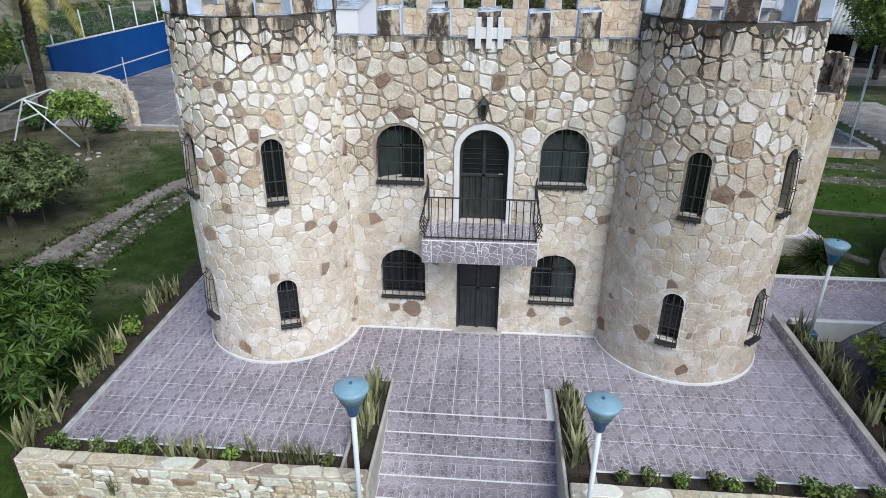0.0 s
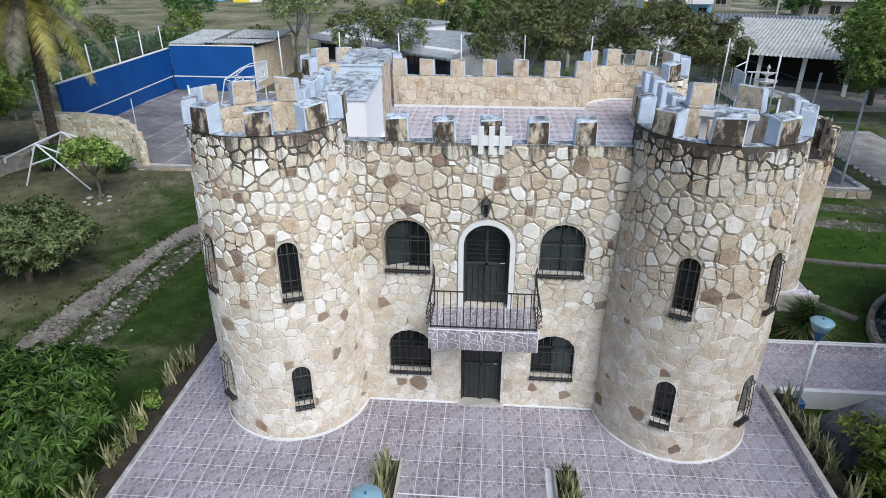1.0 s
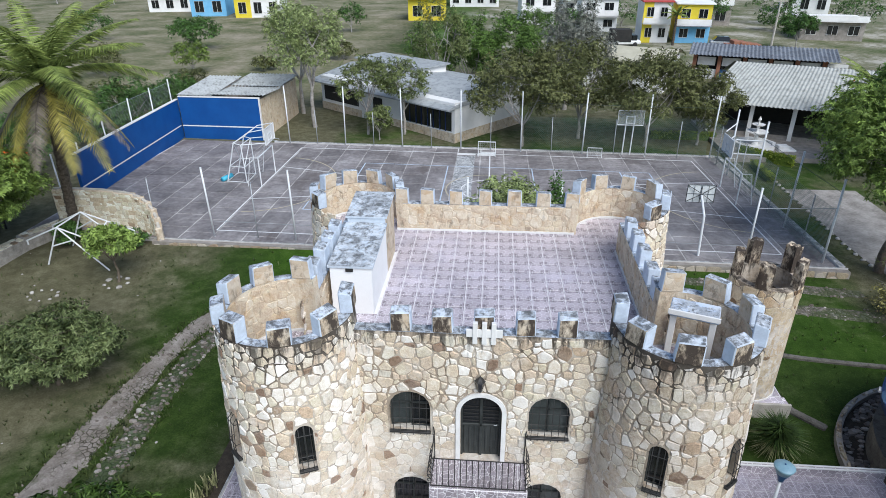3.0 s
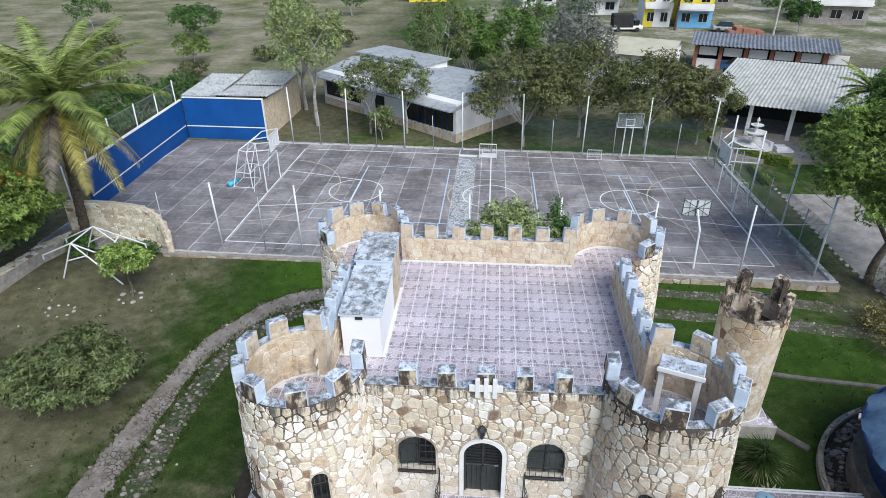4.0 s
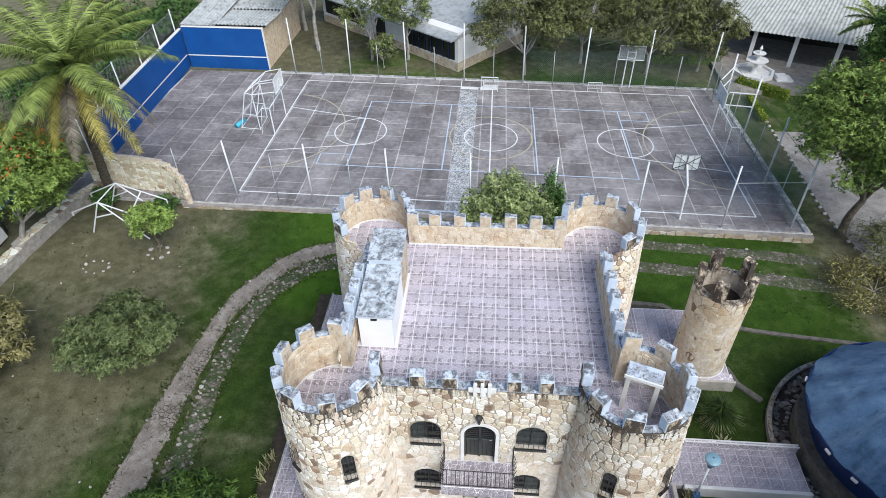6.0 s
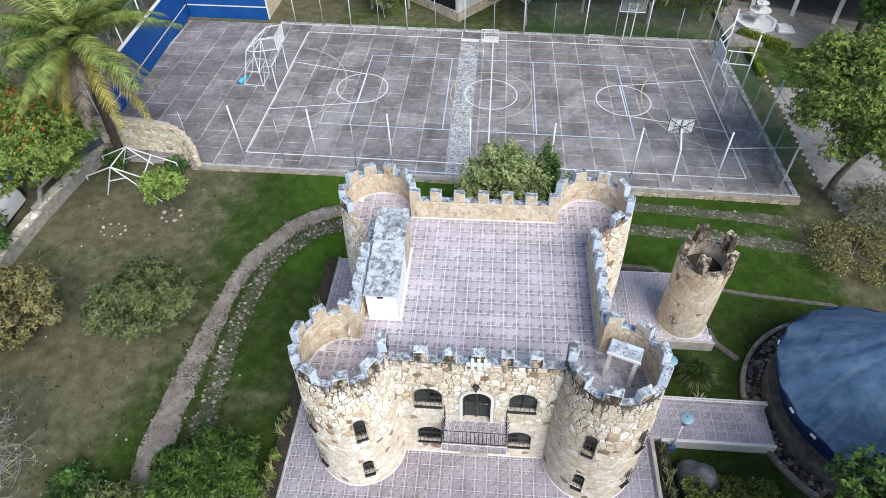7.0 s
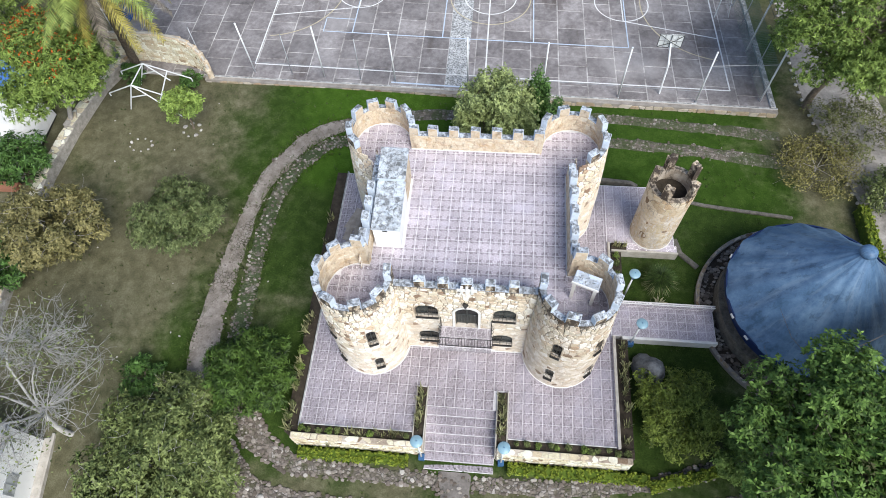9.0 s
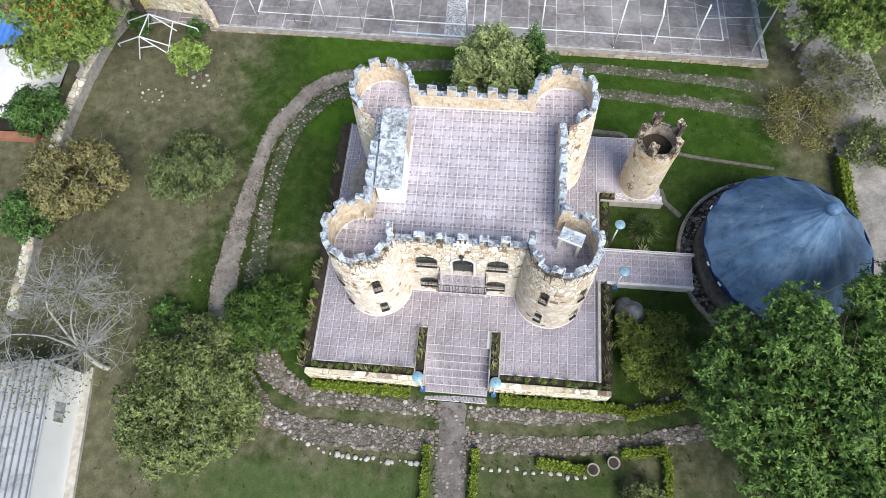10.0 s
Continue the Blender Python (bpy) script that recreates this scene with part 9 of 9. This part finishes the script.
far_trees([(2.4, 36.2, 7.8, 5.0, 0.27, 15000), (7.0, 38.5, 8.0, 5.0, 0.24, 14000), (12.0, 36.8, 7.4, 5.0, 0.25, 14000), (16.2, 37.4, 6.2, 3.6, 0.2, 9000)], LEAF_SHADE, "spreading olive-green tree behind the court", "trees behind the court")
far_trees([(-10.2, 38.0, 6.6, 2.7, 0.38, 3800), (-7.2, 38.2, 6.4, 2.6, 0.38, 3800), (-9.0, 36.6, 2.8, 1.4, 0.3, 1500)], LEAF_OLIVE, "slender tree before the long white house", "trees by the white house")
far_trees([(-15.2, 40.0, 10.5, 3.6, 0.36, 7500), (-17.5, 44.5, 10.5, 3.4, 0.36, 6500)], LEAF_PALE, "tall pale-trunked light-green tree", "tall pale trees")
far_trees([(-28.0, 42.0, 4.2, 2.6, 0.1, 5000), (-30.0, 38.0, 4.8, 3.2, 0.1, 6000), (-30.5, 32.5, 4.6, 3.0, 0.1, 5500), (-31.5, 26.5, 5.0, 3.0, 0.15, 5000)], LEAF_DARK, "dark green bush behind the blue wall", "bushes behind the wall")
far_trees([(-2.5, 56, 8.2, 3.6, 0.1, 15000), (2.0, 57, 8.8, 3.7, 0.1, 15000), (5.0, 60, 8.0, 3.2, 0.25, 5000), (-8, 60, 6.5, 3.0, 0.25, 4000)], LEAF_DEEP, "tall full green tree beyond the white house", "trees beyond the white house")
far_trees([(6.8, 48, 11.5, 3.2, 0.2, 8000), (9.2, 50, 8.0, 2.8, 0.2, 6000)], LEAF_GREY, "grey feathery tree beyond the court", "trees beyond the white house")
far_trees([(-5.5, 53, 9.5, 3.6, 0.2, 6000)], LEAF_OLIVE, "tall olive-green tree beyond the white house", "trees beyond the white house")
far_trees([(27.4, 29.6, 9.6, 4.2, 0.25, 17000), (31.5, 37.5, 6.0, 3.0, 0.3, 5000), (31.0, 27.0, 7.5, 3.6, 0.3, 6000), (37, 44, 7, 3.5, 0.3, 4500), (43, 52, 7.5, 4, 0.3, 4500)], LEAF_DEEP, "leafy green tree beside the lane", "trees along the lane")
far_trees([(41.7, 82, 5.4, 3.0, 0.3, 6000), (33.5, 100, 4, 3, 0.1, 2500), (46, 101, 4, 3.5, 0.1, 2500), (22, 106, 6, 4, 0.1, 2500), (12, 92, 4.5, 3, 0.1, 3500), (36, 104, 6, 4, 0.25, 3000), (49, 110, 6, 5, 0.2, 3000), (58, 100, 6, 5, 0.2, 3000)], LEAF_DARK, "dark round tree near the town", "trees near the town")
far_trees([(-42.2, 76.5, 5.0, 4.2, 0.15, 6500), (-32, 88, 4.5, 3.0, 0.15, 3500), (-24, 96, 5, 3, 0.2, 2500), (-62, 84, 5, 4, 0.2, 3000)], LEAF_DARK, "dark green tree on the brown field", "trees on the field")
far_trees([(-34, 44, 2.4, 2.2, 0.05, 2200), (-39, 49, 2.0, 2.4, 0.05, 2200), (-33, 55, 2.2, 2.0, 0.05, 2000), (-46, 60, 2.6, 3.0, 0.05, 2600), (-52, 70, 2.2, 3.0, 0.05, 2200), (-28, 64, 1.8, 1.8, 0.05, 1600), (-20, 72, 2.4, 2.2, 0.05, 1800), (-36, 96, 3.0, 3.2, 0.05, 2200)], LEAF_SHADE, "low scrubby bush on the dry field", "scrub on the field")
rr = random.Random(77)
far_trees([(rr.uniform(-150, 150), rr.uniform(135, 230), rr.uniform(6, 10), rr.uniform(4, 7), 0.15, 1600) for _ in range(46)], LEAF_DARK, "dark tree of the far tree belt", "far tree belt")
far_trees([(-36, 62, 4, 2.6, 0.2, 2500), (-33, 20, 5, 3.2, 0.2, 5000), (-36, 12, 5.5, 3.4, 0.2, 4500), (-33, 4, 5, 3.0, 0.2, 4500), (-31, -4, 5.5, 3.2, 0.2, 4500)], LEAF_MID, "green tree beyond the boundary", "trees beyond the boundary")
pole = thing("utility_pole", "tall grey concrete utility pole", "utility pole", pose(37.6, 79.9, 0.0))
part("pole", Geo().tube([(0, 0, 0), (0, 0, 7.2)], [0.16, 0.1], 8), KERB, pole)
part("crossarm", Geo().box(-0.9, 0.9, -0.06, 0.06, 6.7, 6.85), KERB, pole)

# ---- stones of the walls ----
for owner, polys, place, size, material, lim in walls_todo:
    masonry(owner, polys, place, size, material, rng, lim, rank=lambda p: -sum(q[1] for q in p) / len(p))


# ---- floor tiles ----
def lay_tiles(owner, x0, x1, y0, y1, z, pitch, material, limit, skip, rank, gap=0.02, deep=0.0, low=(-99, -99)):
    """Tiles on a grid; those at the rim are cut."""
    deep = deep or pitch
    s, sd = pitch - gap, deep - gap
    unit = Geo().box(0, s, 0, sd, -0.012, 0, 0.003).mesh("tile", material)
    spots = []
    for j in range(math.ceil((y1 - y0) / deep)):
        for i in range(math.ceil((x1 - x0) / pitch)):
            x, y = max(x0 + i * pitch, low[0]), max(y0 + j * deep, low[1])
            w, d = min(x0 + (i + 1) * pitch, x1) - x, min(y0 + (j + 1) * deep, y1) - y
            if w > 0.06 and d > 0.06 and not skip(x + w / 2, y + d / 2):
                spots.append((x, y, w / pitch, d / deep))
    spots.sort(key=rank)
    rest = Geo()
    for k, (x, y, sx, sy) in enumerate(spots):
        if k < limit:
            ob = part("tile", unit, None, owner)
            ob.matrix_basis = pose(x, y, z + rng.uniform(-0.0015, 0.0015)) @ Matrix.Diagonal((sx, sy, 1, 1))
        else:
            rest.box(x, x + s * sx, y, y + sd * sy, z - 0.012, z + rng.uniform(-0.0015, 0.0015), 0.003)
    if rest.v:
        part("tiling", rest, material, owner, kind="stuff", fix=False)


def under_castle(x, y):
    if -4.2 < x < 4.2 and 0.2 < y < 8.0:
        return True
    return any(math.hypot(x - c[0], y - c[1]) < RT - 0.35 for c in TOWERS.values())


on_steps = lambda x, y: (1.66 < abs(x) < 2.15 and y < -2.03) or (abs(x) < 1.64 and y < -2.9)
lay_tiles(terrace, -7.659, 7.08, -4.33, 10.24, 0.0, 0.457, TILE, 300, lambda x, y: under_castle(x, y) or on_steps(x, y), lambda s: s[1], 0.018, 0.47, (-7.46, -4.14))
lay_tiles(patio, 7.11, 10.58, 6.57, 10.24, 0.0, 0.457, TILE_PALE, 60, lambda x, y: math.hypot(x - tc[0], y - tc[1]) < tr_ - 0.3, lambda s: s[1])
lay_tiles(walk_slab, 7.11, 12.08, 1.24, 2.85, 0.0, 0.457, TILE_PALE, 60, lambda x, y: False, lambda s: s[1])
roof_owner = [o for o in castle.children if o.name.startswith("roof_slab")][0]
lay_tiles(roof_owner, -4.23, 4.18, 0.29, 7.84, FLOOR, 0.468, TILE_ROOF, 300, lambda x, y: (x < -2.95 and 2.45 < y < 6.2), lambda s: s[1], 0.026, 0.53, (-4.18, 0.33))
for o in [o for o in castle.children if o.name.startswith("tower_floor")]:
    c = sum((v.co for v in o.data.vertices), Vector()) / len(o.data.vertices)
    lay_tiles(o, c.x - 1.35, c.x + 1.35, c.y - 1.35, c.y + 1.35, FLOOR - 0.004, 0.468, TILE_ROOF, 40, lambda x, y: math.hypot(x - c.x, y - c.y) > 1.42 or (abs(x) < 4.18 and 0.33 < y < 7.84), lambda s: s[1], 0.026, 0.53)
